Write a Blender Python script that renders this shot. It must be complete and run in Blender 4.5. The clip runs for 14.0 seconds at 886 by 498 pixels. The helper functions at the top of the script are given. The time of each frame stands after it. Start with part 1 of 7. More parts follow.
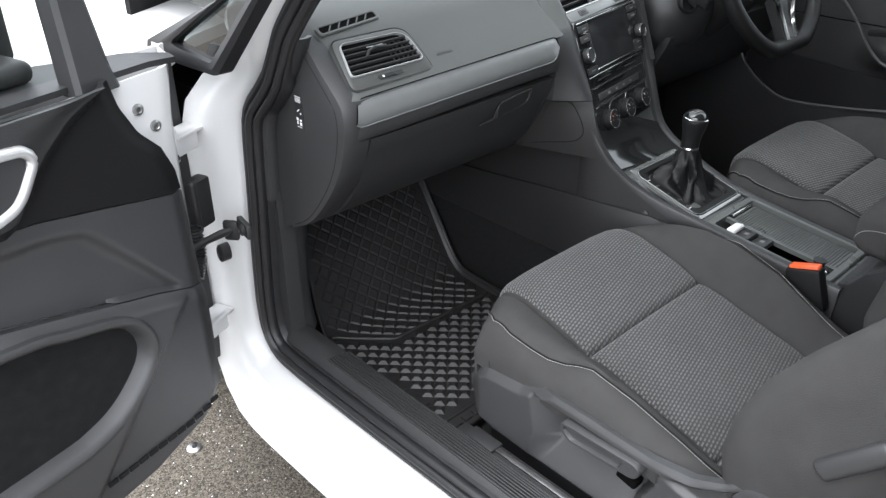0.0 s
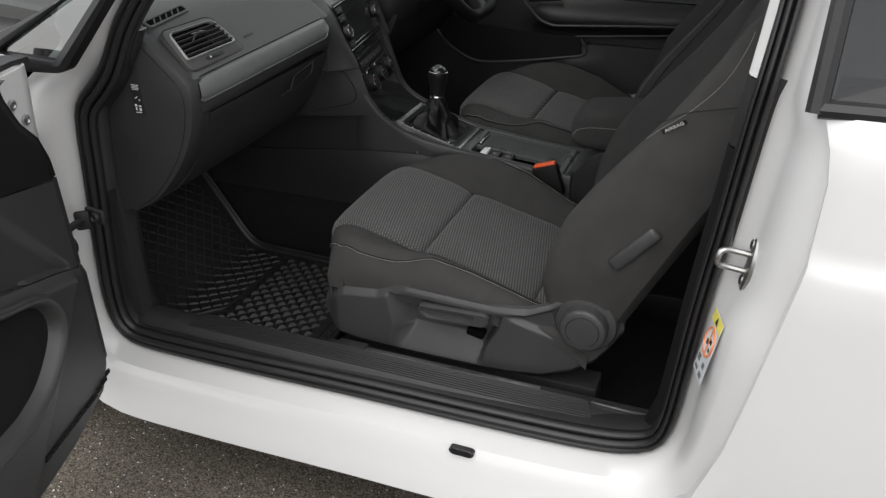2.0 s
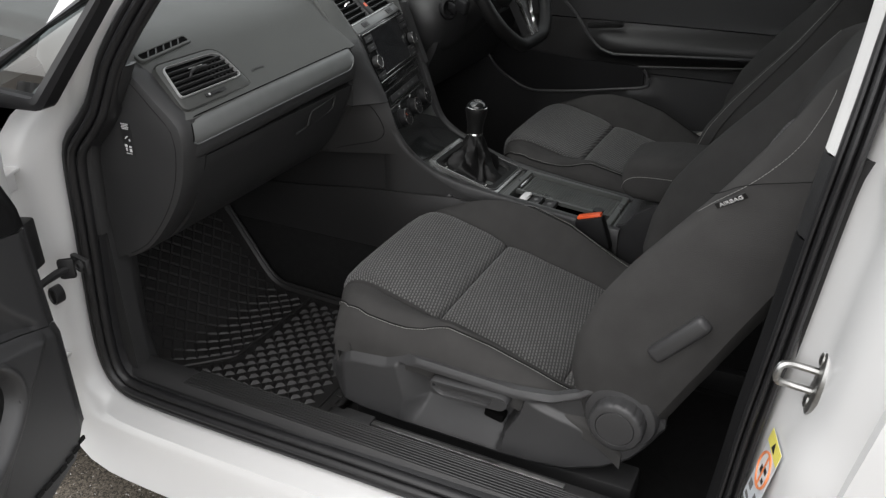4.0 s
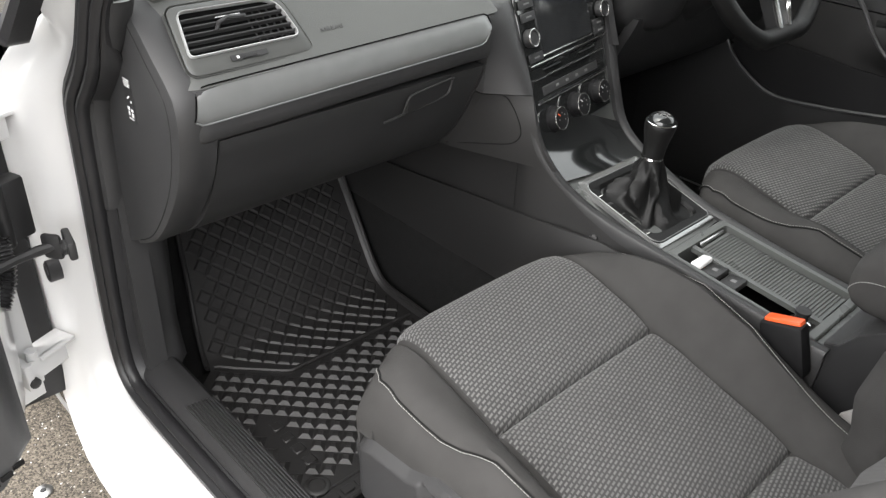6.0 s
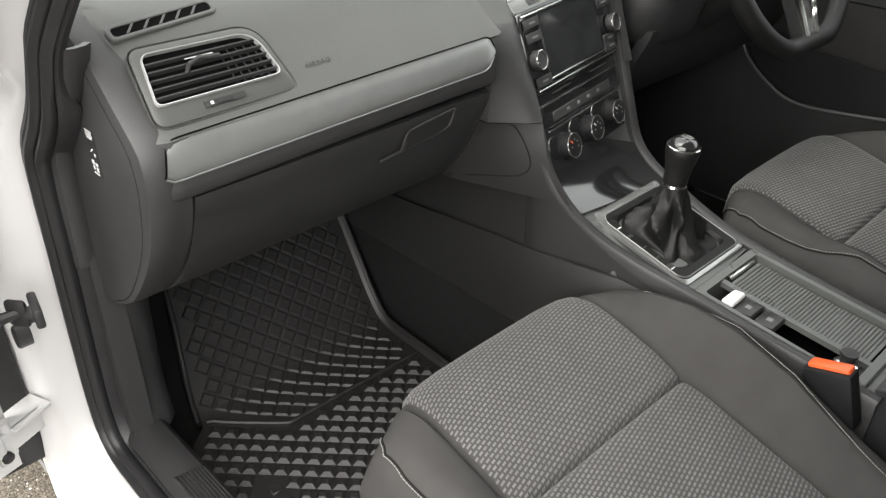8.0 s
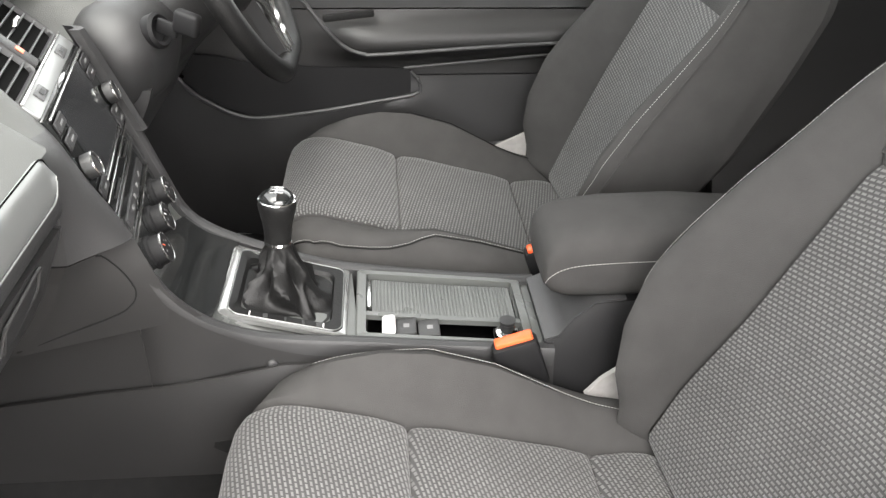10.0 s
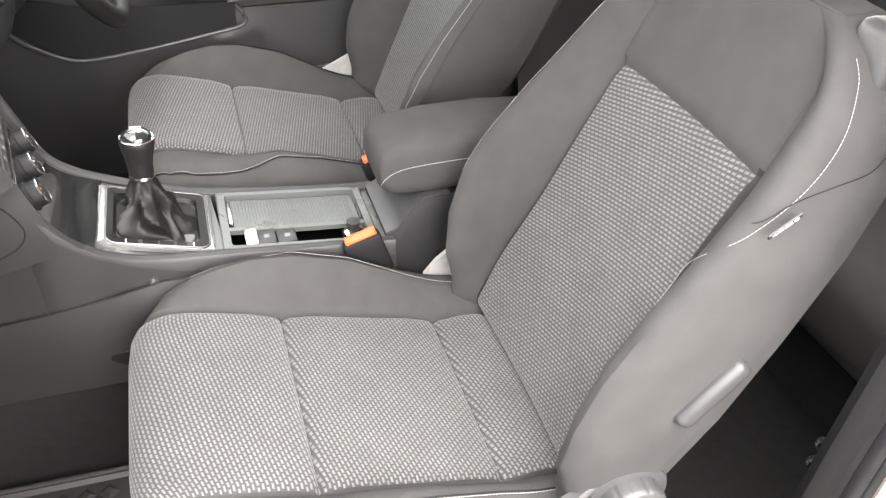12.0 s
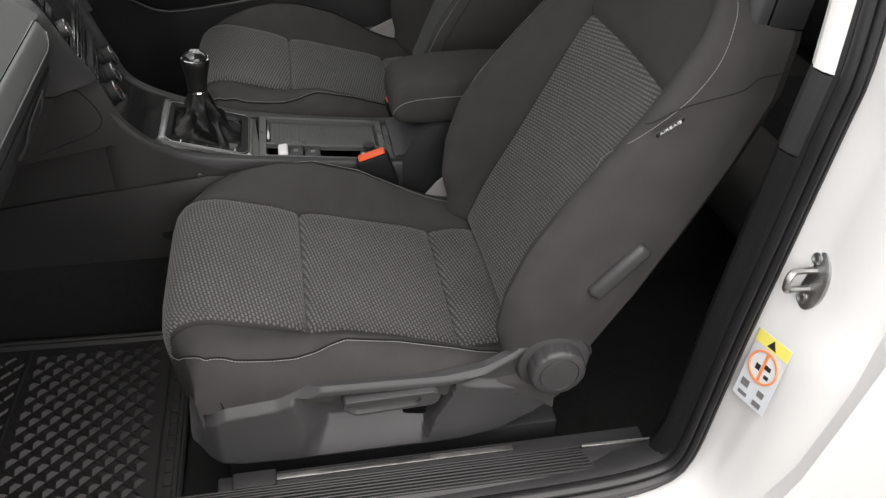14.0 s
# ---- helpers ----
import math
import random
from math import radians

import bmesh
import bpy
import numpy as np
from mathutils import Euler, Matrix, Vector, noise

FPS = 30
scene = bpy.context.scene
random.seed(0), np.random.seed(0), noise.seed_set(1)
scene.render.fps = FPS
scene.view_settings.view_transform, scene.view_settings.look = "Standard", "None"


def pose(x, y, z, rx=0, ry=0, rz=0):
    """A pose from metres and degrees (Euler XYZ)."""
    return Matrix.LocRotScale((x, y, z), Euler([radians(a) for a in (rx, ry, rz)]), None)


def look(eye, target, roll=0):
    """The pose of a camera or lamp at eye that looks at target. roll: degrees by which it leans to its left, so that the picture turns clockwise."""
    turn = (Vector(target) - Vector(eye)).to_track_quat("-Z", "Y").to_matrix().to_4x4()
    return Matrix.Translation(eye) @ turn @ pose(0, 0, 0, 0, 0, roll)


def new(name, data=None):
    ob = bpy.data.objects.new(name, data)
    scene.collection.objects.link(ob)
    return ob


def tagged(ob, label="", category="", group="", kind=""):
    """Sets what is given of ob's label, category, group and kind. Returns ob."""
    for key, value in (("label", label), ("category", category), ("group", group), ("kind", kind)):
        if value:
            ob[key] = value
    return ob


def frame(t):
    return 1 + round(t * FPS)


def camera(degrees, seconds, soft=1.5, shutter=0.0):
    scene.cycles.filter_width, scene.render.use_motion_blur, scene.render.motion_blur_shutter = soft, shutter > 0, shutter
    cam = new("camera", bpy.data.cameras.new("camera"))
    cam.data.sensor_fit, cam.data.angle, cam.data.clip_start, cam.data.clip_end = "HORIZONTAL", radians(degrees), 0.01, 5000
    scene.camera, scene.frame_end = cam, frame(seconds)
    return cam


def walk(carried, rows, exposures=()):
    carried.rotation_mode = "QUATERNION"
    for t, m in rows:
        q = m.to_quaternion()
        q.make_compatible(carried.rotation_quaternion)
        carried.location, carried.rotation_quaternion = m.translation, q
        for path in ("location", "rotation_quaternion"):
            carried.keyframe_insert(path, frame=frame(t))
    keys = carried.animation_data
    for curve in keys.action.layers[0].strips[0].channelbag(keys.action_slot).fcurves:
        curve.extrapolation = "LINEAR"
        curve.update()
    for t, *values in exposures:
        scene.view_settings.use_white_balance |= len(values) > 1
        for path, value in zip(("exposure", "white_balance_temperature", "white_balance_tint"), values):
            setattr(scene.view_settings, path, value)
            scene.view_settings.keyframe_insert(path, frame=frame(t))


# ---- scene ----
cam = camera(57.3, 14.0, soft=1.35)
PATH = [
    (0, (-1.351, -0.721, 1.192), (-0.166, 0.547, 0.197), -0.3),
    (0.5, (-1.426, -0.719, 1.197), (-0.1, 0.4, 0.203), -0.3),
    (1, (-1.557, -0.757, 1.184), (-0.138, 0.278, 0.227), -1.2),
    (1.5, (-1.672, -0.74, 1.19), (-0.158, 0.156, 0.238), -0.2),
    (2, (-1.771, -0.688, 1.19), (-0.133, -0.047, 0.238), -0.5),
    (2.2, (-1.796, -0.684, 1.19), (-0.131, -0.107, 0.241), -0.5),
    (4.3, (-1.478, -0.687, 1.188), (0.081, 0.145, 0.25), -0.5),
    (4.5, (-1.424, -0.666, 1.174), (0.125, 0.173, 0.227), -0.2),
    (5, (-1.253, -0.561, 1.169), (0.275, 0.266, 0.178), 1.4),
    (5.5, (-1.141, -0.527, 1.141), (0.26, 0.474, 0.122), 0.4),
    (6, (-1.05, -0.594, 1.123), (0.13, 0.622, 0.06), 2.6),
    (6.5, (-0.995, -0.632, 1.115), (0.038, 0.698, 0.035), 3.1),
    (7, (-0.975, -0.626, 1.119), (0.042, 0.714, 0.036), 3.7),
    (7.2, (-0.977, -0.612, 1.122), (0.039, 0.73, 0.04), 2.7),
    (9.3, (-0.914, -0.245, 1.114), (0.726, 0.273, 0.097), 1.4),
    (9.5, (-0.905, -0.202, 1.097), (0.788, 0.119, 0.081), 2.1),
    (10, (-0.926, -0.124, 1.116), (0.782, -0.273, 0.085), 1.1),
    (10.5, (-0.97, -0.138, 1.158), (0.687, -0.528, 0.109), 1.4),
    (11, (-1.012, -0.136, 1.171), (0.62, -0.58, 0.103), 0.5),
    (11.5, (-1.048, -0.082, 1.197), (0.553, -0.59, 0.11), 0.4),
    (12, (-1.094, -0.09, 1.21), (0.425, -0.601, 0.014), 2.0),
    (12.5, (-1.144, -0.105, 1.222), (0.338, -0.627, -0.015), 3.2),
    (13, (-1.223, -0.12, 1.228), (0.252, -0.651, -0.014), 5.1),
    (13.5, (-1.303, -0.133, 1.228), (0.187, -0.618, -0.014), 4.9),
    (14, (-1.393, -0.16, 1.229), (0.181, -0.487, 0.039), 2.2),
]
walk(cam, [(t, look(eye, target, roll)) for t, eye, target, roll in PATH],
     exposures=[(0.0, 1.5, 6200, 10.5), (1.0, 1.2, 6300, 10.5), (1.5, 0.6, 6450, 10.5), (2.0, 0.2, 6600, 11), (4.3, 0.5, 6600, 11), (4.5, 0.6, 6600, 11), (5.0, 1.38, 6650, 10.5), (5.5, 1.88, 6650, 10.5), (6.5, 1.66, 6750, 11), (7.2, 1.7, 6800, 10.5),
                (9.3, 2.3, 6900, 10.8), (10.0, 2.75, 6850, 11.8), (11.0, 3.35, 6850, 13.5), (11.5, 3.35, 6850, 13.5), (12.0, 3.2, 6850, 13.5), (12.5, 2.65, 6800, 13.5), (13.0, 1.65, 6800, 13), (13.5, 1.05, 6800, 13), (14.0, 0.85, 6800, 13)])

# ---- world and light: bright overcast day ----
world = bpy.data.worlds.new("overcast_sky")
scene.world = world
world.use_nodes = True
wn, wl = world.node_tree.nodes, world.node_tree.links
sky = wn.new("ShaderNodeTexSky")
sky.sky_type, sky.sun_disc = "NISHITA", False
sky.sun_elevation, sky.sun_rotation = radians(70), radians(-75)
grey = wn.new("ShaderNodeHueSaturation")
grey.inputs["Saturation"].default_value = 0.12
wl.new(sky.outputs["Color"], grey.inputs["Color"])
wl.new(grey.outputs["Color"], wn["Background"].inputs["Color"])
wn["Background"].inputs["Strength"].default_value = 0.15 * 1.9
sun = new("sun", bpy.data.lights.new("sun", "SUN"))
sun.data.energy, sun.data.angle, sun.data.color = 1.5, radians(80), (1.0, 0.98, 0.95)
sun.matrix_world = look((-3.6, -0.9, 5.8), (0, 0, 0))


# ---- materials ----
def material(name, colour, rough=0.5, metal=0.0, noise_scale=0.0, vary=0.0, bump=0.0, bump_scale=600.0, coat=0.0, spec=0.5, stain=0.0):
    m = bpy.data.materials.new(name)
    m.use_nodes = True
    nt = m.node_tree
    b = nt.nodes["Principled BSDF"]
    b.inputs["Base Color"].default_value = (*colour, 1)
    b.inputs["Roughness"].default_value = rough
    b.inputs["Metallic"].default_value = metal
    b.inputs["Specular IOR Level"].default_value = spec
    b.inputs["Coat Weight"].default_value = coat
    b.inputs["Coat Roughness"].default_value = 0.06
    tc = nt.nodes.new("ShaderNodeTexCoord")
    if vary or stain:
        n1 = nt.nodes.new("ShaderNodeTexNoise")
        n1.inputs["Scale"].default_value = noise_scale or 9.0
        n1.inputs["Detail"].default_value = 6.0
        nt.links.new(tc.outputs["Object"], n1.inputs["Vector"])
        ramp = nt.nodes.new("ShaderNodeMapRange")
        ramp.inputs["From Min"].default_value, ramp.inputs["From Max"].default_value = 0.3, 0.7
        ramp.inputs["To Min"].default_value, ramp.inputs["To Max"].default_value = 1 - vary, 1 + vary
        nt.links.new(n1.outputs["Fac"], ramp.inputs["Value"])
        mul = nt.nodes.new("ShaderNodeVectorMath")
        mul.operation = "SCALE"
        mul.inputs[0].default_value = colour
        nt.links.new(ramp.outputs["Result"], mul.inputs["Scale"])
        nt.links.new(mul.outputs["Vector"], b.inputs["Base Color"])
        rr = nt.nodes.new("ShaderNodeMapRange")
        rr.inputs["To Min"].default_value, rr.inputs["To Max"].default_value = max(0.02, rough - 0.08), min(1, rough + 0.08)
        nt.links.new(n1.outputs["Fac"], rr.inputs["Value"])
        nt.links.new(rr.outputs["Result"], b.inputs["Roughness"])
    if bump:
        n2 = nt.nodes.new("ShaderNodeTexNoise")
        n2.inputs["Scale"].default_value = bump_scale
        n2.inputs["Detail"].default_value = 3.0
        nt.links.new(tc.outputs["Object"], n2.inputs["Vector"])
        bp = nt.nodes.new("ShaderNodeBump")
        bp.inputs["Strength"].default_value = bump
        bp.inputs["Distance"].default_value = 0.001
        nt.links.new(n2.outputs["Fac"], bp.inputs["Height"])
        nt.links.new(bp.outputs["Normal"], b.inputs["Normal"])
    return m


def weave(name, base, thread, du, dv, fill, rough=0.9):
    """Woven cloth: short bright stitches in staggered rows, in metres of the UV map."""
    m = bpy.data.materials.new(name)
    m.use_nodes = True
    nt = m.node_tree
    b = nt.nodes["Principled BSDF"]
    b.inputs["Roughness"].default_value = rough
    b.inputs["Specular IOR Level"].default_value = 0.25
    b.inputs["Sheen Weight"].default_value = 0.15
    uv = nt.nodes.new("ShaderNodeUVMap")
    brick = nt.nodes.new("ShaderNodeTexBrick")
    brick.offset, brick.offset_frequency = 0.5, 2
    brick.inputs["Color1"].default_value = (*thread, 1)
    brick.inputs["Color2"].default_value = (*[c * 0.8 for c in thread], 1)
    brick.inputs["Mortar"].default_value = (*base, 1)
    brick.inputs["Scale"].default_value = 1.0
    brick.inputs["Brick Width"].default_value = du
    brick.inputs["Row Height"].default_value = dv
    brick.inputs["Mortar Size"].default_value = fill
    brick.inputs["Mortar Smooth"].default_value = 0.6
    lean = nt.nodes.new("ShaderNodeCombineXYZ")
    cut = nt.nodes.new("ShaderNodeSeparateXYZ")
    skew = nt.nodes.new("ShaderNodeMath")
    skew.operation = "MULTIPLY_ADD"
    skew.inputs[1].default_value = 0.22
    nt.links.new(uv.outputs["UV"], cut.inputs[0])
    nt.links.new(cut.outputs["X"], skew.inputs[0])
    nt.links.new(cut.outputs["Y"], skew.inputs[2])
    wide = nt.nodes.new("ShaderNodeMath")
    wide.operation, wide.inputs[1].default_value = "MULTIPLY", 1.25
    nt.links.new(cut.outputs["X"], wide.inputs[0])
    nt.links.new(wide.outputs["Value"], lean.inputs["X"])
    nt.links.new(skew.outputs["Value"], lean.inputs["Y"])
    nt.links.new(lean.outputs["Vector"], brick.inputs["Vector"])
    nz = nt.nodes.new("ShaderNodeTexNoise")
    nz.inputs["Scale"].default_value, nz.inputs["Detail"].default_value = 14.0, 5.0
    nt.links.new(uv.outputs["UV"], nz.inputs["Vector"])
    mr = nt.nodes.new("ShaderNodeMapRange")
    mr.inputs["To Min"].default_value, mr.inputs["To Max"].default_value = 0.8, 1.2
    nt.links.new(nz.outputs["Fac"], mr.inputs["Value"])
    sc = nt.nodes.new("ShaderNodeVectorMath")
    sc.operation = "SCALE"
    nt.links.new(brick.outputs["Color"], sc.inputs[0])
    nt.links.new(mr.outputs["Result"], sc.inputs["Scale"])
    nt.links.new(sc.outputs["Vector"], b.inputs["Base Color"])
    bp = nt.nodes.new("ShaderNodeBump")
    bp.invert = True
    bp.inputs["Strength"].default_value, bp.inputs["Distance"].default_value = 0.6, 0.0008
    nt.links.new(brick.outputs["Fac"], bp.inputs["Height"])
    nt.links.new(bp.outputs["Normal"], b.inputs["Normal"])
    return m


def glass(name, tint, gloss=0.08):
    m = bpy.data.materials.new(name)
    m.use_nodes = True
    nt = m.node_tree
    nt.nodes.remove(nt.nodes["Principled BSDF"])
    clear, shine, mix, fr, pw, ad = (nt.nodes.new("ShaderNode" + k) for k in ("BsdfTransparent", "BsdfGlossy", "MixShader", "LayerWeight", "Math", "Math"))
    clear.inputs["Color"].default_value = (*tint, 1)
    shine.inputs["Roughness"].default_value = 0.01
    fr.inputs["Blend"].default_value = 0.5
    pw.operation, pw.inputs[1].default_value = "POWER", 4.0
    ad.operation, ad.inputs[1].default_value, ad.inputs[2].default_value = "MULTIPLY_ADD", 0.85, gloss
    nt.links.new(fr.outputs["Facing"], pw.inputs[0])
    nt.links.new(pw.outputs["Value"], ad.inputs[0])
    nt.links.new(ad.outputs["Value"], mix.inputs["Fac"])
    nt.links.new(clear.outputs["BSDF"], mix.inputs[1])
    nt.links.new(shine.outputs["BSDF"], mix.inputs[2])
    nt.links.new(mix.outputs["Shader"], nt.nodes["Material Output"].inputs["Surface"])
    return m


def tarmac():
    m = material("tarmac", (0.12, 0.115, 0.105), 0.92, spec=0.2)
    nt = m.node_tree
    b = nt.nodes["Principled BSDF"]
    tc = nt.nodes.new("ShaderNodeTexCoord")
    vo = nt.nodes.new("ShaderNodeTexVoronoi")
    vo.inputs["Scale"].default_value = 330.0
    nt.links.new(tc.outputs["Object"], vo.inputs["Vector"])
    bw = nt.nodes.new("ShaderNodeRGBToBW")
    nt.links.new(vo.outputs["Color"], bw.inputs["Color"])
    cr = nt.nodes.new("ShaderNodeValToRGB")
    for pos, c in ((0.2, (0.045, 0.040, 0.034)), (0.5, (0.105, 0.092, 0.075)), (0.7, (0.15, 0.130, 0.104)), (0.9, (0.185, 0.162, 0.128))):
        e = cr.color_ramp.elements.new(pos)
        e.color = (*c, 1)
    cr.color_ramp.elements.remove(cr.color_ramp.elements[0])
    nt.links.new(bw.outputs["Val"], cr.inputs["Fac"])
    big = nt.nodes.new("ShaderNodeTexNoise")
    big.inputs["Scale"].default_value, big.inputs["Detail"].default_value = 3.0, 5.0
    nt.links.new(tc.outputs["Object"], big.inputs["Vector"])
    mr = nt.nodes.new("ShaderNodeMapRange")
    mr.inputs["To Min"].default_value, mr.inputs["To Max"].default_value = 0.75, 1.25
    nt.links.new(big.outputs["Fac"], mr.inputs["Value"])
    sc = nt.nodes.new("ShaderNodeVectorMath")
    sc.operation = "SCALE"
    nt.links.new(cr.outputs["Color"], sc.inputs[0])
    nt.links.new(mr.outputs["Result"], sc.inputs["Scale"])
    nt.links.new(sc.outputs["Vector"], b.inputs["Base Color"])
    bp = nt.nodes.new("ShaderNodeBump")
    bp.invert = True
    bp.inputs["Strength"].default_value, bp.inputs["Distance"].default_value = 0.5, 0.0015
    nt.links.new(vo.outputs["Distance"], bp.inputs["Height"])
    nt.links.new(bp.outputs["Normal"], b.inputs["Normal"])
    return m


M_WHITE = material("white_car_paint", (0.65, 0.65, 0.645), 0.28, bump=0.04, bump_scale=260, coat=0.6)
M_PLASTIC = material("grained_grey_plastic", (0.028, 0.028, 0.0285), 0.44, vary=0.06, noise_scale=14, bump=0.35, bump_scale=900)
M_DASH = material("soft_grey_dash", (0.062, 0.064, 0.061), 0.5, vary=0.05, noise_scale=12, bump=0.4, bump_scale=800)
M_DARK = material("dark_plastic", (0.018, 0.018, 0.0185), 0.5, vary=0.1, noise_scale=10, bump=0.3, bump_scale=900)
M_BASE = material("moulded_grey_plastic", (0.041, 0.041, 0.042), 0.38, vary=0.05, noise_scale=16, bump=0.35, bump_scale=1000)
M_RUBBER = material("black_rubber", (0.026, 0.026, 0.027), 0.27, vary=0.12, noise_scale=25, bump=0.2, bump_scale=500)
# dark plastic with the footwell's low light put into its base colour
M_SKIRT = material("shade_toned_dark_plastic", (0.0145, 0.0142, 0.0142), 0.48, vary=0.06, noise_scale=12, bump=0.3, bump_scale=900)
# near-black that paints the unlit depth of ducts and slots; also the joints
M_VOID = material("black_depth_shade", (0.003, 0.003, 0.003), 0.9, spec=0.05)
M_FRAME = material("dark_satin_chrome", (0.30, 0.305, 0.30), 0.20, metal=0.7, vary=0.03, noise_scale=30)
M_DECK = material("satin_console_plastic", (0.080, 0.084, 0.080), 0.29, vary=0.05, noise_scale=14, bump=0.2, bump_scale=900)
M_MAT = material("moulded_mat_rubber", (0.017, 0.0165, 0.0165), 0.50, vary=0.08, noise_scale=14, bump=0.15, bump_scale=500)
M_BLACKTRIM = material("black_grained_trim", (0.0075, 0.0075, 0.008), 0.58, spec=0.22, vary=0.08, noise_scale=10, bump=0.3, bump_scale=900)
M_SEAL = material("rubber_seal", (0.014, 0.014, 0.015), 0.42, vary=0.1, noise_scale=30, bump=0.15, bump_scale=400)
M_CARPET = material("black_carpet", (0.012, 0.012, 0.012), 0.95, vary=0.25, noise_scale=60, bump=1.0, bump_scale=1500, spec=0.2)
M_GLOSS = material("piano_black", (0.012, 0.013, 0.013), 0.08, coat=0.5)
M_SCREEN = material("dark_screen", (0.02, 0.021, 0.022), 0.12)
M_SILVER = material("brushed_silver_trim", (0.235, 0.241, 0.239), 0.38, metal=0.6, vary=0.04, noise_scale=40)
M_SATIN = material("satin_chrome", (0.62, 0.62, 0.61), 0.25, metal=1.0)
M_CHROME = material("bright_chrome", (0.85, 0.85, 0.84), 0.08, metal=1.0)
M_STEEL = material("worn_steel", (0.42, 0.42, 0.41), 0.35, metal=1.0, vary=0.15, noise_scale=60)
M_CLOTH = material("plain_grey_cloth", (0.044, 0.043, 0.042), 0.92, vary=0.10, noise_scale=26, bump=0.7, bump_scale=1100, spec=0.2)
M_WEAVE = weave("patterned_seat_cloth", (0.038, 0.0377, 0.0373), (0.130, 0.1286, 0.126), 0.0100, 0.0054, 0.0020)
M_THREAD = material("light_stitching", (0.30, 0.296, 0.285), 0.8)
M_LEATHER = material("black_leather", (0.0065, 0.0065, 0.0065), 0.52, vary=0.15, noise_scale=30, bump=0.5, bump_scale=300, spec=0.3)
M_RED = material("red_plastic", (0.80, 0.11, 0.03), 0.35)
# satin chrome with its bright sky reflection painted into a pale base
M_BEZEL = material("chrome_painted_sheen", (0.52, 0.52, 0.52), 0.32, metal=0.5)
M_PRINT = material("white_print", (0.7, 0.7, 0.7), 0.6)
M_GREYPRINT = material("grey_print", (0.16, 0.16, 0.16), 0.6)
M_WEB = material("grey_belt_webbing", (0.30, 0.29, 0.28), 0.8, vary=0.1, noise_scale=80)
M_TARMAC = tarmac()
M_GLASS = glass("clear_glass", (0.88, 0.92, 0.90))
M_TINT = glass("tinted_glass", (0.07, 0.08, 0.085), 0.05)
M_SIDEGLASS = glass("reflecting_side_glass", (0.22, 0.25, 0.25), 0.20)
M_LINER = material("grey_headliner", (0.62, 0.62, 0.61), 0.95, vary=0.05, noise_scale=20, bump=0.3, bump_scale=900)


# ---- mesh helpers ----
def part(name, bm, mat, parent=None, label="", smooth=True, kind=""):
    bmesh.ops.recalc_face_normals(bm, faces=bm.faces)
    me = bpy.data.meshes.new(name)
    bm.to_mesh(me)
    bm.free()
    me.materials.append(mat)
    if smooth:
        me.shade_smooth()
        me.set_sharp_from_angle(angle=radians(38))
    ob = new(name, me)
    if parent is not None:
        ob.parent = parent
        if parent.type == "EMPTY":
            ob.matrix_parent_inverse = Matrix.Translation(-Vector(parent.location))
    if label or kind:
        tagged(ob, label, "", "", kind)
    return ob


def thing(name, at, label, category, group=""):
    ob = new(name)
    ob.location = at
    ob.empty_display_size = 0.05
    return tagged(ob, label, category, group)


def bx(bm, c, size, bevel=0.003, rot=(0, 0, 0), seg=2):
    r = bmesh.ops.create_cube(bm, size=1.0)
    vs = r["verts"]
    m = pose(*c, *rot) @ Matrix.Diagonal((*size, 1))
    bmesh.ops.transform(bm, matrix=m, verts=vs)
    if bevel:
        es = list({e for v in vs for e in v.link_edges})
        bmesh.ops.bevel(bm, geom=es, offset=bevel, segments=seg, affect="EDGES", profile=0.5)
    return bm


def box(c, size, bevel=0.003, rot=(0, 0, 0), seg=2):
    return bx(bmesh.new(), c, size, bevel, rot, seg)


def cyl(bm, a, b, r, r2=None, seg=24, cap=True):
    a, b = Vector(a), Vector(b)
    d = b - a
    m = Matrix.Translation((a + b) / 2) @ d.to_track_quat("Z", "Y").to_matrix().to_4x4()
    bmesh.ops.create_cone(bm, cap_ends=cap, segments=seg, radius1=r, radius2=r if r2 is None else r2, depth=d.length, matrix=m)
    return bm


def lathe(bm, a, axis, prof, seg=32):
    """A turned shape: prof is (radius, distance along the axis from a)."""
    q = Vector(axis).to_track_quat("Z", "Y")
    rings = []
    for r, h in prof:
        rings.append([bm.verts.new(Vector(a) + q @ Vector((r * math.cos(2 * math.pi * k / seg), r * math.sin(2 * math.pi * k / seg), h))) for k in range(seg)])
    for i in range(len(rings) - 1):
        for k in range(seg):
            bm.faces.new((rings[i][k], rings[i][(k + 1) % seg], rings[i + 1][(k + 1) % seg], rings[i + 1][k]))
    bm.faces.new(rings[0])
    bm.faces.new(list(reversed(rings[-1])))
    return bm


def skin(bm, rows, closed=False, cap=False):
    """Faces between rows of points. closed: each row is a ring."""
    vr = [[bm.verts.new(p) for p in row] for row in rows]
    n = len(vr[0])
    for i in range(len(vr) - 1):
        for k in range(n if closed else n - 1):
            j = (k + 1) % n
            bm.faces.new((vr[i][k], vr[i][j], vr[i + 1][j], vr[i + 1][k]))
    if cap:
        bm.faces.new(vr[0])
        bm.faces.new(list(reversed(vr[-1])))
    return bm


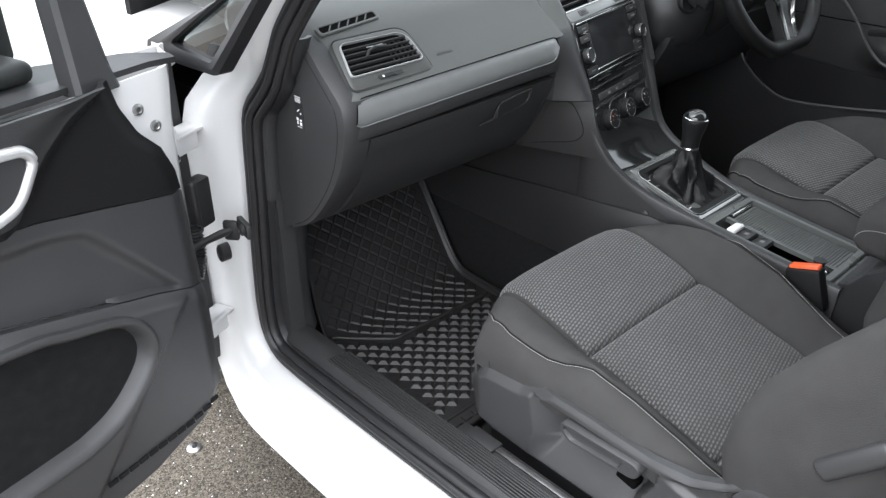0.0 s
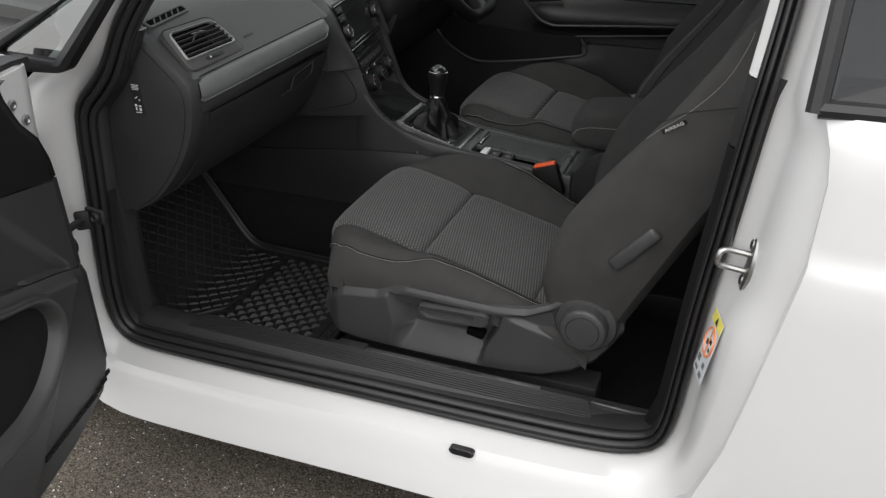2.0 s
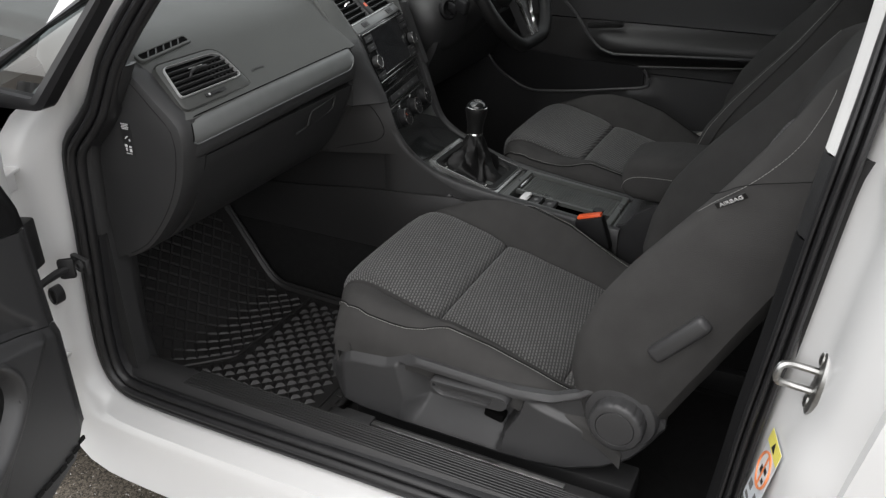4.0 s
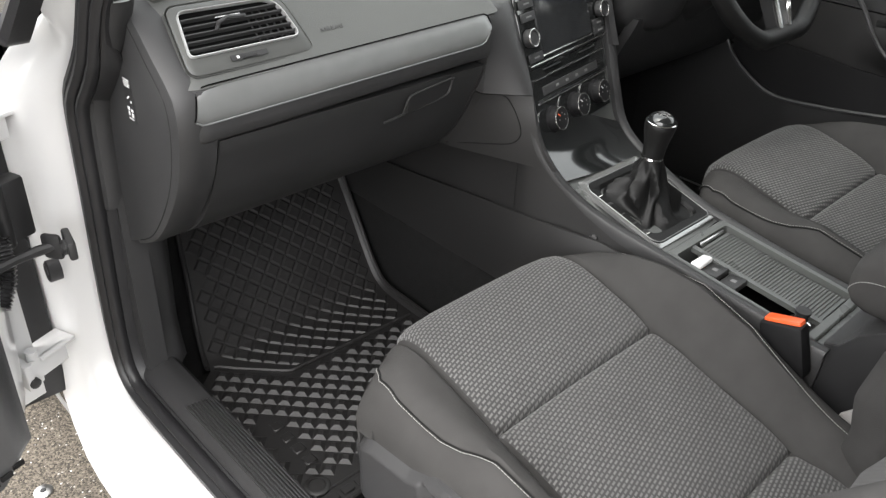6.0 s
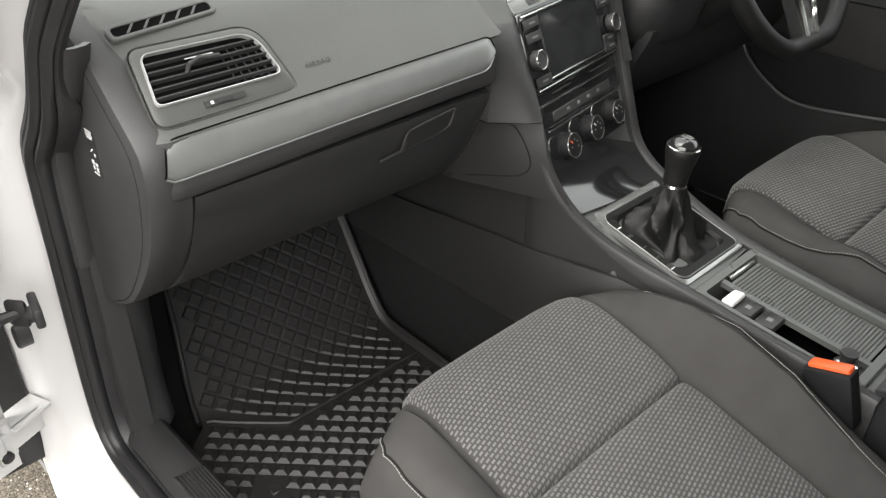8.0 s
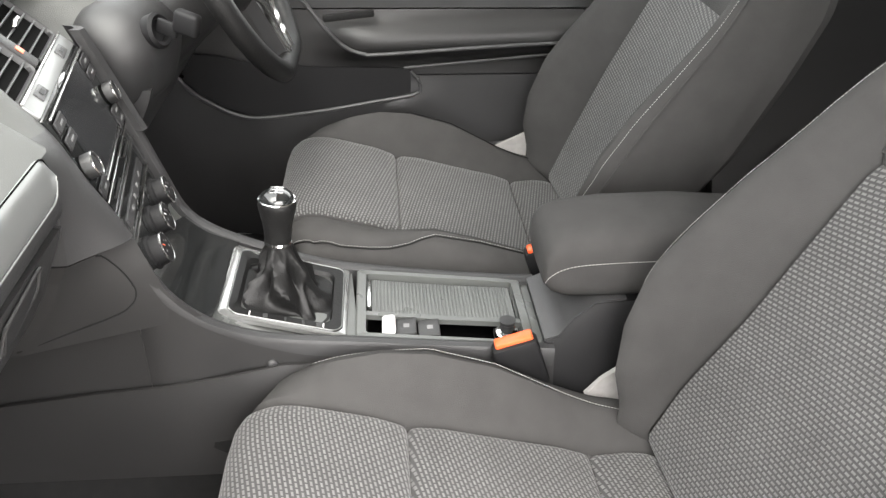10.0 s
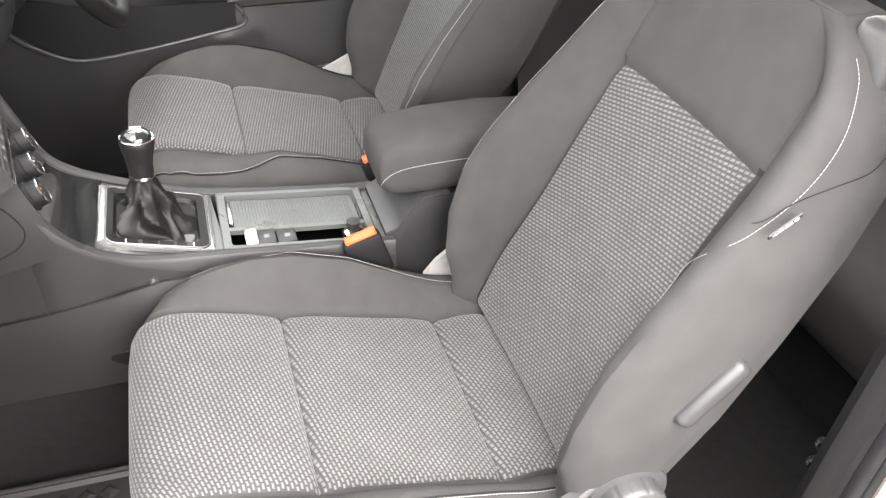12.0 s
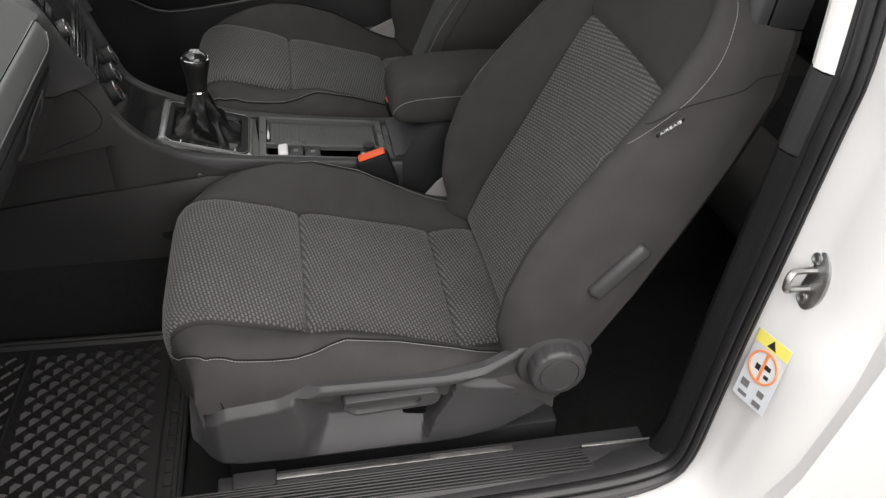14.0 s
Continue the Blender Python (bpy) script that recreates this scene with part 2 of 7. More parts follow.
def slab(bm, rows, thick):
    """A sheet with thickness: rows of points, and the vector of its thickness."""
    t = Vector(thick)
    n, m = len(rows), len(rows[0])
    a = [[bm.verts.new(p) for p in row] for row in rows]
    b = [[bm.verts.new(Vector(p) + t) for p in row] for row in rows]
    for i in range(n - 1):
        for k in range(m - 1):
            bm.faces.new((a[i][k], a[i][k + 1], a[i + 1][k + 1], a[i + 1][k]))
            bm.faces.new((b[i][k], b[i + 1][k], b[i + 1][k + 1], b[i][k + 1]))
    for i in range(n - 1):
        for k in (0, m - 1):
            bm.faces.new((a[i][k], a[i + 1][k], b[i + 1][k], b[i][k]))
    for k in range(m - 1):
        for i in (0, n - 1):
            bm.faces.new((a[i][k], a[i][k + 1], b[i][k + 1], b[i][k]))
    return bm


def tube(bm, pts, r, seg=8, closed=False):
    pts = [Vector(p) for p in pts]
    rings = []
    up = Vector((0.123, 0.45, 0.88))
    n = len(pts)
    for i, p in enumerate(pts):
        d = (pts[(i + 1) % n] - pts[i - 1]) if closed else (pts[min(i + 1, n - 1)] - pts[max(i - 1, 0)])
        d.normalize()
        s = d.cross(up).normalized()
        u = s.cross(d)
        rr = r[i] if isinstance(r, (list, tuple)) else r
        rings.append([p + s * rr * math.cos(2 * math.pi * k / seg) + u * rr * math.sin(2 * math.pi * k / seg) for k in range(seg)])
    if closed:
        rings.append(rings[0])
    return skin(bm, rings, True, not closed)


def curve(pts, n):
    """n points of a smooth line through pts."""
    pts = [Vector(p) for p in pts]
    d = [0.0]
    for a, b in zip(pts, pts[1:]):
        d.append(d[-1] + max((b - a).length, 1e-6))
    out = []
    for k in range(n):
        s = d[-1] * k / (n - 1)
        i = min(max([j for j in range(len(d)) if d[j] <= s + 1e-9]), len(pts) - 2)
        u = (s - d[i]) / (d[i + 1] - d[i])
        p0, p1, p2, p3 = pts[max(i - 1, 0)], pts[i], pts[i + 1], pts[min(i + 2, len(pts) - 1)]
        out.append(0.5 * ((2 * p1) + (p2 - p0) * u + (2 * p0 - 5 * p1 + 4 * p2 - p3) * u * u + (3 * p1 - p0 - 3 * p2 + p3) * u ** 3))
    return out


def lerp(x, table):
    """Straight interpolation in a table of (x, value), in rising order of x."""
    xs, ys = [a for a, _ in table], [b for _, b in table]
    return float(np.interp(x, xs, ys))


def smooth01(x, a, b):
    u = min(1.0, max(0.0, (x - a) / (b - a)))
    return u * u * (3 - 2 * u)


def bar(bm, c, right, up, w, h, d=0.0006):
    """A flat mark of print: its centre, the two ways along it and its size."""
    r, u = Vector(right).normalized(), Vector(up).normalized()
    n = r.cross(u)
    m = Matrix((r, u, n)).transposed().to_4x4()
    m.translation = Vector(c)
    v = bmesh.ops.create_cube(bm, size=1.0)["verts"]
    bmesh.ops.transform(bm, matrix=m @ Matrix.Diagonal((w, h, d, 1)), verts=v)
    return bm


def stitches(bm, pts, step=0.0046, length=0.0033, r=0.00052):
    """Short thread stitches along a line."""
    pts = [Vector(p) for p in pts]
    arc_ = [0.0]
    for a, b in zip(pts, pts[1:]):
        arc_.append(arc_[-1] + (b - a).length)

    def at(s):
        i = min(len(pts) - 2, max(0, int(np.searchsorted(arc_, s)) - 1))
        return pts[i].lerp(pts[i + 1], (s - arc_[i]) / max(1e-9, arc_[i + 1] - arc_[i]))

    s = 0.0
    while s + length < arc_[-1]:
        cyl(bm, at(s), at(s + length), r, seg=5)
        s += step
    return bm

def rpoly(corners, inset=0.0, n=7):
    """A polygon of (a, c, corner radius), drawn in by an inset and rounded."""
    cs = [Vector((p[0], p[1])) for p in corners]
    m = len(cs)
    mid = sum(cs, Vector((0, 0))) / m
    lines = []
    for i in range(m):
        d = (cs[(i + 1) % m] - cs[i]).normalized()
        nr = Vector((-d.y, d.x))
        if nr.dot(mid - cs[i]) < 0:
            nr = -nr
        lines.append((cs[i] + nr * inset, d))
    out = []
    for i in range(m):
        (p0, d0), (p1, d1) = lines[i - 1], lines[i]
        k = ((p1 - p0).x * d1.y - (p1 - p0).y * d1.x) / (d0.x * d1.y - d0.y * d1.x)
        q_ = p0 + d0 * k
        r = max(0.001, corners[i][2] - inset)
        for s in range(n + 1):
            f = s / n
            out.append(tuple((q_ - d0 * r) * (1 - f) ** 2 + q_ * 2 * f * (1 - f) + (q_ + d1 * r) * f * f))
    return out


# ---- ground and surroundings ----
g = bmesh.new()
skin(g, [[(-400, y, 0), (400, y, 0)] for y in (-400, 400)])
tagged(part("ground", g, M_TARMAC), "grey-brown tarmac yard with fine pale aggregate", "ground", "", "structure")

# ---- car body shell ----
OPEN = [(0.280, 0.893), (0.320, 0.828), (0.352, 0.794), (0.388, 0.757), (0.404, 0.715), (0.416, 0.60), (0.430, 0.47), (0.438, 0.36), (0.430, 0.295), (0.40, 0.258), (0.34, 0.246),
        (0.15, 0.247), (-0.10, 0.254), (-0.35, 0.258), (-0.52, 0.264), (-0.60, 0.276), (-0.645, 0.302), (-0.664, 0.35), (-0.674, 0.45), (-0.683, 0.56), (-0.697, 0.69),
        (-0.712, 0.84), (-0.728, 0.98), (-0.738, 1.12), (-0.725, 1.26), (-0.68, 1.335), (-0.60, 1.36), (-0.40, 1.365), (-0.22, 1.335), (-0.05, 1.24), (0.12, 1.09), (0.232, 0.962)]


def opening(n=150):
    """The door opening's line: place, outward way and the share of sill, front, roof and rear of each point."""
    pts = curve([Vector((0, y, z)) for y, z in OPEN + OPEN[:1]], n + 1)[:-1]
    out = []
    for i, p in enumerate(pts):
        d = (pts[(i + 1) % n] - pts[i - 1]).normalized()
        nrm = Vector((0, -d.z, d.y))
        if nrm.dot(p - Vector((0, -0.15, 0.75))) < 0:
            nrm = -nrm
        down, front, up, rear = (max(0.0, k) ** 2 for k in (-nrm.z, nrm.y, nrm.z, -nrm.y))
        out.append((p, nrm, (down, front, up, rear)))
    return out


RING = opening()
PROFILES = [  # sill, front pillar, roof, rear pillar: (outward, across)
    [(-0.004, -0.70), (0.0, -0.724), (0.005, -0.758), (0.012, -0.787), (0.030, -0.798), (0.054, -0.803), (0.078, -0.814), (0.112, -0.821), (0.132, -0.79)],
    [(-0.004, -0.70), (0.0, -0.724), (0.004, -0.748), (0.010, -0.772), (0.022, -0.787), (0.040, -0.796), (0.062, -0.802), (0.085, -0.806), (0.092, -0.76)],
    [(-0.004, -0.66), (0.0, -0.68), (0.006, -0.69), (0.014, -0.70), (0.025, -0.70), (0.04, -0.70), (0.06, -0.69), (0.075, -0.66), (0.085, -0.60)],
    [(-0.004, -0.70), (0.0, -0.722), (0.006, -0.735), (0.015, -0.746), (0.020, -0.770), (0.027, -0.797), (0.042, -0.820), (0.064, -0.838), (0.080, -0.846)],
]


def lean_in(z):
    """The side leans inwards above the waist."""
    return 0.22 * max(0.0, z - 0.90)


def at_dash(p):
    """How far a point of the opening belongs to the slim pillar above the dash."""
    return smooth01(p.z, 0.79, 0.87) * smooth01(p.y, -0.2, 0.1)


def squeeze(x, p):
    return x if x < -0.735 else -0.735 + (x + 0.735) * (1 - 0.75 * at_dash(p))


car = thing("hatchback", (0, -0.3, 0.0), "white hatchback car with its passenger door open", "car")
rows = []
for p, nrm, w in RING:
    s = sum(w)
    row = []
    for k in range(9):
        off = sum(w[j] * PROFILES[j][k][0] for j in range(4)) / s
        x = sum(w[j] * PROFILES[j][k][1] for j in (0, 1, 2, 3)) / s
        if p.z > 0.85:
            hi = (0.98, 1.20) if p.y > -0.3 else (0.85, 1.0)
            x = x * (1 - smooth01(p.z, *hi)) + smooth01(p.z, *hi) * (PROFILES[2 if w[2] > w[3] else 3][k][1] * 0.5 + x * 0.5)
        off += w[3] / s * 0.014 * smooth01(p.z, 0.57, 0.65) * smooth01(k, 1, 4)
        back = w[3] / s * smooth01(p.z, 0.855, 0.90)
        off *= 1 - 0.42 * back
        x += 0.004 * k * back
        q = p + nrm * off
        row.append((squeeze(x, p) + lean_in(q.z), q.y, q.z))
    rows.append(row)
frame_white = bmesh.new()
skin(frame_white, list(zip(*rows)), True)
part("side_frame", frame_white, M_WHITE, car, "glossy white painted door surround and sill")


def sweep_ring(profile, r0=0.0, lean=True):
    """Carry a closed profile of (outward, across) round the door opening."""
    rows = []
    for p, nrm, w in RING:
        thin = 1 - 0.38 * w[3] / sum(w) - 0.1 * at_dash(p)
        rows.append([(squeeze(x, p) + lean_in(p.z), *(p + nrm * off * thin).yz) for off, x in profile])
    rows.append(rows[0])
    return skin(bmesh.new(), rows, True)


def round_profile(c, a, b, n=10):
    return [(c[0] + a * math.cos(2 * math.pi * k / n), c[1] + b * math.sin(2 * math.pi * k / n)) for k in range(n)]


seal = thing("door_seal", (-0.72, -0.1, 0.25), "black rubber weather seal running round the door opening", "door seal")
part("outer_lip", sweep_ring(round_profile((-0.007, -0.738), 0.008, 0.009)), M_SEAL, seal)
part("bulb", sweep_ring(round_profile((-0.0215, -0.741), 0.0065, 0.010)), M_SEAL, seal)
part("inner_lip", sweep_ring(round_profile((-0.034, -0.735), 0.006, 0.009)), M_SEAL, seal)
part("carrier", sweep_ring([(-0.030, -0.728), (-0.038, -0.727), (-0.041, -0.715), (-0.040, -0.69), (-0.03, -0.685), (-0.004, -0.70), (-0.004, -0.728)]), M_SEAL, seal)

# outer skin behind the door, front wing, roof, far side
q = bmesh.new()
rows = []
for z in (0.13, 0.2, 0.3, 0.42, 0.52, 0.6, 0.66, 0.705, 0.72, 0.735, 0.75, 0.82, 0.86, 0.88, 0.898):
    x = lerp(z, [(0.16, -0.83), (0.25, -0.85), (0.42, -0.866), (0.58, -0.872), (0.66, -0.875), (0.708, -0.876), (0.722, -0.872), (0.735, -0.866), (0.80, -0.863), (0.86, -0.857), (0.88, -0.849), (0.9, -0.836)])
    y0 = 0.008 + lerp(z, [(0.16, -0.60), (0.25, -0.67), (0.32, -0.725), (0.53, -0.762), (0.72, -0.792), (0.84, -0.795), (0.9, -0.776)])
    rows.append([(x + 0.012 * (k == 0), y, z) for k, y in enumerate((y0, y0 - 0.03, -1.0, -1.3, -1.6, -2.1, -2.5))])
slab(q, rows, (0.03, 0, 0))
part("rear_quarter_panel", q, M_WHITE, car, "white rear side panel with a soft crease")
q = bmesh.new()
HOOD = [(-0.80, 0.16), (-0.83, 0.3), (-0.845, 0.5), (-0.84, 0.68), (-0.825, 0.76), (-0.79, 0.81), (-0.74, 0.835), (-0.6, 0.86), (-0.3, 0.90), (0.0, 0.92)]
HOOD += [(-x, z) for x, z in HOOD[-2::-1]]
rows = []
for x, z in HOOD:
    rows.append([(x * (1 - 0.10 * smooth01(y, 1.2, 1.8)), y, z - 0.10 * max(0, z - 0.3) / 0.6 * (y - 0.5) ** 2) for y in (0.535, 0.7, 0.95, 1.2, 1.45, 1.65, 1.78)])
slab(q, rows, (0.0, 0, -0.02))
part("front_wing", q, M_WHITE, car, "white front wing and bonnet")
q = bmesh.new()
slab(q, [[(x, y, 1.40 - 0.05 * (abs(x) / 0.6) ** 2 - 0.04 * ((y + 0.8) / 1.0) ** 2) for y in (-2.2, -1.8, -1.2, -0.7, -0.3, 0.0)] for x in (-0.62, -0.5, -0.25, 0, 0.25, 0.5, 0.62)], (0, 0, 0.025))
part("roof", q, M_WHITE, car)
q = bmesh.new()
slab(q, [[(x, y, 1.385 - 0.05 * (abs(x) / 0.6) ** 2 - 0.04 * ((y + 0.8) / 1.0) ** 2) for y in (-2.2, -1.2, -0.7, -0.3, 0.0)] for x in (-0.62, -0.3, 0, 0.3, 0.62)], (0, 0, 0.012))
part("headliner", q, M_LINER, car, "pale grey cloth headliner")
q = bmesh.new()
slab(q, [[(x, 1.77 - 0.08 * (x / 0.8) ** 2, z) for x in (-0.74, -0.4, 0, 0.4, 0.74)] for z in (0.16, 0.4, 0.62, 0.72)], (0, -0.03, 0))
part("front_panel", q, M_WHITE, car)
for sx in (-1, 1):
    for y in (1.0, -1.62):
        q = bmesh.new()
        lathe(q, (sx * 0.66, y, 0.315), (sx, 0, 0), [(0.20, 0), (0.29, 0.0), (0.312, 0.02), (0.315, 0.06), (0.315, 0.12), (0.31, 0.15), (0.28, 0.165), (0.205, 0.16)], 48)
        wh = part("tyre", q, M_RUBBER, car, "black rubber tyre")
        q = bmesh.new()
        lathe(q, (sx * 0.66, y, 0.315), (sx, 0, 0), [(0.0, 0.1), (0.20, 0.1), (0.206, 0.162), (0.19, 0.165), (0.15, 0.14), (0.0, 0.135)], 40)
        part("rim", q, M_STEEL, wh)
# floor pan, tunnel, bulkhead
q = bmesh.new()
rows = []
for y, dz in ((-2.2, 0.2), (-1.15, 0.2), (-1.0, 0.0), (0.465, 0.0), (0.63, 0.225), (0.71, 0.36), (0.74, 0.56)):
    rows.append([(x, y, 0.165 + dz + (0.13 if abs(x) < 0.11 else 0.0)) for x in (-0.74, -0.4, -0.15, -0.10, 0.10, 0.15, 0.4, 0.74)])
slab(q, rows, (0, 0, -0.03))
part("floor_pan", q, M_CARPET, car, "black carpeted floor")
# inner sides
for s in (-1, 1):
    q = bmesh.new()
    xs = 0.70
    for (y0, y1) in (((-2.2, -0.70),) if s < 0 else ((-2.2, -0.86),)):
        slab(q, [[(s * (xs - 0.10 * smooth01(z, 0.5, 0.2)), y, z) for y in (y0, -1.3, y1)] for z in (0.2, 0.4, 0.6, 0.8, 0.90)], (s * 0.03, 0, 0))
    part("rear_side_trim", q, M_DARK, car, "dark moulded rear side trim")
q = bmesh.new()
slab(q, [[(0.74, y, z) for y in (-2.4, -0.9, -0.3, 0.3, 0.75)] for z in (0.14, 0.3, 0.6, 0.87)], (0.05, 0, 0))
part("far_side_panel", q, M_WHITE, car)
q = bmesh.new()
slab(q, [[(0.70, y, z) for y in (0.36, 0.5, 0.64, 0.80)] for z in (0.15, 0.3, 0.5, 0.76)], (0.03, 0, 0))
part("driver_kick_panel", q, M_DARK, car, "dark driver footwell side trim")
q = bmesh.new()
slab(q, [[(x, 0.765, z) for x in (-0.74, -0.3, 0.3, 0.74)] for z in (0.35, 0.6, 0.88)], (0, 0.02, 0))
part("bulkhead", q, M_CARPET, car, "black lined bulkhead")
q = bmesh.new()
slab(q, [[(x, -2.2, z) for x in (-0.75, 0, 0.75)] for z in (0.2, 0.6, 0.95)], (0, 0.05, 0))
part("tailgate", q, M_DARK, car)
# kick panel beside the footwell
q = bmesh.new()
slab(q, [[(-0.685, y, z) for y in (0.372, 0.385, 0.42, 0.50, 0.72)] for z in (0.17, 0.28, 0.40, 0.55, 0.72)], (-0.03, 0, 0))
part("kick_panel", q, M_PLASTIC, car, "dark grey moulded kick panel")
# front pillar lower cover inside the seal
q = bmesh.new()
rows = []
for k in range(9):
    z = 0.288 + 0.29 * k / 8
    fy = lerp(z, [(0.258, 0.40), (0.295, 0.430), (0.36, 0.438), (0.47, 0.430), (0.60, 0.418)])
    rows.append([(x, fy + d, z) for x, d in ((-0.715, -0.030), (-0.704, -0.045), (-0.686, -0.053), (-0.664, -0.050), (-0.647, -0.034), (-0.640, -0.006), (-0.640, 0.09))])
slab(q, rows, (-0.006, 0.004, 0))
part("front_pillar_cover", q, M_PLASTIC, car, "dark grey lower front pillar cover")
q = bmesh.new()
rows = []
for k in range(17):
    z = 0.582 + 0.300 * k / 16
    fy = lerp(z, [(0.58, 0.418), (0.715, 0.404), (0.757, 0.388), (0.794, 0.352), (0.828, 0.320), (0.893, 0.280), (0.962, 0.232)])
    rows.append([(x + lean_in(z), fy + d, z) for x, d in ((-0.729, -0.036), (-0.725, -0.0435), (-0.716, -0.046), (-0.706, -0.044), (-0.698, -0.038))])
slab(q, rows, (-0.004, 0.006, 0))
part("upper_front_pillar_cover", q, M_PLASTIC, car, "grey front pillar cover beside the dashboard")
# pillars on the far side and rear, roof rails
for pts_, r_ in ((curve([(0.66, 0.80, 0.90), (0.63, 0.4, 1.16), (0.60, 0.02, 1.36)], 12), 0.035), ([(0.70, -0.86, 0.85), (0.66, -0.82, 1.1), (0.60, -0.78, 1.36)], 0.05), ([(0.60, 0.05, 1.365), (0.61, -0.8, 1.39), (0.60, -1.9, 1.34)], 0.04),
                 ([(-0.60, -0.75, 1.38), (-0.60, -1.9, 1.34)], 0.04), ([(-0.60, -1.9, 1.34), (-0.72, -2.15, 0.9)], 0.08), ([(0.60, -1.9, 1.34), (0.72, -2.15, 0.9)], 0.08), (curve([(-0.70, 0.86, 0.88), (-0.66, 0.5, 1.10), (-0.60, 0.02, 1.36)], 12), 0.03)):
    part("pillar_cover", tube(bmesh.new(), pts_, r_, 8), M_LINER, car, "pale grey pillar cover")


def rear_line(z):
    """The rear edge of the door opening at a height."""
    return lerp(z, [(0.276, -0.60), (0.302, -0.645), (0.35, -0.664), (0.45, -0.674), (0.56, -0.683), (0.69, -0.697), (0.84, -0.712), (0.98, -0.728), (1.12, -0.738), (1.26, -0.725)])


# rear pillar covers inside the seal: dark below, pale above the waist
for nm, z0, z1, mt, lb in (("lower_pillar_cover", 0.31, 0.802, M_BLACKTRIM, "dark lower pillar cover"), ("waist_pillar_cover", 0.804, 0.895, M_DARK, "grey pillar cover at the waist"), ("upper_pillar_cover", 0.897, 1.30, M_LINER, "pale grey upper pillar cover")):
    q = bmesh.new()
    rows = []
    for k in range(9):
        z = z0 + (z1 - z0) * k / 8
        r = rear_line(z)
        rows.append([(x + lean_in(z), r + d, z) for x, d in ((-0.722, 0.020), (-0.712, 0.032), (-0.699, 0.035), (-0.685, 0.028), (-0.678, 0.006), (-0.673, -0.05), (-0.668, -0.12))])
    slab(q, rows, (-0.006, -0.004, 0))
    part(nm, q, mt, car, lb)
for (y, z), r_ in (((-0.672, 0.527), 0.010), ((-0.671, 0.497), 0.010), ((-0.700, 0.722), 0.013)):
    q = bmesh.new()
    lathe(q, (-0.672, y - 0.004, z), (-0.75, 0.66, 0), [(r_, 0), (r_, 0.004), (r_ * 0.7, 0.006), (r_ * 0.55, 0.004), (0, 0.004)], 18)
    part("belt_bolt", q, M_GLOSS, car, "dark seat belt anchor bolt")


def pane(name, quad, mat, parent, label=""):
    b = bmesh.new()
    b.faces.new([b.verts.new(p) for p in quad])
    ob = part(name, b, mat, parent, label, smooth=False)
    ob.visible_shadow = False
    return ob


pane("windscreen", [(-0.66, 0.84, 0.93), (0.66, 0.84, 0.93), (0.58, 0.03, 1.37), (-0.58, 0.03, 1.37)], M_GLASS, car, "clear windscreen")
pane("far_window", [(0.72, 0.6, 0.90), (0.70, -0.82, 0.90), (0.61, -0.78, 1.36), (0.61, 0.05, 1.34)], M_GLASS, car)
pane("rear_window", [(-0.62, -2.1, 0.95), (0.62, -2.1, 0.95), (0.55, -1.8, 1.34), (-0.55, -1.8, 1.34)], M_TINT, car)
pane("quarter_window", [(-0.826, -0.765, 0.905), (-0.815, -2.0, 0.95), (-0.64, -1.85, 1.34), (-0.722, -0.80, 1.33)], M_TINT, car, "dark tinted rear side window")
q = bmesh.new()
tube(q, [(-0.830, -0.762, 0.900), (-0.832, -1.2, 0.905), (-0.824, -2.05, 0.925)], 0.011, 8)
tube(q, [(-0.830, -0.760, 0.895), (-0.803, -0.764, 1.01), (-0.725, -0.80, 1.34)], 0.012, 8)
part("window_rubber", q, M_SEAL, car)

# small fixed triangular window ahead of the front pillar
tri_win = thing("quarter_light", (-0.79, 0.40, 0.83), "small fixed triangular side window in a black frame", "car window")


def tw(y, z, d=0.0):
    return (-0.806 + 0.20 * max(0, z - 0.85) - d, y, z)


TOUT = [(0.545, 0.815), (0.557, 0.826), (0.552, 0.838), (0.335, 0.933), (0.21, 0.995), (0.198, 0.998), (0.199, 0.986), (0.325, 0.835), (0.333, 0.829), (0.345, 0.826)]
TMID = [(0.515, 0.828), (0.522, 0.832), (0.515, 0.838), (0.333, 0.931), (0.205, 1.0), (0.196, 1.003), (0.197, 0.995), (0.330, 0.843), (0.337, 0.838), (0.35, 0.836)]
TINN = [(0.452, 0.848), (0.462, 0.851), (0.455, 0.858), (0.327, 0.935), (0.215, 1.002), (0.208, 1.004), (0.208, 0.998), (0.340, 0.849), (0.346, 0.845), (0.356, 0.844)]
q = bmesh.new()
skin(q, [[tw(y, z, d) for y, z in ring_] for ring_, d in ((TOUT, -0.02), (TOUT, 0.004), (TMID, 0.009), (TINN, 0.006), (TINN, -0.015))], True)
part("frame", q, M_SEAL, tri_win, "thick black rubber window frame")
pane("pane", [tw(y, z, -0.004) for y, z in TINN], M_SIDEGLASS, tri_win)

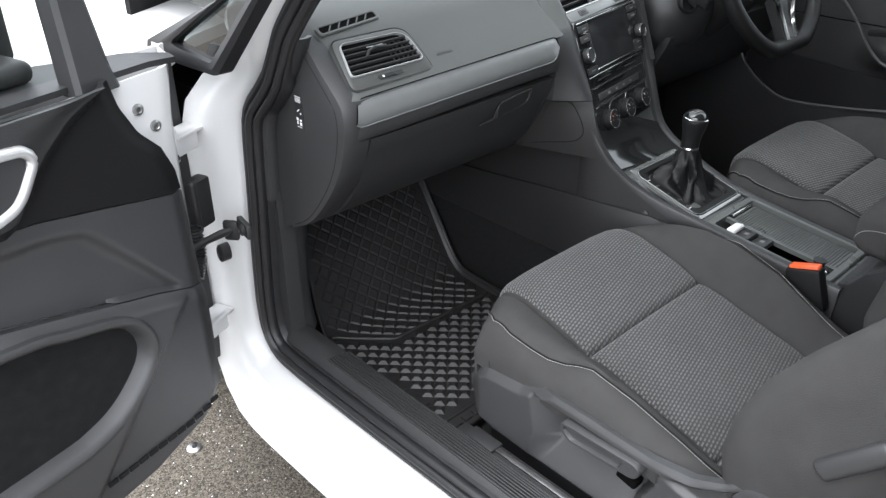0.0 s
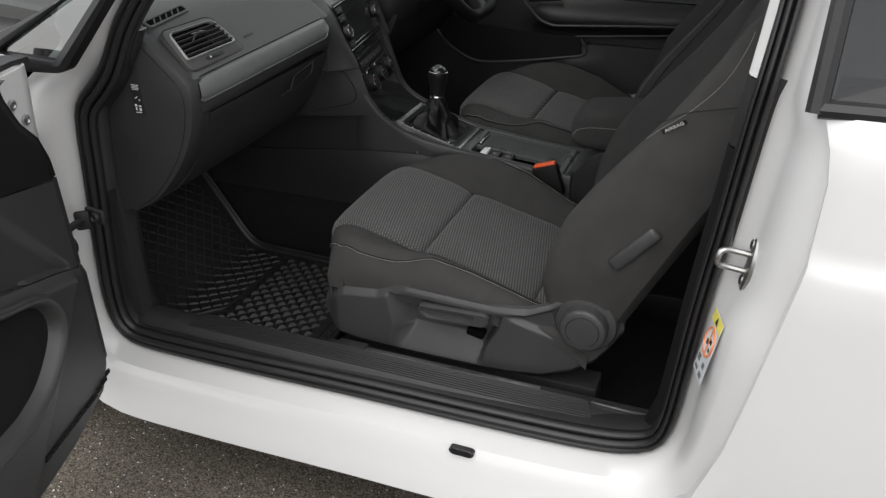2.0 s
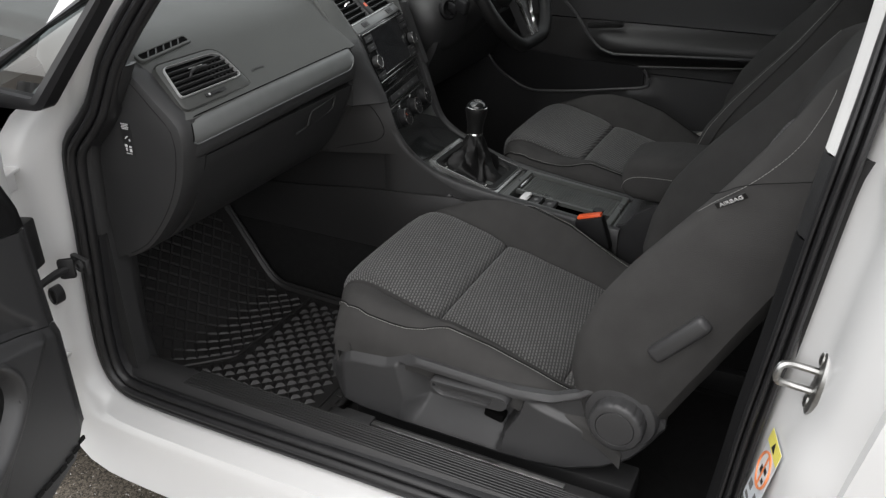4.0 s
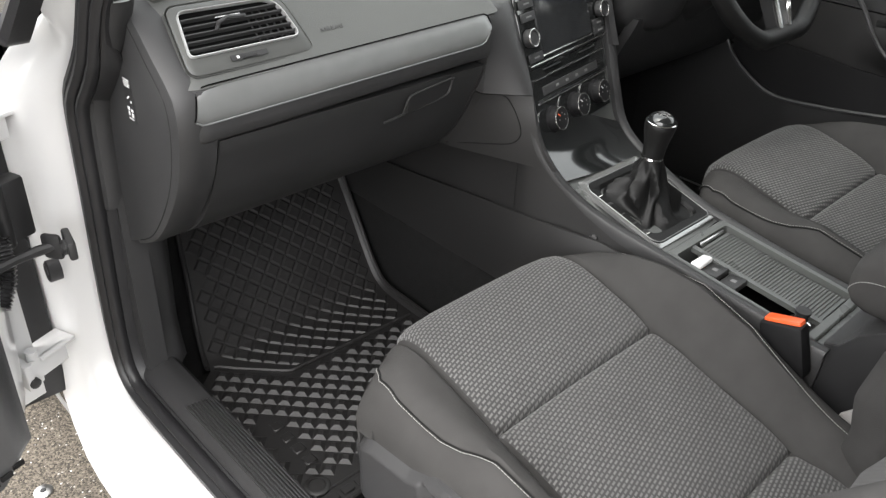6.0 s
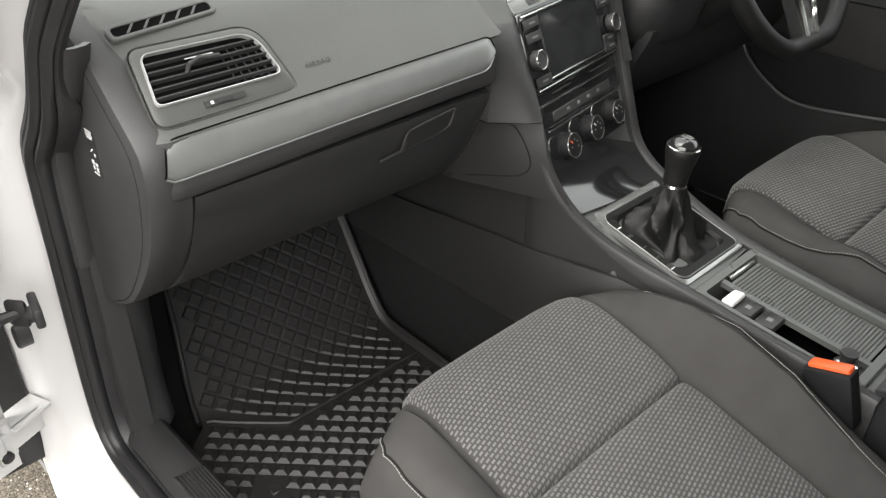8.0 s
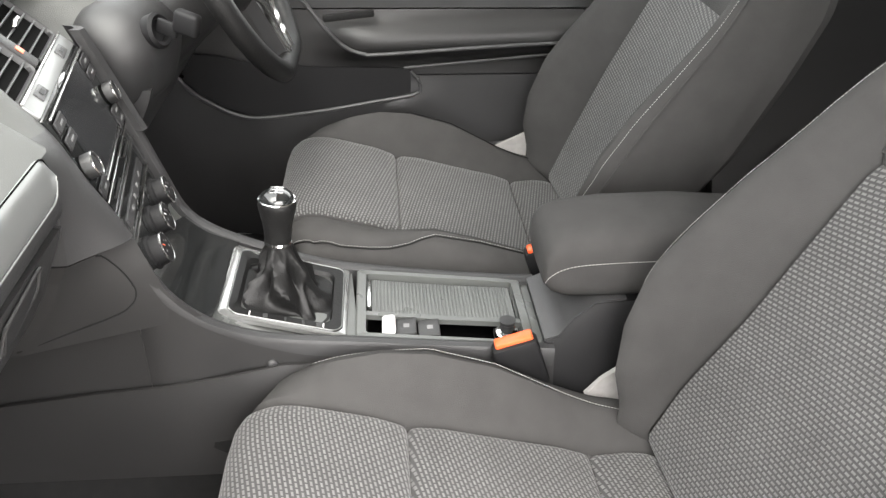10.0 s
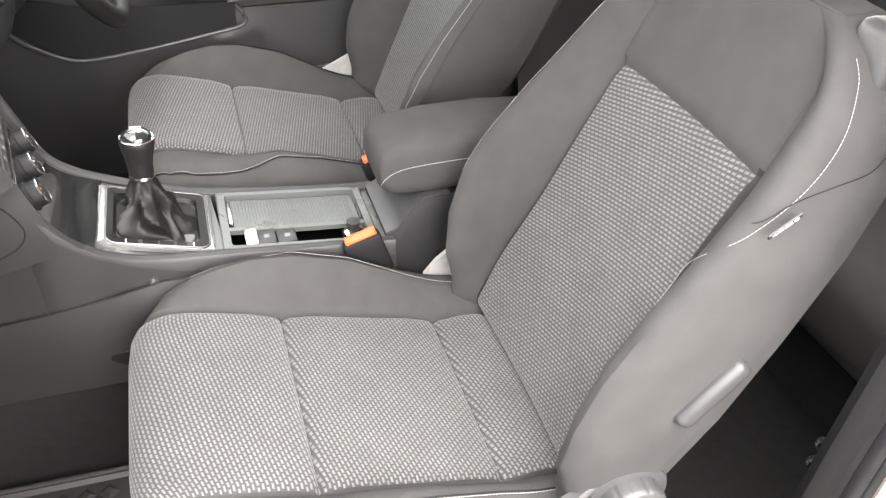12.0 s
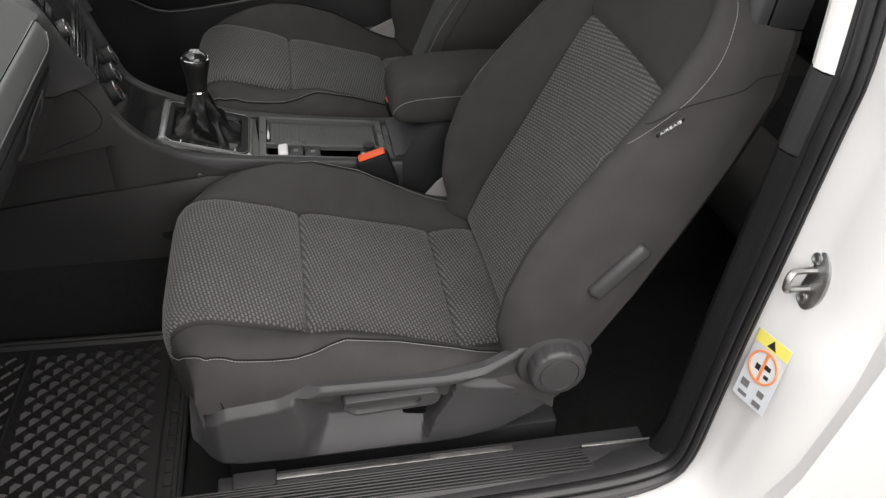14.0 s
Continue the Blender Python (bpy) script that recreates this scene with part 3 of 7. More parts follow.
# ---- ribbed step plate on the sill ----
step = thing("sill_step_plate", (-0.68, -0.15, 0.30), "black ribbed plastic step plate on the door sill", "sill trim")
q = bmesh.new()
slab(q, [[(x, y, z) for y in (0.42, 0.30, 0.2, -0.1, -0.4, -0.56, -0.66)] for x, z in ((-0.724, 0.290), (-0.714, 0.302), (-0.692, 0.308), (-0.676, 0.306), (-0.667, 0.294), (-0.663, 0.18))], (0, 0, -0.012))
part("cover", q, M_DARK, step)
q = bmesh.new()
for k in range(9):
    x = -0.712 + 0.0043 * k
    bx(q, (x, -0.135, 0.3035 + 0.007 * min(1, k / 5)), (0.0026, 0.80 - 0.004 * k, 0.005), 0.0008, seg=1)
part("rib", q, M_PLASTIC, step, kind="stuff")

q = bmesh.new()
bx(q, (-0.676, -0.580, 0.3085), (0.005, 0.11, 0.004), 0.001, (0, 0, -2))
part("metal_edge", q, M_STEEL, step, "bright metal edge")

# ---- seats ----
CUSH = [(0.049, 0.35), (0.054, 0.40), (0.055, 0.43), (0.051, 0.456), (0.034, 0.473), (0.0, 0.479), (-0.05, 0.471), (-0.15, 0.444), (-0.26, 0.413), (-0.377, 0.384), (-0.425, 0.379), (-0.452, 0.374), (-0.475, 0.360), (-0.50, 0.340)]


def seat(name, cx, dy, dz, s, label):
    """A front seat. s: 1 where its outer side is towards -x, -1 where it is towards +x."""
    top = thing(name, (cx, -0.25 + dy, 0.17), label, "car seat", "front seats")

    def W(dx, y, z):
        return (cx + s * dx, y + dy, z + dz)

    NL = 280
    line = curve([Vector((0, y, z)) for y, z in CUSH], NL)
    arc = [0.0]
    for a, b in zip(line, line[1:]):
        arc.append(arc[-1] + (b - a).length)
    dxs = [-0.246, -0.2457, -0.245, -0.242, -0.234, -0.222, -0.206, -0.19, -0.176, -0.166, -0.160, -0.157, -0.153, -0.146, -0.13, -0.09, -0.045, 0, 0.045, 0.09, 0.13, 0.146, 0.153, 0.157, 0.160, 0.166, 0.176, 0.19, 0.206, 0.222, 0.234, 0.242, 0.245, 0.2457, 0.246]

    def surface(i, dx):
        y, z = line[i].y, line[i].z
        if s * dx > 0:
            hb, rg = lerp(-y, [(-0.03, 0.0), (0.0, 0.004), (0.03, 0.014), (0.066, 0.030), (0.12, 0.054), (0.18, 0.066), (0.26, 0.064), (0.36, 0.036), (0.45, 0.014), (0.52, 0.006)]), 0.205
        else:
            hb, rg = lerp(-y, [(-0.03, 0.0), (0.0, 0.0), (0.05, 0.004), (0.1, 0.012), (0.15, 0.026), (0.2, 0.043), (0.27, 0.044), (0.35, 0.036), (0.45, 0.022), (0.52, 0.01)]), 0.200
        a = abs(dx)
        up = hb * smooth01(a, 0.158, rg)
        zz = z + up - 0.003 * (a / 0.15) ** 2 * (1 if a < 0.158 else 0)
        yy = y
        if a > rg:
            f = (a - rg) / (0.246 - rg)
            low = min(z, 0.408)
            drop = 1 - math.sqrt(max(0.0, 1 - min(1.0, f) ** 2.2))
            zz = zz * (1 - drop) + low * drop
        dip = 0.009 * math.exp(-((a - 0.157) / 0.0045) ** 2)
        if a < 0.157:
            for ys in (-0.151, -0.377):
                dip += 0.013 * math.exp(-abs(y - ys) / 0.0036)
            puff = min(abs(y + 0.151), abs(y + 0.377))
            zz += 0.005 * smooth01(puff, 0, 0.05)
        n = (line[min(i + 1, NL - 1)] - line[max(i - 1, 0)]).normalized()
        nv = Vector((0, -n.z, n.y))
        if nv.z < 0:
            nv = -nv
        if y > 0.0 and nv.y < 0:
            nv = -nv
        rnd = 0.05 * smooth01(a, 0.11, 0.25) * smooth01(y, -0.08, 0.045)
        return Vector((dx, yy - rnd, zz)) - nv * dip

    def patch(pname, i0, i1, lo, hi, mat, lab=""):
        b = bmesh.new()
        uv = b.loops.layers.uv.new("UVMap")
        cols = [d for d in dxs if lo - 1e-6 <= d <= hi + 1e-6]
        v = [[b.verts.new(W(*surface(i, d))) for d in cols] for i in range(i0, i1 + 1)]
        w = [[b.verts.new(Vector(W(*surface(i, d))) + Vector((0, -0.006 if i < NL * 0.22 else 0, -0.02))) for d in cols] for i in range(i0, i1 + 1)]
        for i in range(i1 - i0):
            for k in range(len(cols) - 1):
                fc = b.faces.new((v[i][k], v[i][k + 1], v[i + 1][k + 1], v[i + 1][k]))
                for lp, (ii, kk) in zip(fc.loops, ((i, k), (i, k + 1), (i + 1, k + 1), (i + 1, k))):
                    lp[uv].uv = (cols[kk], arc[i0 + ii])
                b.faces.new((w[i][k], w[i + 1][k], w[i + 1][k + 1], w[i][k + 1]))
            for k in (0, len(cols) - 1):
                b.faces.new((v[i][k], v[i + 1][k], w[i + 1][k], w[i][k]))
        for k in range(len(cols) - 1):
            for i in (0, i1 - i0):
                b.faces.new((v[i][k], v[i][k + 1], w[i][k + 1], w[i][k]))
        return part(pname, b, mat, top, lab)

    s1 = min(range(NL), key=lambda i: abs(line[i].y + 0.151) + (9 if i < NL * 0.22 else 0))
    s2 = min(range(NL), key=lambda i: abs(line[i].y + 0.377))
    s0 = min(range(NL), key=lambda i: abs(line[i].z - 0.405) + (9 if i > NL * 0.28 else 0))
    patch("front_insert", s0, s1, -0.153, 0.153, M_WEAVE, "grey cloth woven with small light stitches")
    patch("middle_insert", s1, s2, -0.153, 0.153, M_WEAVE, "grey cloth woven with small light stitches")
    patch("rear_insert", s2, NL - 1, -0.153, 0.153, M_WEAVE, "grey cloth woven with small light stitches")
    patch("front_apron", 0, s0, -0.153, 0.153, M_CLOTH)
    patch("outer_bolster", 0, NL - 1, -0.246, -0.153, M_CLOTH, "plain dark grey cloth bolster")
    patch("inner_bolster", 0, NL - 1, 0.153, 0.246, M_CLOTH, "plain dark grey cloth bolster")
    b = bmesh.new()
    bx(b, W(0, -0.22, 0.335), (0.40, 0.42, 0.04), 0.015)
    part("cushion_core", b, M_CLOTH, top)
    # stitched line along both bolsters
    for sg, nm in ((-1, "outer_stitching"), (1, "inner_stitching")):
        pts = []
        for k in range(140):
            y = 0.050 - 0.490 * k / 139
            a = lerp(-y, [(-0.03, 0.224), (0.01, 0.226), (0.04, 0.228), (0.13, 0.229), (0.16, 0.225), (0.18, 0.219), (0.20, 0.215), (0.35, 0.206), (0.45, 0.204)])
            i = max(j for j in range(int(NL * 0.2), NL - 1) if line[j].y >= y or j == int(NL * 0.2))
            g_ = min(1.0, max(0.0, (line[i].y - y) / max(1e-6, line[i].y - line[i + 1].y)))
            p = surface(i, sg * a).lerp(surface(i + 1, sg * a), g_)
            if k == 0:
                i0 = min(range(int(NL * 0.2)), key=lambda j: abs(line[j].z - 0.432))
                pts += [Vector(W(*surface(round(i0 + (i - i0) * (j / 14) ** 2), sg * (0.168 + 0.0040 * j)))) + Vector((0, 0.0018, 0.0008)) for j in range(14)]
            pts.append(Vector(W(*p)) + Vector((sg * s * 0.0016, 0, 0.0016)))
        part(nm, stitches(bmesh.new(), pts, r=0.00046 if s > 0 else 0.00028), M_THREAD, top, "light grey thread", kind="stuff")
        part(nm.replace("stitching", "seam"), tube(bmesh.new(), [p + Vector((-sg * s * 0.0026 if sg < 0 else sg * s * 0.0018, 0, 0.0004 if sg < 0 else -0.002)) for p in pts], 0.0011, 6), M_CARPET, top, "dark sewn seam")

    # backrest
    YC = [(0.34, -0.492), (0.36, -0.472), (0.38, -0.458), (0.395, -0.457), (0.42, -0.469), (0.52, -0.516), (0.62, -0.560), (0.77, -0.630), (0.85, -0.664), (0.918, -0.690), (0.932, -0.700)]
    PR = [(0.34, 0.02), (0.42, 0.05), (0.47, 0.085), (0.53, 0.105), (0.60, 0.110), (0.66, 0.098), (0.72, 0.078), (0.78, 0.056), (0.85, 0.036), (0.91, 0.018), (0.932, 0.0)]
    HW = [(0.34, 0.225), (0.42, 0.242), (0.52, 0.250), (0.62, 0.248), (0.72, 0.240), (0.80, 0.226), (0.86, 0.206), (0.893, 0.184), (0.914, 0.162), (0.927, 0.138), (0.932, 0.12)]
    YR = [(0.34, -0.52), (0.40, -0.552), (0.50, -0.60), (0.60, -0.652), (0.72, -0.718), (0.80, -0.760), (0.89, -0.786), (0.918, -0.780), (0.932, -0.750)]
    zs = [0.34 + 0.592 * k / 56 for k in range(57)]
    NS = 40

    def sect(z):
        yc, pr, hw, yr = (lerp(z, t) for t in (YC, PR, HW, YR))
        si = min(0.149, hw - 0.05)
        cu = []
        for a in (0, 0.3, 0.6, 0.85, 0.97):
            cu.append((a * si, yc + pr * 0.12 * a ** 2))
        cu.append((si, yc - 0.006 + (0.006 + pr * 0.14) * smooth01(z, 0.765, 0.79)))
        hs = hw - si
        for f, g_ in ((0.06, 0.08), (0.2, 0.32), (0.36, 0.62), (0.52, 0.86), (0.66, 0.98), (0.78, 1.0), (0.88, 0.93), (0.96, 0.76), (1.0, 0.5)):
            cu.append((si + hs * f, yc + pr * g_))
        mid = (yc + yr) / 2
        cu += [(hw + 0.002, yc * 0.6 + yr * 0.4), (hw, mid), (hw - 0.004, yr * 0.75 + yc * 0.25), (hw - 0.02, yr * 0.93 + yc * 0.07), (hw - 0.05, yr), (0.0, yr - 0.006)]
        return cu

    half = [sect(z) for z in zs]
    nh = len(half[0])

    def inner_shift(z, c):
        """The inner bolster tapers off towards the cushion."""
        return smooth01(z, 0.62, 0.44) * lerp(c, [(0, 0.0), (5, 0.026), (13, -0.046), (20, -0.046)])

    def bpatch(pname, k0, k1, c0, c1, mat, sides, lab="", uvrot=False):
        b = bmesh.new()
        uv = b.loops.layers.uv.new("UVMap")
        for sg in sides:
            v = [[b.verts.new(W(sg * half[k][c][0] + (inner_shift(zs[k], c) if sg > 0 else 0), half[k][c][1], zs[k])) for c in range(c0, c1 + 1)] for k in range(k0, k1 + 1)]
            for k in range(k1 - k0):
                for c in range(c1 - c0):
                    fc = b.faces.new((v[k][c], v[k][c + 1], v[k + 1][c + 1], v[k + 1][c]))
                    for lp, (kk, cc) in zip(fc.loops, ((k, c), (k, c + 1), (k + 1, c + 1), (k + 1, c))):
                        lp[uv].uv = (sg * half[k0 + kk][c0 + cc][0], zs[k0 + kk] * 1.1)
        bmesh.ops.remove_doubles(b, verts=b.verts, dist=0.0002)
        return part(pname, b, mat, top, lab)

    kt = min(range(57), key=lambda k: abs(zs[k] - 0.772))
    for k in range(57):
        for ks, dep in ((kt, 0.006),):
            d = dep * math.exp(-((zs[k] - zs[ks]) / 0.008) ** 2)
            half[k][:6] = [(x, y - d) for x, y in half[k][:6]]
    bpatch("back_insert", 0, kt, 0, 4, M_WEAVE, (-1, 1), "grey cloth woven with small light stitches")
    bpatch("upper_back_panel", kt, 56, 0, 4, M_CLOTH, (-1, 1))
    bpatch("outer_back_bolster", 0, 56, 4, nh - 4, M_CLOTH, (-1,), "plain dark grey cloth side bolster")
    bpatch("inner_back_bolster", 0, 56, 4, nh - 4, M_CLOTH, (1,), "plain dark grey cloth side bolster")
    bpatch("back_shell", 0, 56, nh - 4, nh - 1, M_CLOTH, (-1, 1), "dark seat back")
    b = bmesh.new()
    b.faces.new([b.verts.new(W(sg * x, y, 0.932)) for sg, seq in ((1, half[56]), (-1, half[56][::-1])) for x, y in seq])
    bmesh.ops.remove_doubles(b, verts=b.verts, dist=0.0002)
    part("back_top", b, M_CLOTH, top)
    for sg, nm in ((-1, "outer_back_stitching"),) * (s > 0):
        pts = []
        for k in range(8, 55):
            ci = lerp(zs[k], [(0.45, 7.4), (0.68, 7.8), (0.73, 9.3), (0.765, 12.2), (0.80, 13.8), (0.86, 14.3), (0.95, 14.0)])
            c0, cf = int(ci), ci - int(ci)
            (xa, ya), (xb_, yb_) = half[k][c0], half[k][c0 + 1]
            pts.append(Vector(W(sg * (xa + (xb_ - xa) * cf + 0.0026 * smooth01(ci, 9, 12)), ya + (yb_ - ya) * cf + 0.0040 - 0.0015 * smooth01(ci, 9, 12), zs[k])))
        pts = curve(pts[::4] + pts[-1:], 200)
        part(nm, stitches(bmesh.new(), pts, r=0.00036), M_THREAD, top, "light grey thread", kind="stuff")
    pts = [Vector(W(half[k][12][0] + inner_shift(zs[k], 12) + 0.0006, half[k][12][1] + 0.0014, zs[k])) for k in range(6, 56, 3)]
    part("inner_back_stitching", stitches(bmesh.new(), curve(pts, 160), r=0.00042), M_THREAD, top, "light grey thread", kind="stuff")
    # side seam from the sewn-in tag to the rear edge, and piping round the top
    b = bmesh.new()
    pts = []
    for k in range(15):
        ci, z = 12.3 + 5.2 * k / 14, 0.780 + 0.052 * smooth01(k, 0, 11)
        fk = min(54.9, (z - 0.34) / 0.625 * 56)
        kk, kf = int(fk), fk - int(fk)
        c0, cf = int(ci), ci - int(ci)
        g4 = [Vector((-h[0], h[1], 0)) for h in (half[kk][c0], half[kk][c0 + 1], half[kk + 1][c0], half[kk + 1][c0 + 1])]
        p = g4[0].lerp(g4[1], cf).lerp(g4[2].lerp(g4[3], cf), kf)
        pts.append(W(p.x - 0.0003, p.y, z))
    tube(b, curve(pts, 40), 0.0006, 6)
    part("side_seam", b, M_CARPET, top)
    # soft piping along the inner bolster's edge
    b = bmesh.new()
    tube(b, curve([W(half[k][13][0] + 0.0008 + inner_shift(zs[k], 13), half[k][13][1], zs[k]) for k in range(6, 55, 4)], 70), 0.0020, 8)
    part("bolster_piping", b, M_CLOTH, top)
    b = bmesh.new()
    ring_ = [W(-x, y, 0.930) for x, y in half[56][:nh - 3][::-1]] + [W(x, y, 0.930) for x, y in half[56][1:nh - 3]]
    tube(b, ring_, 0.0028, 8)
    part("top_piping", b, M_CLOTH, top)
    # headrest posts and headrest
    for dx in (-0.06, 0.06):
        b = bmesh.new()
        cyl(b, W(dx, -0.728, 0.92), W(dx, -0.748, 1.04), 0.006)
        sock = bmesh.new()
        lathe(sock, W(dx, -0.728, 0.928), (0, -0.1, 1), [(0.0, 0), (0.016, 0), (0.016, 0.008), (0.013, 0.014), (0.0, 0.014)], 16)
        part("post_sleeve", sock, M_DARK, top, "dark plastic sleeve")
        part("headrest_post", b, M_CHROME, top)
    b = bmesh.new()
    bx(b, W(0, -0.748, 1.10), (0.26, 0.10, 0.17), 0.04, (10, 0, 0), 4)
    part("headrest", b, M_CLOTH, top)
    b = bmesh.new()
    bx(b, W(-0.164, -0.730, 0.896), (0.056, 0.072, 0.084), 0.014, (6, 0, 0), 4)
    fold = part("fold_handle_housing", b, M_BASE, top, "grey plastic seat folding handle")
    b = bmesh.new()
    bx(b, W(-0.1642, -0.742, 0.902), (0.0572, 0.051, 0.053), 0.002, (6, 0, 0), 2)
    part("handle_gap", b, M_VOID, fold)
    b = bmesh.new()
    bx(b, W(-0.1645, -0.743, 0.902), (0.0590, 0.048, 0.050), 0.003, (6, 0, 0), 2)
    part("fold_handle", b, M_PLASTIC, fold, "darker grey pull")
    # recline lever on the backrest's outer side
    b = bmesh.new()
    bx(b, W(-0.250, -0.560, 0.577), (0.022, 0.026, 0.098), 0.008, (41, 0, 0), 3)
    part("recline_lever", b, M_BASE, top, "dark plastic recline lever")
    # moulded side cover with a recess for the lever
    TOPL = [(-0.02, 0.378), (0.0, 0.396), (0.03, 0.412), (0.09, 0.418), (0.164, 0.424), (0.33, 0.418), (0.39, 0.424), (0.43, 0.440), (0.46, 0.462), (0.493, 0.470), (0.53, 0.455), (0.555, 0.415)]
    BOTL = [(-0.02, 0.32), (0.0, 0.292), (0.05, 0.281), (0.15, 0.277), (0.3, 0.277), (0.42, 0.284), (0.47, 0.300), (0.51, 0.330), (0.555, 0.395)]

    def ramp(x, a, b_):
        return min(1.0, max(0.0, (x - a) / (b_ - a)))

    rows = []
    for i in range(181):
        yy = -0.02 + 0.575 * i / 180
        zt, zb = lerp(yy, TOPL), lerp(yy, BOTL)
        crease = zt - lerp(yy, [(0.0, 0.030), (0.10, 0.029), (0.135, 0.018), (0.16, 0.008), (0.33, 0.008), (0.37, 0.010), (0.44, 0.006)])
        lip = zt - 0.015
        row = []
        for k in range(61):
            z = zb + (zt - zb) * k / 60
            d = max(0.0, z - crease) * lerp(yy, [(0.0, 0.85), (0.13, 0.85), (0.17, 0.6)])
            d += 0.022 * (1 - smooth01(yy, -0.02, 0.022)) + 0.012 * smooth01(yy, 0.53, 0.555) + 0.010 * (1 - ramp(z, zb, zb + 0.010))
            d += 0.017 * smooth01(yy, 0.35, 0.50)
            f0 = 0.120 + 0.014 * ramp(z, 0.405, 0.34) - 0.012 * ramp(z, 0.33, 0.285)
            f1 = 0.156 + 0.014 * ramp(z, 0.405, 0.335) - 0.020 * ramp(z, 0.335, 0.285)
            r0 = lerp(z, [(0.29, 0.300), (0.335, 0.310), (0.375, 0.332), (0.405, 0.340)])
            inset = ramp(yy, f0, f1) * (1 - ramp(yy, r0, r0 + 0.009)) * (1 - ramp(z, lip - 0.006, lip)) * ramp(z, zb + 0.005, 0.338)
            hollow = ramp(yy, 0.352, 0.380) * (1 - ramp(yy, 0.455, 0.475)) * ramp(z, lerp(yy, [(0.35, 0.405), (0.47, 0.366)]) - 0.003, lerp(yy, [(0.35, 0.405), (0.47, 0.366)]) + 0.004)
            hollow *= 1 - ramp(z, zt - 0.017, zt - 0.011)
            row.append(W(-0.257 + 0.034 * inset + 0.009 * hollow + d, -yy, z))
        rows.append(row)
    b = bmesh.new()
    slab(b, rows, (s * 0.012, 0, 0))
    part("side_cover", b, M_BASE, top, "moulded dark grey plastic seat side cover")
    b = bmesh.new()
    ring = rpoly([(-0.190, 0.4005, 0.006), (-0.318, 0.4045, 0.008), (-0.326, 0.394, 0.006), (-0.318, 0.3775, 0.010), (-0.205, 0.3705, 0.012), (-0.188, 0.385, 0.008)])
    dish = rpoly([(-0.190, 0.4005, 0.006), (-0.296, 0.4040, 0.008), (-0.304, 0.394, 0.006), (-0.296, 0.3765, 0.010), (-0.205, 0.3705, 0.012), (-0.188, 0.385, 0.008)], 0.0055)
    rows = [[W(dx, y, z) for y, z in ring] for dx in (-0.226, -0.262)]
    rows += [[W(-0.2655, -0.257 + (y + 0.257) * 0.985, 0.388 + (z - 0.388) * 0.90) for y, z in ring]]
    rows += [[W(-0.2655, y, z) for y, z in dish], [W(-0.2600, -0.247 + (y + 0.247) * 0.96, 0.388 + (z - 0.388) * 0.80) for y, z in dish], [W(-0.2590, -0.247 + (y + 0.247) * 0.6, 0.388 + (z - 0.388) * 0.3) for y, z in dish]]
    skin(b, rows, True, True)
    part("height_lever", b, M_BASE, top, "grey plastic height lever with a shallow grip")
    # black block painting the deep shadow of the slot beside the lever
    b = bmesh.new()
    bx(b, W(-0.232, -0.292, 0.345), (0.022, 0.034, 0.016), 0.004, (12, 0, 0))
    part("lever_slot_shade", b, M_VOID, top)
    # backrest wheel
    b = bmesh.new()
    lathe(b, W(-0.236, -0.492, 0.414), (-s, 0, 0), [(0.055, -0.015), (0.055, 0.004), (0.052, 0.009), (0.046, 0.011), (0.0, 0.011)], 40)
    part("wheel_housing", b, M_BASE, top)
    b = bmesh.new()
    seg = 112
    prof = [(0.040, 0.0), (0.040, 0.020), (0.0385, 0.025), (0.036, 0.027), (0.029, 0.0275), (0.028, 0.0255), (0.027, 0.0275), (0.0, 0.0285)]
    rows = []
    for r, h in prof:
        g8 = [1 + (0.022 if k % 8 > 1 and r > 0.035 else 0.0) for k in range(seg)]
        rows.append([W(-0.244 - h, -0.492 + r * g8[k] * math.cos(2 * math.pi * k / seg), 0.414 + r * g8[k] * math.sin(2 * math.pi * k / seg)) for k in range(seg)])
    skin(b, rows, True)
    part("backrest_wheel", b, M_BASE, top, "round notched backrest adjusting wheel")
    # runner
    b = bmesh.new()
    bx(b, W(-0.20, -0.27, 0.245), (0.06, 0.50, 0.05), 0.006)
    bx(b, W(0.20, -0.27, 0.245), (0.06, 0.50, 0.05), 0.006)
    bx(b, W(0.0, -0.27, 0.33), (0.42, 0.42, 0.06), 0.01)
    part("seat_frame", b, M_DARK, top)
    for dx in (-0.288, 0.225):
        b = bmesh.new()
        bx(b, W(dx, -0.32, 0.235 if dx < 0 else 0.20), (0.026, 0.62, 0.11 if dx < 0 else 0.05), 0.003)
        run = part("floor_runner", b, M_DARK, top, "black seat runner")
        if dx < 0:
            b = bmesh.new()
            bx(b, W(dx, -0.26, 0.2915), (0.010, 0.34, 0.004), 0.001)
            part("bright_track", b, M_STEEL, run, "bright steel track")
            b = bmesh.new()
            bx(b, W(dx, -0.060, 0.2905), (0.028, 0.06, 0.010), 0.003)
            part("end_cap", b, M_DARK, run)
    return top


seat("passenger_seat", -0.36, 0.0, 0.0, 1, "dark grey cloth passenger seat with patterned centre panels")
seat("driver_seat", 0.37, -0.006, 0.02, -1, "dark grey cloth driver seat with patterned centre panels")



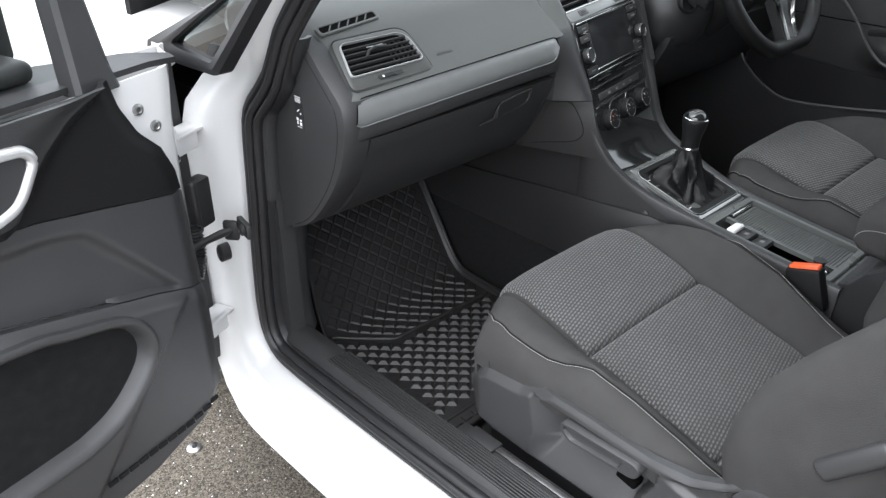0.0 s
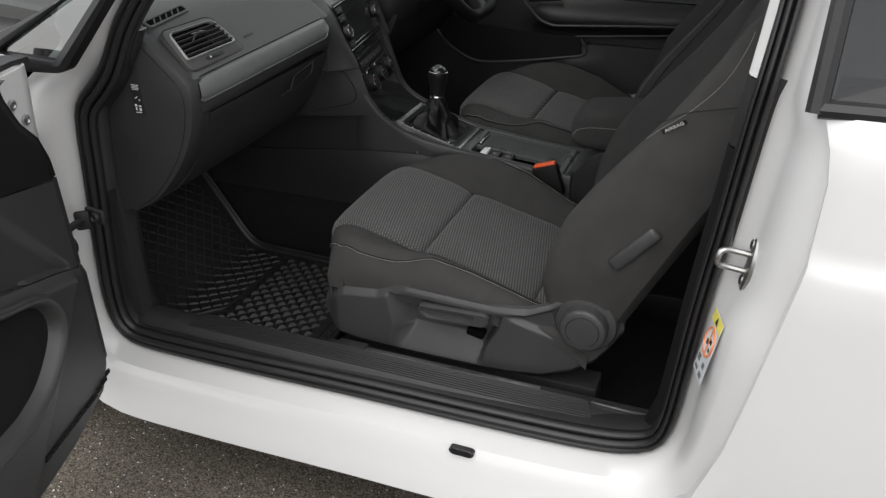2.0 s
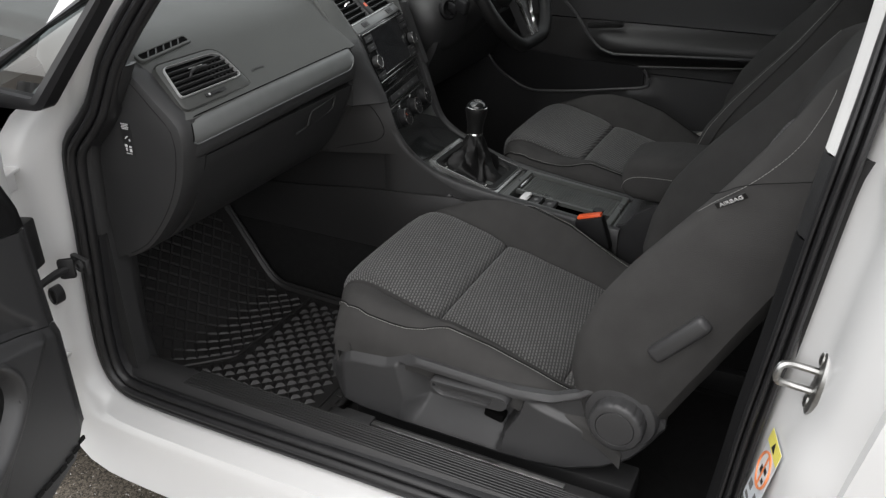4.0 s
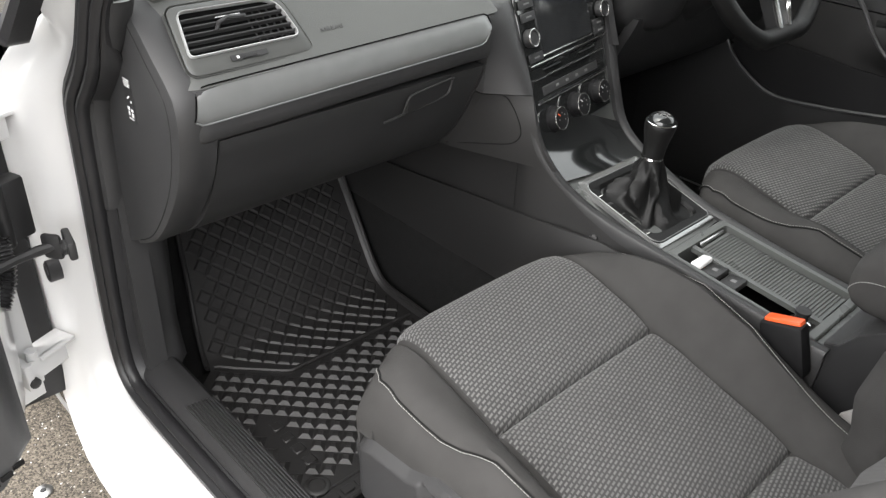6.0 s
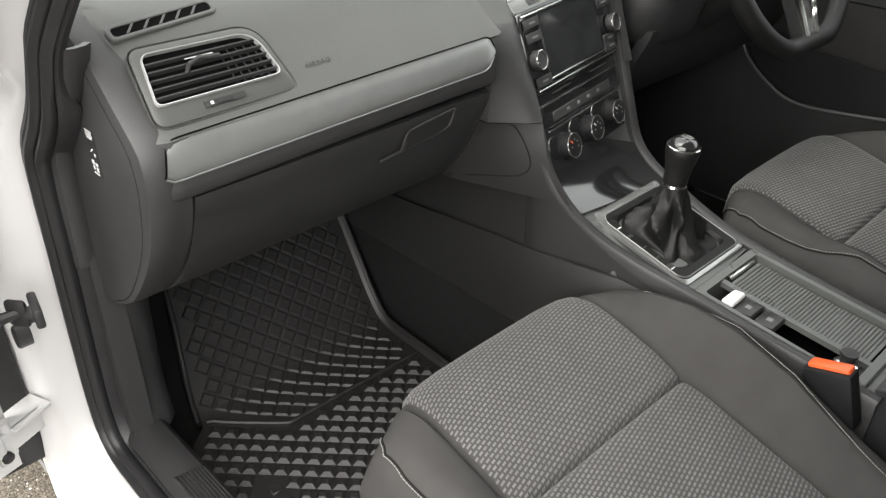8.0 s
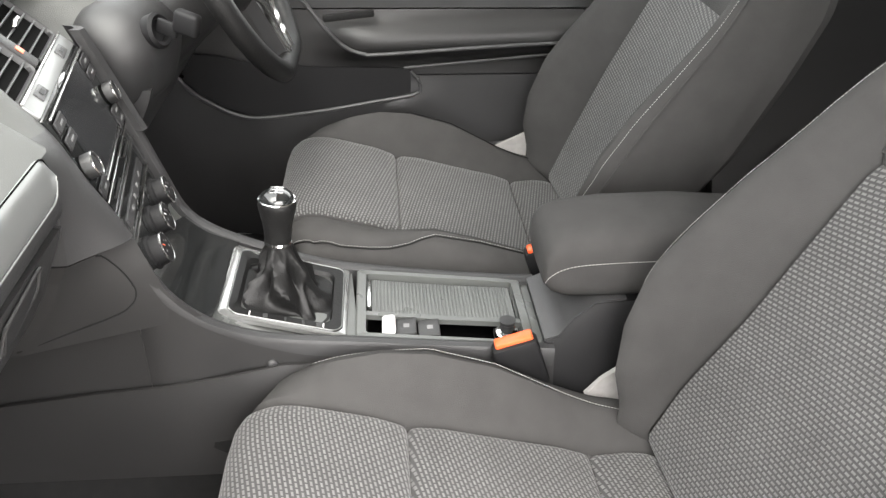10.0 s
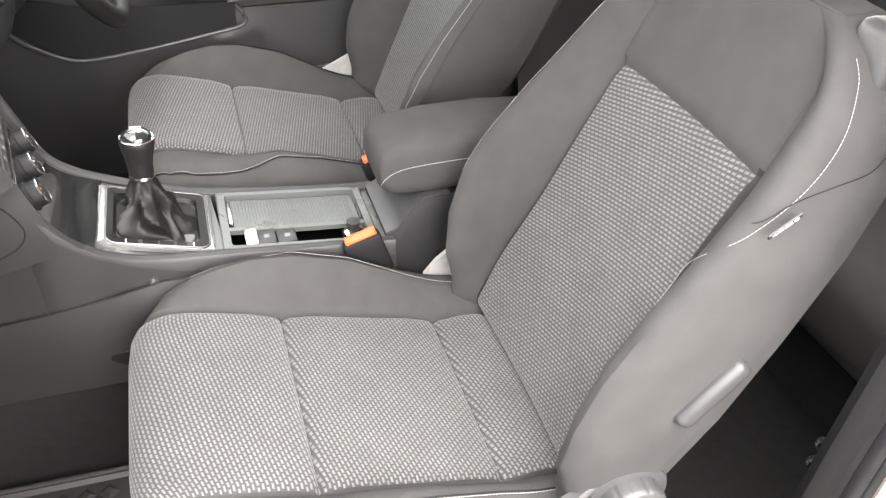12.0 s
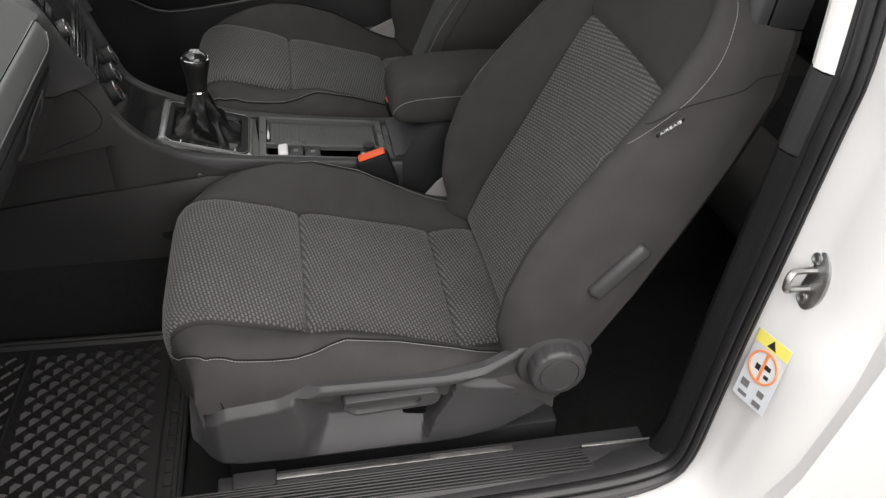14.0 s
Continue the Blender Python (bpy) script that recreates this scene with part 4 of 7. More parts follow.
def text(name, body, size, c, right, up, mat, parent, label="", depth=0.0004, spacing=1.0):
    cu = bpy.data.curves.new(name, "FONT")
    cu.body, cu.size, cu.extrude = body, size, depth
    cu.align_x, cu.align_y, cu.space_character = "CENTER", "CENTER", spacing
    tmp = bpy.data.objects.new(name, cu)
    me = bpy.data.meshes.new_from_object(tmp)
    bpy.data.objects.remove(tmp)
    r, u = Vector(right).normalized(), Vector(up)
    u = (u - r * u.dot(r)).normalized()
    m = Matrix((r, u, r.cross(u))).transposed().to_4x4()
    m.translation = Vector(c)
    me.transform(m)
    me.materials.clear()
    me.materials.append(mat)
    ob = new(name, me)
    ob.parent = parent
    if parent.type == "EMPTY":
        ob.matrix_parent_inverse = Matrix.Translation(-Vector(parent.location))
    return tagged(ob, label)


def rrect(w, h, r, n=6, shear=0.0):
    out = []
    for cx_, cy_, a0 in ((w - r, h - r, 0), (-w + r, h - r, 90), (-w + r, -h + r, 180), (w - r, -h + r, 270)):
        for k in range(n + 1):
            a = radians(a0 + 90 * k / n)
            y = cy_ + r * math.sin(a)
            out.append((cx_ + r * math.cos(a) + shear * y, y))
    return out


# ---- dashboard ----
dash = thing("dashboard", (0, 0.3, 0.52), "dark grey dashboard with a silver trim strip and glove box", "dashboard")
UPPER = [(0.84, 0.915), (0.62, 0.925), (0.45, 0.915), (0.34, 0.900), (0.29, 0.886), (0.266, 0.872), (0.245, 0.853), (0.222, 0.832), (0.200, 0.812), (0.186, 0.800), (0.180, 0.796)]
LOWER = [(0.1795, 0.7315), (0.1825, 0.722), (0.1875, 0.71), (0.200, 0.685), (0.222, 0.64), (0.255, 0.595), (0.300, 0.558), (0.345, 0.535), (0.39, 0.53), (0.50, 0.56)]


def dash_piece(name, prof, x0, x1, mat, thick, label="", n=10, parent=None, bend=None):
    line = curve([Vector((0, y, z)) for y, z in prof], 34)
    b = bmesh.new()
    bend = bend or (lambda x, p: (x, p.y, p.z))
    slab(b, [[bend(x0 + (x1 - x0) * k / n, p) for k in range(n + 1)] for p in line], thick)
    return part(name, b, mat, parent or dash, label)




def pad_bend(x, p):
    """The pad turns back beside the radio and runs up towards the middle."""
    x -= 0.040 * smooth01(p.y, 0.285, 0.36) * smooth01(-x, 0.60, 0.69)
    e = min(1.0, max(0.0, (-x - 0.664) / 0.026)) ** 2 * 0.010
    e *= 1.25 * smooth01(p.z, 0.800, 0.835)
    e2 = 0.008 * min(1.0, max(0.0, (-x - 0.672) / 0.014)) ** 2 * smooth01(p.z, 0.830, 0.800)
    p = p + Vector((0, e + e2, -e))
    return (x, p.y + 0.046 * smooth01(x, -0.222, -0.156) * smooth01(p.z, 0.90, 0.86), p.z + 0.008 * smooth01(x, -0.68, -0.23) * smooth01(p.z, 0.86, 0.80))


pad = dash_piece("upper_pad", UPPER, -0.69, -0.156, M_DASH, (0, 0.02, -0.02), "soft grained grey dash top", n=60, bend=pad_bend)
# cheek running down beside the radio
b = bmesh.new()
CR = curve([(-0.157, 0.292, 0.902), (-0.157, 0.256, 0.866), (-0.157, 0.228, 0.832), (-0.157, 0.208, 0.806), (-0.160, 0.184, 0.765), (-0.167, 0.155, 0.722), (-0.172, 0.135, 0.687)], 28)
CL = curve([(-0.186, 0.292, 0.892), (-0.206, 0.250, 0.857), (-0.224, 0.211, 0.823), (-0.228, 0.1865, 0.804), (-0.229, 0.180, 0.765), (-0.229, 0.181, 0.722), (-0.228, 0.184, 0.686)], 28)
slab(b, [[l.lerp(r, f) + Vector((0.004 * math.sin(math.pi * f), -0.011 * math.sin(math.pi * f ** 1.4), 0)) for f in (0, 0.04, 0.2, 0.4, 0.6, 0.8, 0.96, 1)] for l, r in zip(CL[13:], CR[13:])], (0, 0.03, 0))
# lower cheek gets a darker material that paints the shade below the pad
part("stack_cheek", b, M_PLASTIC, dash, "soft dash cheek beside the radio, darkened for shade")
b = bmesh.new()
slab(b, [[l.lerp(r, f) + Vector((0.004 * math.sin(math.pi * f), -0.011 * math.sin(math.pi * f ** 1.4), 0)) for f in (0, 0.04, 0.2, 0.4, 0.6, 0.8, 0.96, 1)] for l, r in zip(CL[:14], CR[:14])], (0, 0.03, 0))
part("upper_cheek", b, M_DASH, dash, "soft grained dash edge beside the vents")
b = bmesh.new()
KR_ = curve([(-0.173, 0.134, 0.684), (-0.176, 0.122, 0.65), (-0.174, 0.110, 0.617), (-0.165, 0.080, 0.577)], 14)
KL_ = curve([(-0.228, 0.186, 0.684), (-0.228, 0.205, 0.65), (-0.228, 0.225, 0.617), (-0.228, 0.255, 0.577)], 14)
slab(b, [[l.lerp(r, f) for f in (0, 0.04, 0.3, 0.7, 1)] for l, r in zip(KL_, KR_)], (0, 0.06, 0))
part("knee_wrap", b, M_SKIRT, dash, "dark grey side panel below the radio")
b = bmesh.new()
tube(b, curve([(-0.2065, 0.1635, 0.6835), (-0.2005, 0.1585, 0.679), (-0.1925, 0.1485, 0.659), (-0.1883, 0.1397, 0.636), (-0.1880, 0.1392, 0.622), (-0.1915, 0.1465, 0.611), (-0.1985, 0.162, 0.604), (-0.2143, 0.2055, 0.595), (-0.2285, 0.257, 0.582)], 60), 0.0010, 6)
part("panel_groove", b, M_CARPET, dash, "thin joint of the side panel")
dash_piece("middle_pad", [(0.84, 0.915), (0.62, 0.930), (0.45, 0.930), (0.36, 0.925), (0.31, 0.918), (0.285, 0.908), (0.278, 0.900)], -0.18, 0.118, M_DASH, (0, 0.02, -0.02))
dash_piece("driver_pad", UPPER, 0.12, 0.70, M_DASH, (0, 0.02, -0.02), n=30,
           bend=lambda x, p: (x, p.y + 0.075 * (1 - smooth01(x, 0.12, 0.24)) ** 2 * smooth01(p.z, 0.905, 0.86), p.z - 0.02 * (1 - smooth01(x, 0.12, 0.18)) ** 2))
dash_piece("glove_box_lid", LOWER, -0.655, -0.235, M_PLASTIC, (0, 0.02, 0.0), "dark grey glove box lid")
dash_piece("knee_panel", LOWER, -0.232, -0.184, M_PLASTIC, (0, 0.02, 0.0))
dash_piece("driver_knee_panel", LOWER, 0.14, 0.70, M_DARK, (0, 0.02, 0.0))
dash_piece("trim_bed", [(0.195, 0.801), (0.1825, 0.798), (0.1788, 0.788), (0.1755, 0.770), (0.1735, 0.752), (0.1745, 0.742), (0.1792, 0.7335), (0.195, 0.732)], -0.692, -0.230, M_PLASTIC, (0, 0.02, 0.0), "grey band round the silver strip", n=46,
           bend=lambda x, p: (x, p.y + 0.008 * min(1.0, max(0.0, (-x - 0.672) / 0.014)) ** 2, p.z + 0.008 * smooth01(x, -0.68, -0.23)))
# silver strip with a rounded inner end
b = bmesh.new()
rows = []
for k in range(61):
    u = -0.224 + 0.448 * k / 60
    e = max(0.0, (abs(u) - 0.212) / 0.012 if u < 0 else (u - 0.204) / 0.020)
    h = 0.0195 * math.sqrt(max(0.02, 1 - 0.5 * e * e if u < 0 else 1 - e * e))
    g_ = (u + 0.224) / 0.448
    rows.append([(-0.455 + u + 0.004 * v, 0.1757 + 0.0042 * v + 0.0028 * abs(v) ** 5 - 0.003 * g_ + (0.02 if abs(v) > 1 else 0), 0.778 + h * max(-1, min(1, v)) + 0.009 * g_) for v in (-1.01, -1.0, -0.94, -0.8, -0.6, -0.3, 0, 0.3, 0.6, 0.8, 0.94, 1.0, 1.01)])
skin(b, rows, False, True)
part("silver_strip", b, M_SILVER, dash, "satin silver trim strip")
b = bmesh.new()
tube(b, [Vector(r[2]) + Vector((-0.0012 * (i < 2), -0.0002, -0.0022)) for i, r in enumerate(rows)], 0.0011, 6)
part("strip_lower_edge", b, M_SILVER, dash, "thin bright edge below the strip")
b = bmesh.new()
tube(b, [Vector(r[10]) + Vector((0, 0.0002, 0.0018)) for r in rows], 0.0009, 6)
tube(b, [Vector(p) + Vector((-0.0016, 0, 0)) for p in rows[0][1:-1]], 0.0009, 6)
part("strip_joint", b, M_VOID, dash, "dark joint round the strip")
# end cap facing the door, with printed instructions
b = bmesh.new()
cap_in = curve([Vector((0, y, z)) for y, z in [(0.32, 0.893), (0.262, 0.866), (0.215, 0.825), (0.184, 0.797), (0.1765, 0.780), (0.1755, 0.75), (0.193, 0.69), (0.230, 0.63), (0.29, 0.565), (0.352, 0.53)]], 30)
rows = []
for p in cap_in:
    rows.append([(-0.706, 0.30 + (p.y - 0.30) * 0.86, 0.70 + (p.z - 0.70) * 0.93), (-0.702, 0.30 + (p.y - 0.30) * 0.95, 0.70 + (p.z - 0.70) * 0.98), (-0.690, p.y, p.z), (-0.676, p.y + 0.001, p.z), (-0.6585, p.y + 0.001, p.z)])
    rows[-1].insert(0, (-0.706, 0.37, 0.53 + (p.z - 0.53) * 0.93))
slab(b, rows, (0.005, 0.006, 0))
part("end_cap", b, M_PLASTIC, dash, "dark grey dashboard end cap with a small printed notice")
b = bmesh.new()
tube(b, [(-0.7055, 0.30 + (p.y - 0.30) * 0.855, 0.70 + (p.z - 0.70) * 0.928) for p in cap_in[3:29]], 0.0009, 6)
part("cap_groove", b, M_CARPET, dash, "thin joint in the end cap")
b = bmesh.new()
bar(b, (-0.7063, 0.289, 0.7585), (0, -1, 0), (0, 0, 1), 0.021, 0.054)
part("notice_patch", b, M_DARK, dash, "dark backing of the printed notice")
b = bmesh.new()
for k in range(4):
    bar(b, (-0.7069, 0.2895, 0.783 - 0.0026 * k), (0, -1, 0), (0, 0, 1), 0.0155 - 0.003 * (k % 2), 0.0012)
bar(b, (-0.7069, 0.2905, 0.761), (0, -1, 0.7), (0, 0.7, 1), 0.007, 0.0016)
bar(b, (-0.7069, 0.2845, 0.757), (0, -1, 0), (0, 0, 1), 0.0025, 0.003)
for yy, zz, ww, hh in ((0.294, 0.747, 0.005, 0.004), (0.294, 0.741, 0.003, 0.005), (0.2855, 0.746, 0.005, 0.003), (0.2855, 0.740, 0.0045, 0.005), (0.290, 0.7345, 0.012, 0.0012)):
    bar(b, (-0.7069, yy, zz), (0, -1, 0), (0, 0, 1), ww, hh)
part("printed_notice", b, M_PRINT, dash, "white printed pictograms", kind="stuff")

# face vent
vent = thing("dashboard_vent", (-0.605, 0.22, 0.83), "rectangular dashboard air vent with a satin chrome surround", "air vent", "air vents")
VN = Vector((0, -0.72, 0.69)).normalized()
VU = Vector((0, 0.69, 0.72)).normalized()
VO = Vector((-0.603, 0.2175, 0.834))


def vp(a, c, d=0.0):
    return VO + Vector((a, 0, 0)) + VU * c + VN * d


def ringmesh(place, outlines, mat, name, parent, label="", cap=False):
    """A moulding from outlines of (ring of (a, c), depth)."""
    b = bmesh.new()
    skin(b, [[place(a, c, d) for a, c in ring_] for ring_, d in outlines], True, cap)
    return part(name, b, mat, parent, label)


HOUSE = [(0.0735, 0.0425, 0.026), (-0.0655, 0.0445, 0.013), (-0.0725, -0.0385, 0.015), (0.0880, -0.0375, 0.014)]
RIM_ = [(0.0650, 0.0335, 0.022), (-0.0575, 0.0360, 0.010), (-0.0655, -0.0190, 0.008), (0.0765, -0.0190, 0.010)]
ringmesh(vp, [(rpoly(HOUSE, -0.0022), -0.01), (rpoly(HOUSE, -0.0022), 0.0004), (rpoly(HOUSE, -0.0004), -0.0030), (rpoly(HOUSE), 0.0006), (rpoly(HOUSE, 0.0012), 0.0016), (rpoly(RIM_, -0.003), 0.0022), (rpoly(RIM_, 0.001), 0.0030), (rpoly(RIM_, 0.002), -0.002)], M_DASH, "housing", vent)
ringmesh(vp, [(rpoly(RIM_, -0.0002), 0.0), (rpoly(RIM_, -0.0002), 0.0060), (rpoly(RIM_, 0.0003), 0.0070), (rpoly(RIM_, 0.0011), 0.0068), (rpoly(RIM_, 0.0018), -0.004)], M_BEZEL, "chrome_surround", vent, "satin chrome ring with its sheen in the colour")
# flat black sheet: the shade deep in the vent, put into colour
b = bmesh.new()
b.faces.new([b.verts.new(vp(a, c, 0.0008)) for a, c in rpoly(RIM_, 0.001)])
part("duct_shade", b, M_VOID, vent)
for k in range(5):
    c = -0.0105 + 0.0088 * k
    b = bmesh.new()
    f = (c + 0.019) / 0.054
    a0, a1 = -0.0628 + 0.008 * f, 0.0738 - 0.0105 * f - 0.004 * f ** 6
    rows = [[vp(a, c + dc, d) for dc, d in ((-0.0024, 0.0012), (-0.0010, 0.0062), (0.0006, 0.0064), (0.0022, 0.0012))] for a in (a0, a1)]
    skin(b, rows, True, True)
    part("slat", b, M_PLASTIC, vent)
for k in range(5):
    b = bmesh.new()
    rows = [[vp(0.024 + 0.0095 * k + da - 0.1 * c, c, d) for da, d in ((-0.0006, 0.0009), (0.0, 0.0036), (0.0006, 0.0009))] for c in (-0.016, 0.028 - 0.002 * k)]
    skin(b, rows, True, True)
    part("guide_fin", b, M_DARK, vent)
b = bmesh.new()
tube(b, [vp(-0.021, 0.0070, 0.006), vp(-0.018, 0.0125, 0.011), vp(-0.006, 0.0160, 0.0125), vp(0.016, 0.0140, 0.0115)], 0.0026, 8)
part("thumb_slider", b, M_DARK, vent, "dark thumb tab")
b = bmesh.new()
bar(b, vp(-0.005, 0.0180, 0.0120), (1, -0.03, 0), VU, 0.030, 0.0012, 0.0012)
part("slider_trim", b, M_SATIN, vent, "chrome edge of the thumb tab")
b = bmesh.new()
bar(b, vp(0.003, -0.0288, 0.0045), (1, 0, 0), VU, 0.046, 0.0062, 0.001)
part("dial_slot", b, M_DARK, vent)
b = bmesh.new()
for k in range(9):
    bar(b, vp(-0.006 + 0.0022 * k, -0.0288, 0.0062 - 0.00005 * (k - 4) ** 2), (1, 0, 0), VU, 0.0014, 0.0046, 0.001)
part("vent_dial", b, M_PLASTIC, vent, "ribbed grey thumb wheel")
b = bmesh.new()
bar(b, vp(-0.012, -0.0288, 0.0056), (1, 0, 0), VU, 0.003, 0.0032, 0.0008)
part("dial_mark", b, M_PRINT, vent)

# demister outlet on the dash top
dem = thing("demister_outlet", (-0.605, 0.29, 0.885), "slim slotted demister outlet in the dash top", "air vent", "air vents")
DU = Vector((0.0, 0.88, 0.47)).normalized()
DN = Vector((0, -0.47, 0.88)).normalized()
DO = Vector((-0.620, 0.276, 0.8795))


def dp(a, c, d=0.0):
    return DO + Vector((a + 0.0065, 0, 0)) + DU * (c + 0.095 * a + 0.0005) + DN * d


ringmesh(dp, [(rrect(0.0605, 0.0105, 0.007), -0.004), (rrect(0.0605, 0.0105, 0.007), 0.001), (rrect(0.059, 0.0092, 0.006), 0.0022), (rrect(0.0555, 0.0062, 0.004), 0.0020), (rrect(0.0548, 0.0056, 0.004), -0.002)], M_DASH, "rim", dem)
# black sheet in place of the outlet's dark depth
b = bmesh.new()
b.faces.new([b.verts.new(dp(a, c, 0.0009)) for a, c in rrect(0.0555, 0.006, 0.004)])
part("duct_shade", b, M_VOID, dem)
for k in range(5):
    b = bmesh.new()
    bar(b, dp(-0.036 + 0.018 * k, 0, 0.0016), (1, 0, 0), Vector((0.9, 0.88, 0.47)), 0.0030, 0.0150, 0.0008)
    part("divider", b, M_BASE, dem)
text("airbag_mark", "AIRBAG", 0.0080, (-0.478, 0.2070, 0.8220), (1, 0, 0), (0, 0.7, 0.7), M_BASE, dash, "embossed lettering", 0.0002, 1.3)

# glove box latch
latch = thing("glove_box_latch", (-0.35, 0.195, 0.69), "recessed glove box handle", "handle")
b = bmesh.new()
rows = []
for k in range(9):
    x = -0.372 + 0.074 * k / 8
    z = 0.702 + 0.010 * k / 8
    rows.append([(x, 0.1880, z - 0.013), (x, 0.1870, z - 0.010), (x, 0.1815, z + 0.012), (x, 0.1805, z + 0.015)])
slab(b, rows, (0, 0.003, 0))
part("recess", b, M_DARK, latch)
b = bmesh.new()
tube(b, curve([(-0.405, 0.1965, 0.682), (-0.372, 0.1935, 0.687), (-0.31, 0.1895, 0.697), (-0.296, 0.1855, 0.705), (-0.294, 0.1795, 0.726)], 20), 0.0022, 6)
tube(b, curve([(-0.374, 0.192, 0.689), (-0.371, 0.183, 0.714), (-0.362, 0.1805, 0.719), (-0.296, 0.1785, 0.727)], 16), 0.0018, 6)
part("grip", b, M_PLASTIC, latch)

# ---- centre stack ----
stack = thing("centre_stack", (-0.03, 0.2, 0.55), "dark centre stack with radio and heater controls, turned to the driver", "dashboard")
YAW, TIP = radians(9.85), radians(20.6)
SR = Vector((math.cos(YAW), math.sin(YAW), 0))
SU = Vector((-math.sin(YAW) * math.sin(TIP), math.cos(YAW) * math.sin(TIP), math.cos(TIP)))
SN = SR.cross(SU)
SO = Vector((-0.0424, 0.2012, 0.752))


def sp(a, c, d=0.0):
    return SO + SR * a + SU * c + SN * d


def sbox(bm, a, c, d, w, h, t, bevel=0.001, seg=1):
    v0 = len(bm.verts)
    r = bmesh.ops.create_cube(bm, size=1.0)
    m = Matrix((SR, SU, SN)).transposed().to_4x4()
    m.translation = sp(a, c, d)
    bmesh.ops.transform(bm, matrix=m @ Matrix.Diagonal((w, h, t, 1)), verts=r["verts"])
    if bevel:
        bmesh.ops.bevel(bm, geom=list({e for v in r["verts"] for e in v.link_edges}), offset=bevel, segments=seg, affect="EDGES", profile=0.5)
    return bm


b = bmesh.new()
slab(b, [[(x0, y0, z), (x0 + 0.010, y0 - 0.004, z), (x0 + 0.018, y0 + 0.002, z), (x0 + 0.022, y0 + 0.014, z)] for x0, y0, z in ((0.082, 0.236, 0.83), (0.080, 0.222, 0.80), (0.079, 0.204, 0.755), (0.078, 0.181, 0.70))], (0, 0.012, 0))
part("driver_side_cheek", b, M_DARK, stack, "grey trim edge beside the radio")
# radio
radio = thing("car_radio", sp(0, -0.05), "black touch-screen car radio with two knobs", "car radio")
b = sbox(bmesh.new(), 0.0, 0.009, 0.0, 0.244, 0.114, 0.012, 0.003)
part("fascia", b, M_GLOSS, radio)
b = sbox(bmesh.new(), 0.0, 0.014, 0.0065, 0.156, 0.090, 0.003, 0.001)
part("screen", b, M_SCREEN, radio, "switched-off grey screen")
for sg in (-1, 1):
    for k, c in enumerate((0.049, 0.030, -0.030) if sg < 0 else (0.049, 0.034, -0.019, -0.031)):
        b = sbox(bmesh.new(), sg * 0.099, c, 0.0085, 0.038, 0.013, 0.003, 0.001)
        btn = part("button", b, M_DARK, radio)
        b = bar(bmesh.new(), sp(sg * 0.099, c, 0.0105), SR, SU, 0.014, 0.0025)
        part("mark", b, M_GREYPRINT, btn)
    b = bmesh.new()
    lathe(b, sp(sg * 0.109, 0, 0.008), SN, [(0.0, 0), (0.0135, 0), (0.0135, 0.010), (0.0125, 0.012), (0.010, 0.012), (0.009, 0.011), (0.0, 0.011)], 28)
    kn = part("knob", b, M_DARK, radio)
    b = bmesh.new()
    tube(b, [sp(sg * 0.109 + 0.0125 * math.cos(2 * math.pi * k / 28), 0.0125 * math.sin(2 * math.pi * k / 28), 0.0195) for k in range(28)], 0.0013, 6, True)
    part("chrome_ring", b, M_SATIN, kn)
for c, w in ((0.0605, 0.24), (-0.0325, 0.160), (-0.0410, 0.236)):
    b = sbox(bmesh.new(), 0.0, c, 0.009, w, 0.0022, 0.003, 0.0006)
    part("chrome_line", b, M_SATIN, radio)
# slot panel with switches
b = sbox(bmesh.new(), -0.006, -0.071, 0.0, 0.232, 0.050, 0.010, 0.002)
part("slot_panel", b, M_GLOSS, stack)
for a, c, w in ((-0.06, -0.052, 0.05), (0.05, -0.052, 0.05), (-0.002, -0.0625, 0.226)):
    b = sbox(bmesh.new(), a, c, 0.007, w, 0.0018, 0.002, 0)
    part("slot_line", b, M_SATIN if w > 0.1 else M_PLASTIC, stack)
b = sbox(bmesh.new(), -0.010, -0.083, 0.0055, 0.17, 0.013, 0.003, 0.001)
part("switch_panel", b, M_PLASTIC, stack)
for k in range(4):
    b = bar(bmesh.new(), sp(-0.055 + 0.03 * k, -0.083, 0.0075), SR, SU, 0.008, 0.004)
    part("mark", b, M_GREYPRINT, stack)
# heater panel
heater = thing("heater_controls", sp(-0.02, -0.15), "black heater control panel with three chrome-edged dials", "heater controls")
b = sbox(bmesh.new(), -0.014, -0.128, 0.0, 0.228, 0.060, 0.010, 0.003)
part("fascia", b, M_GLOSS, heater)
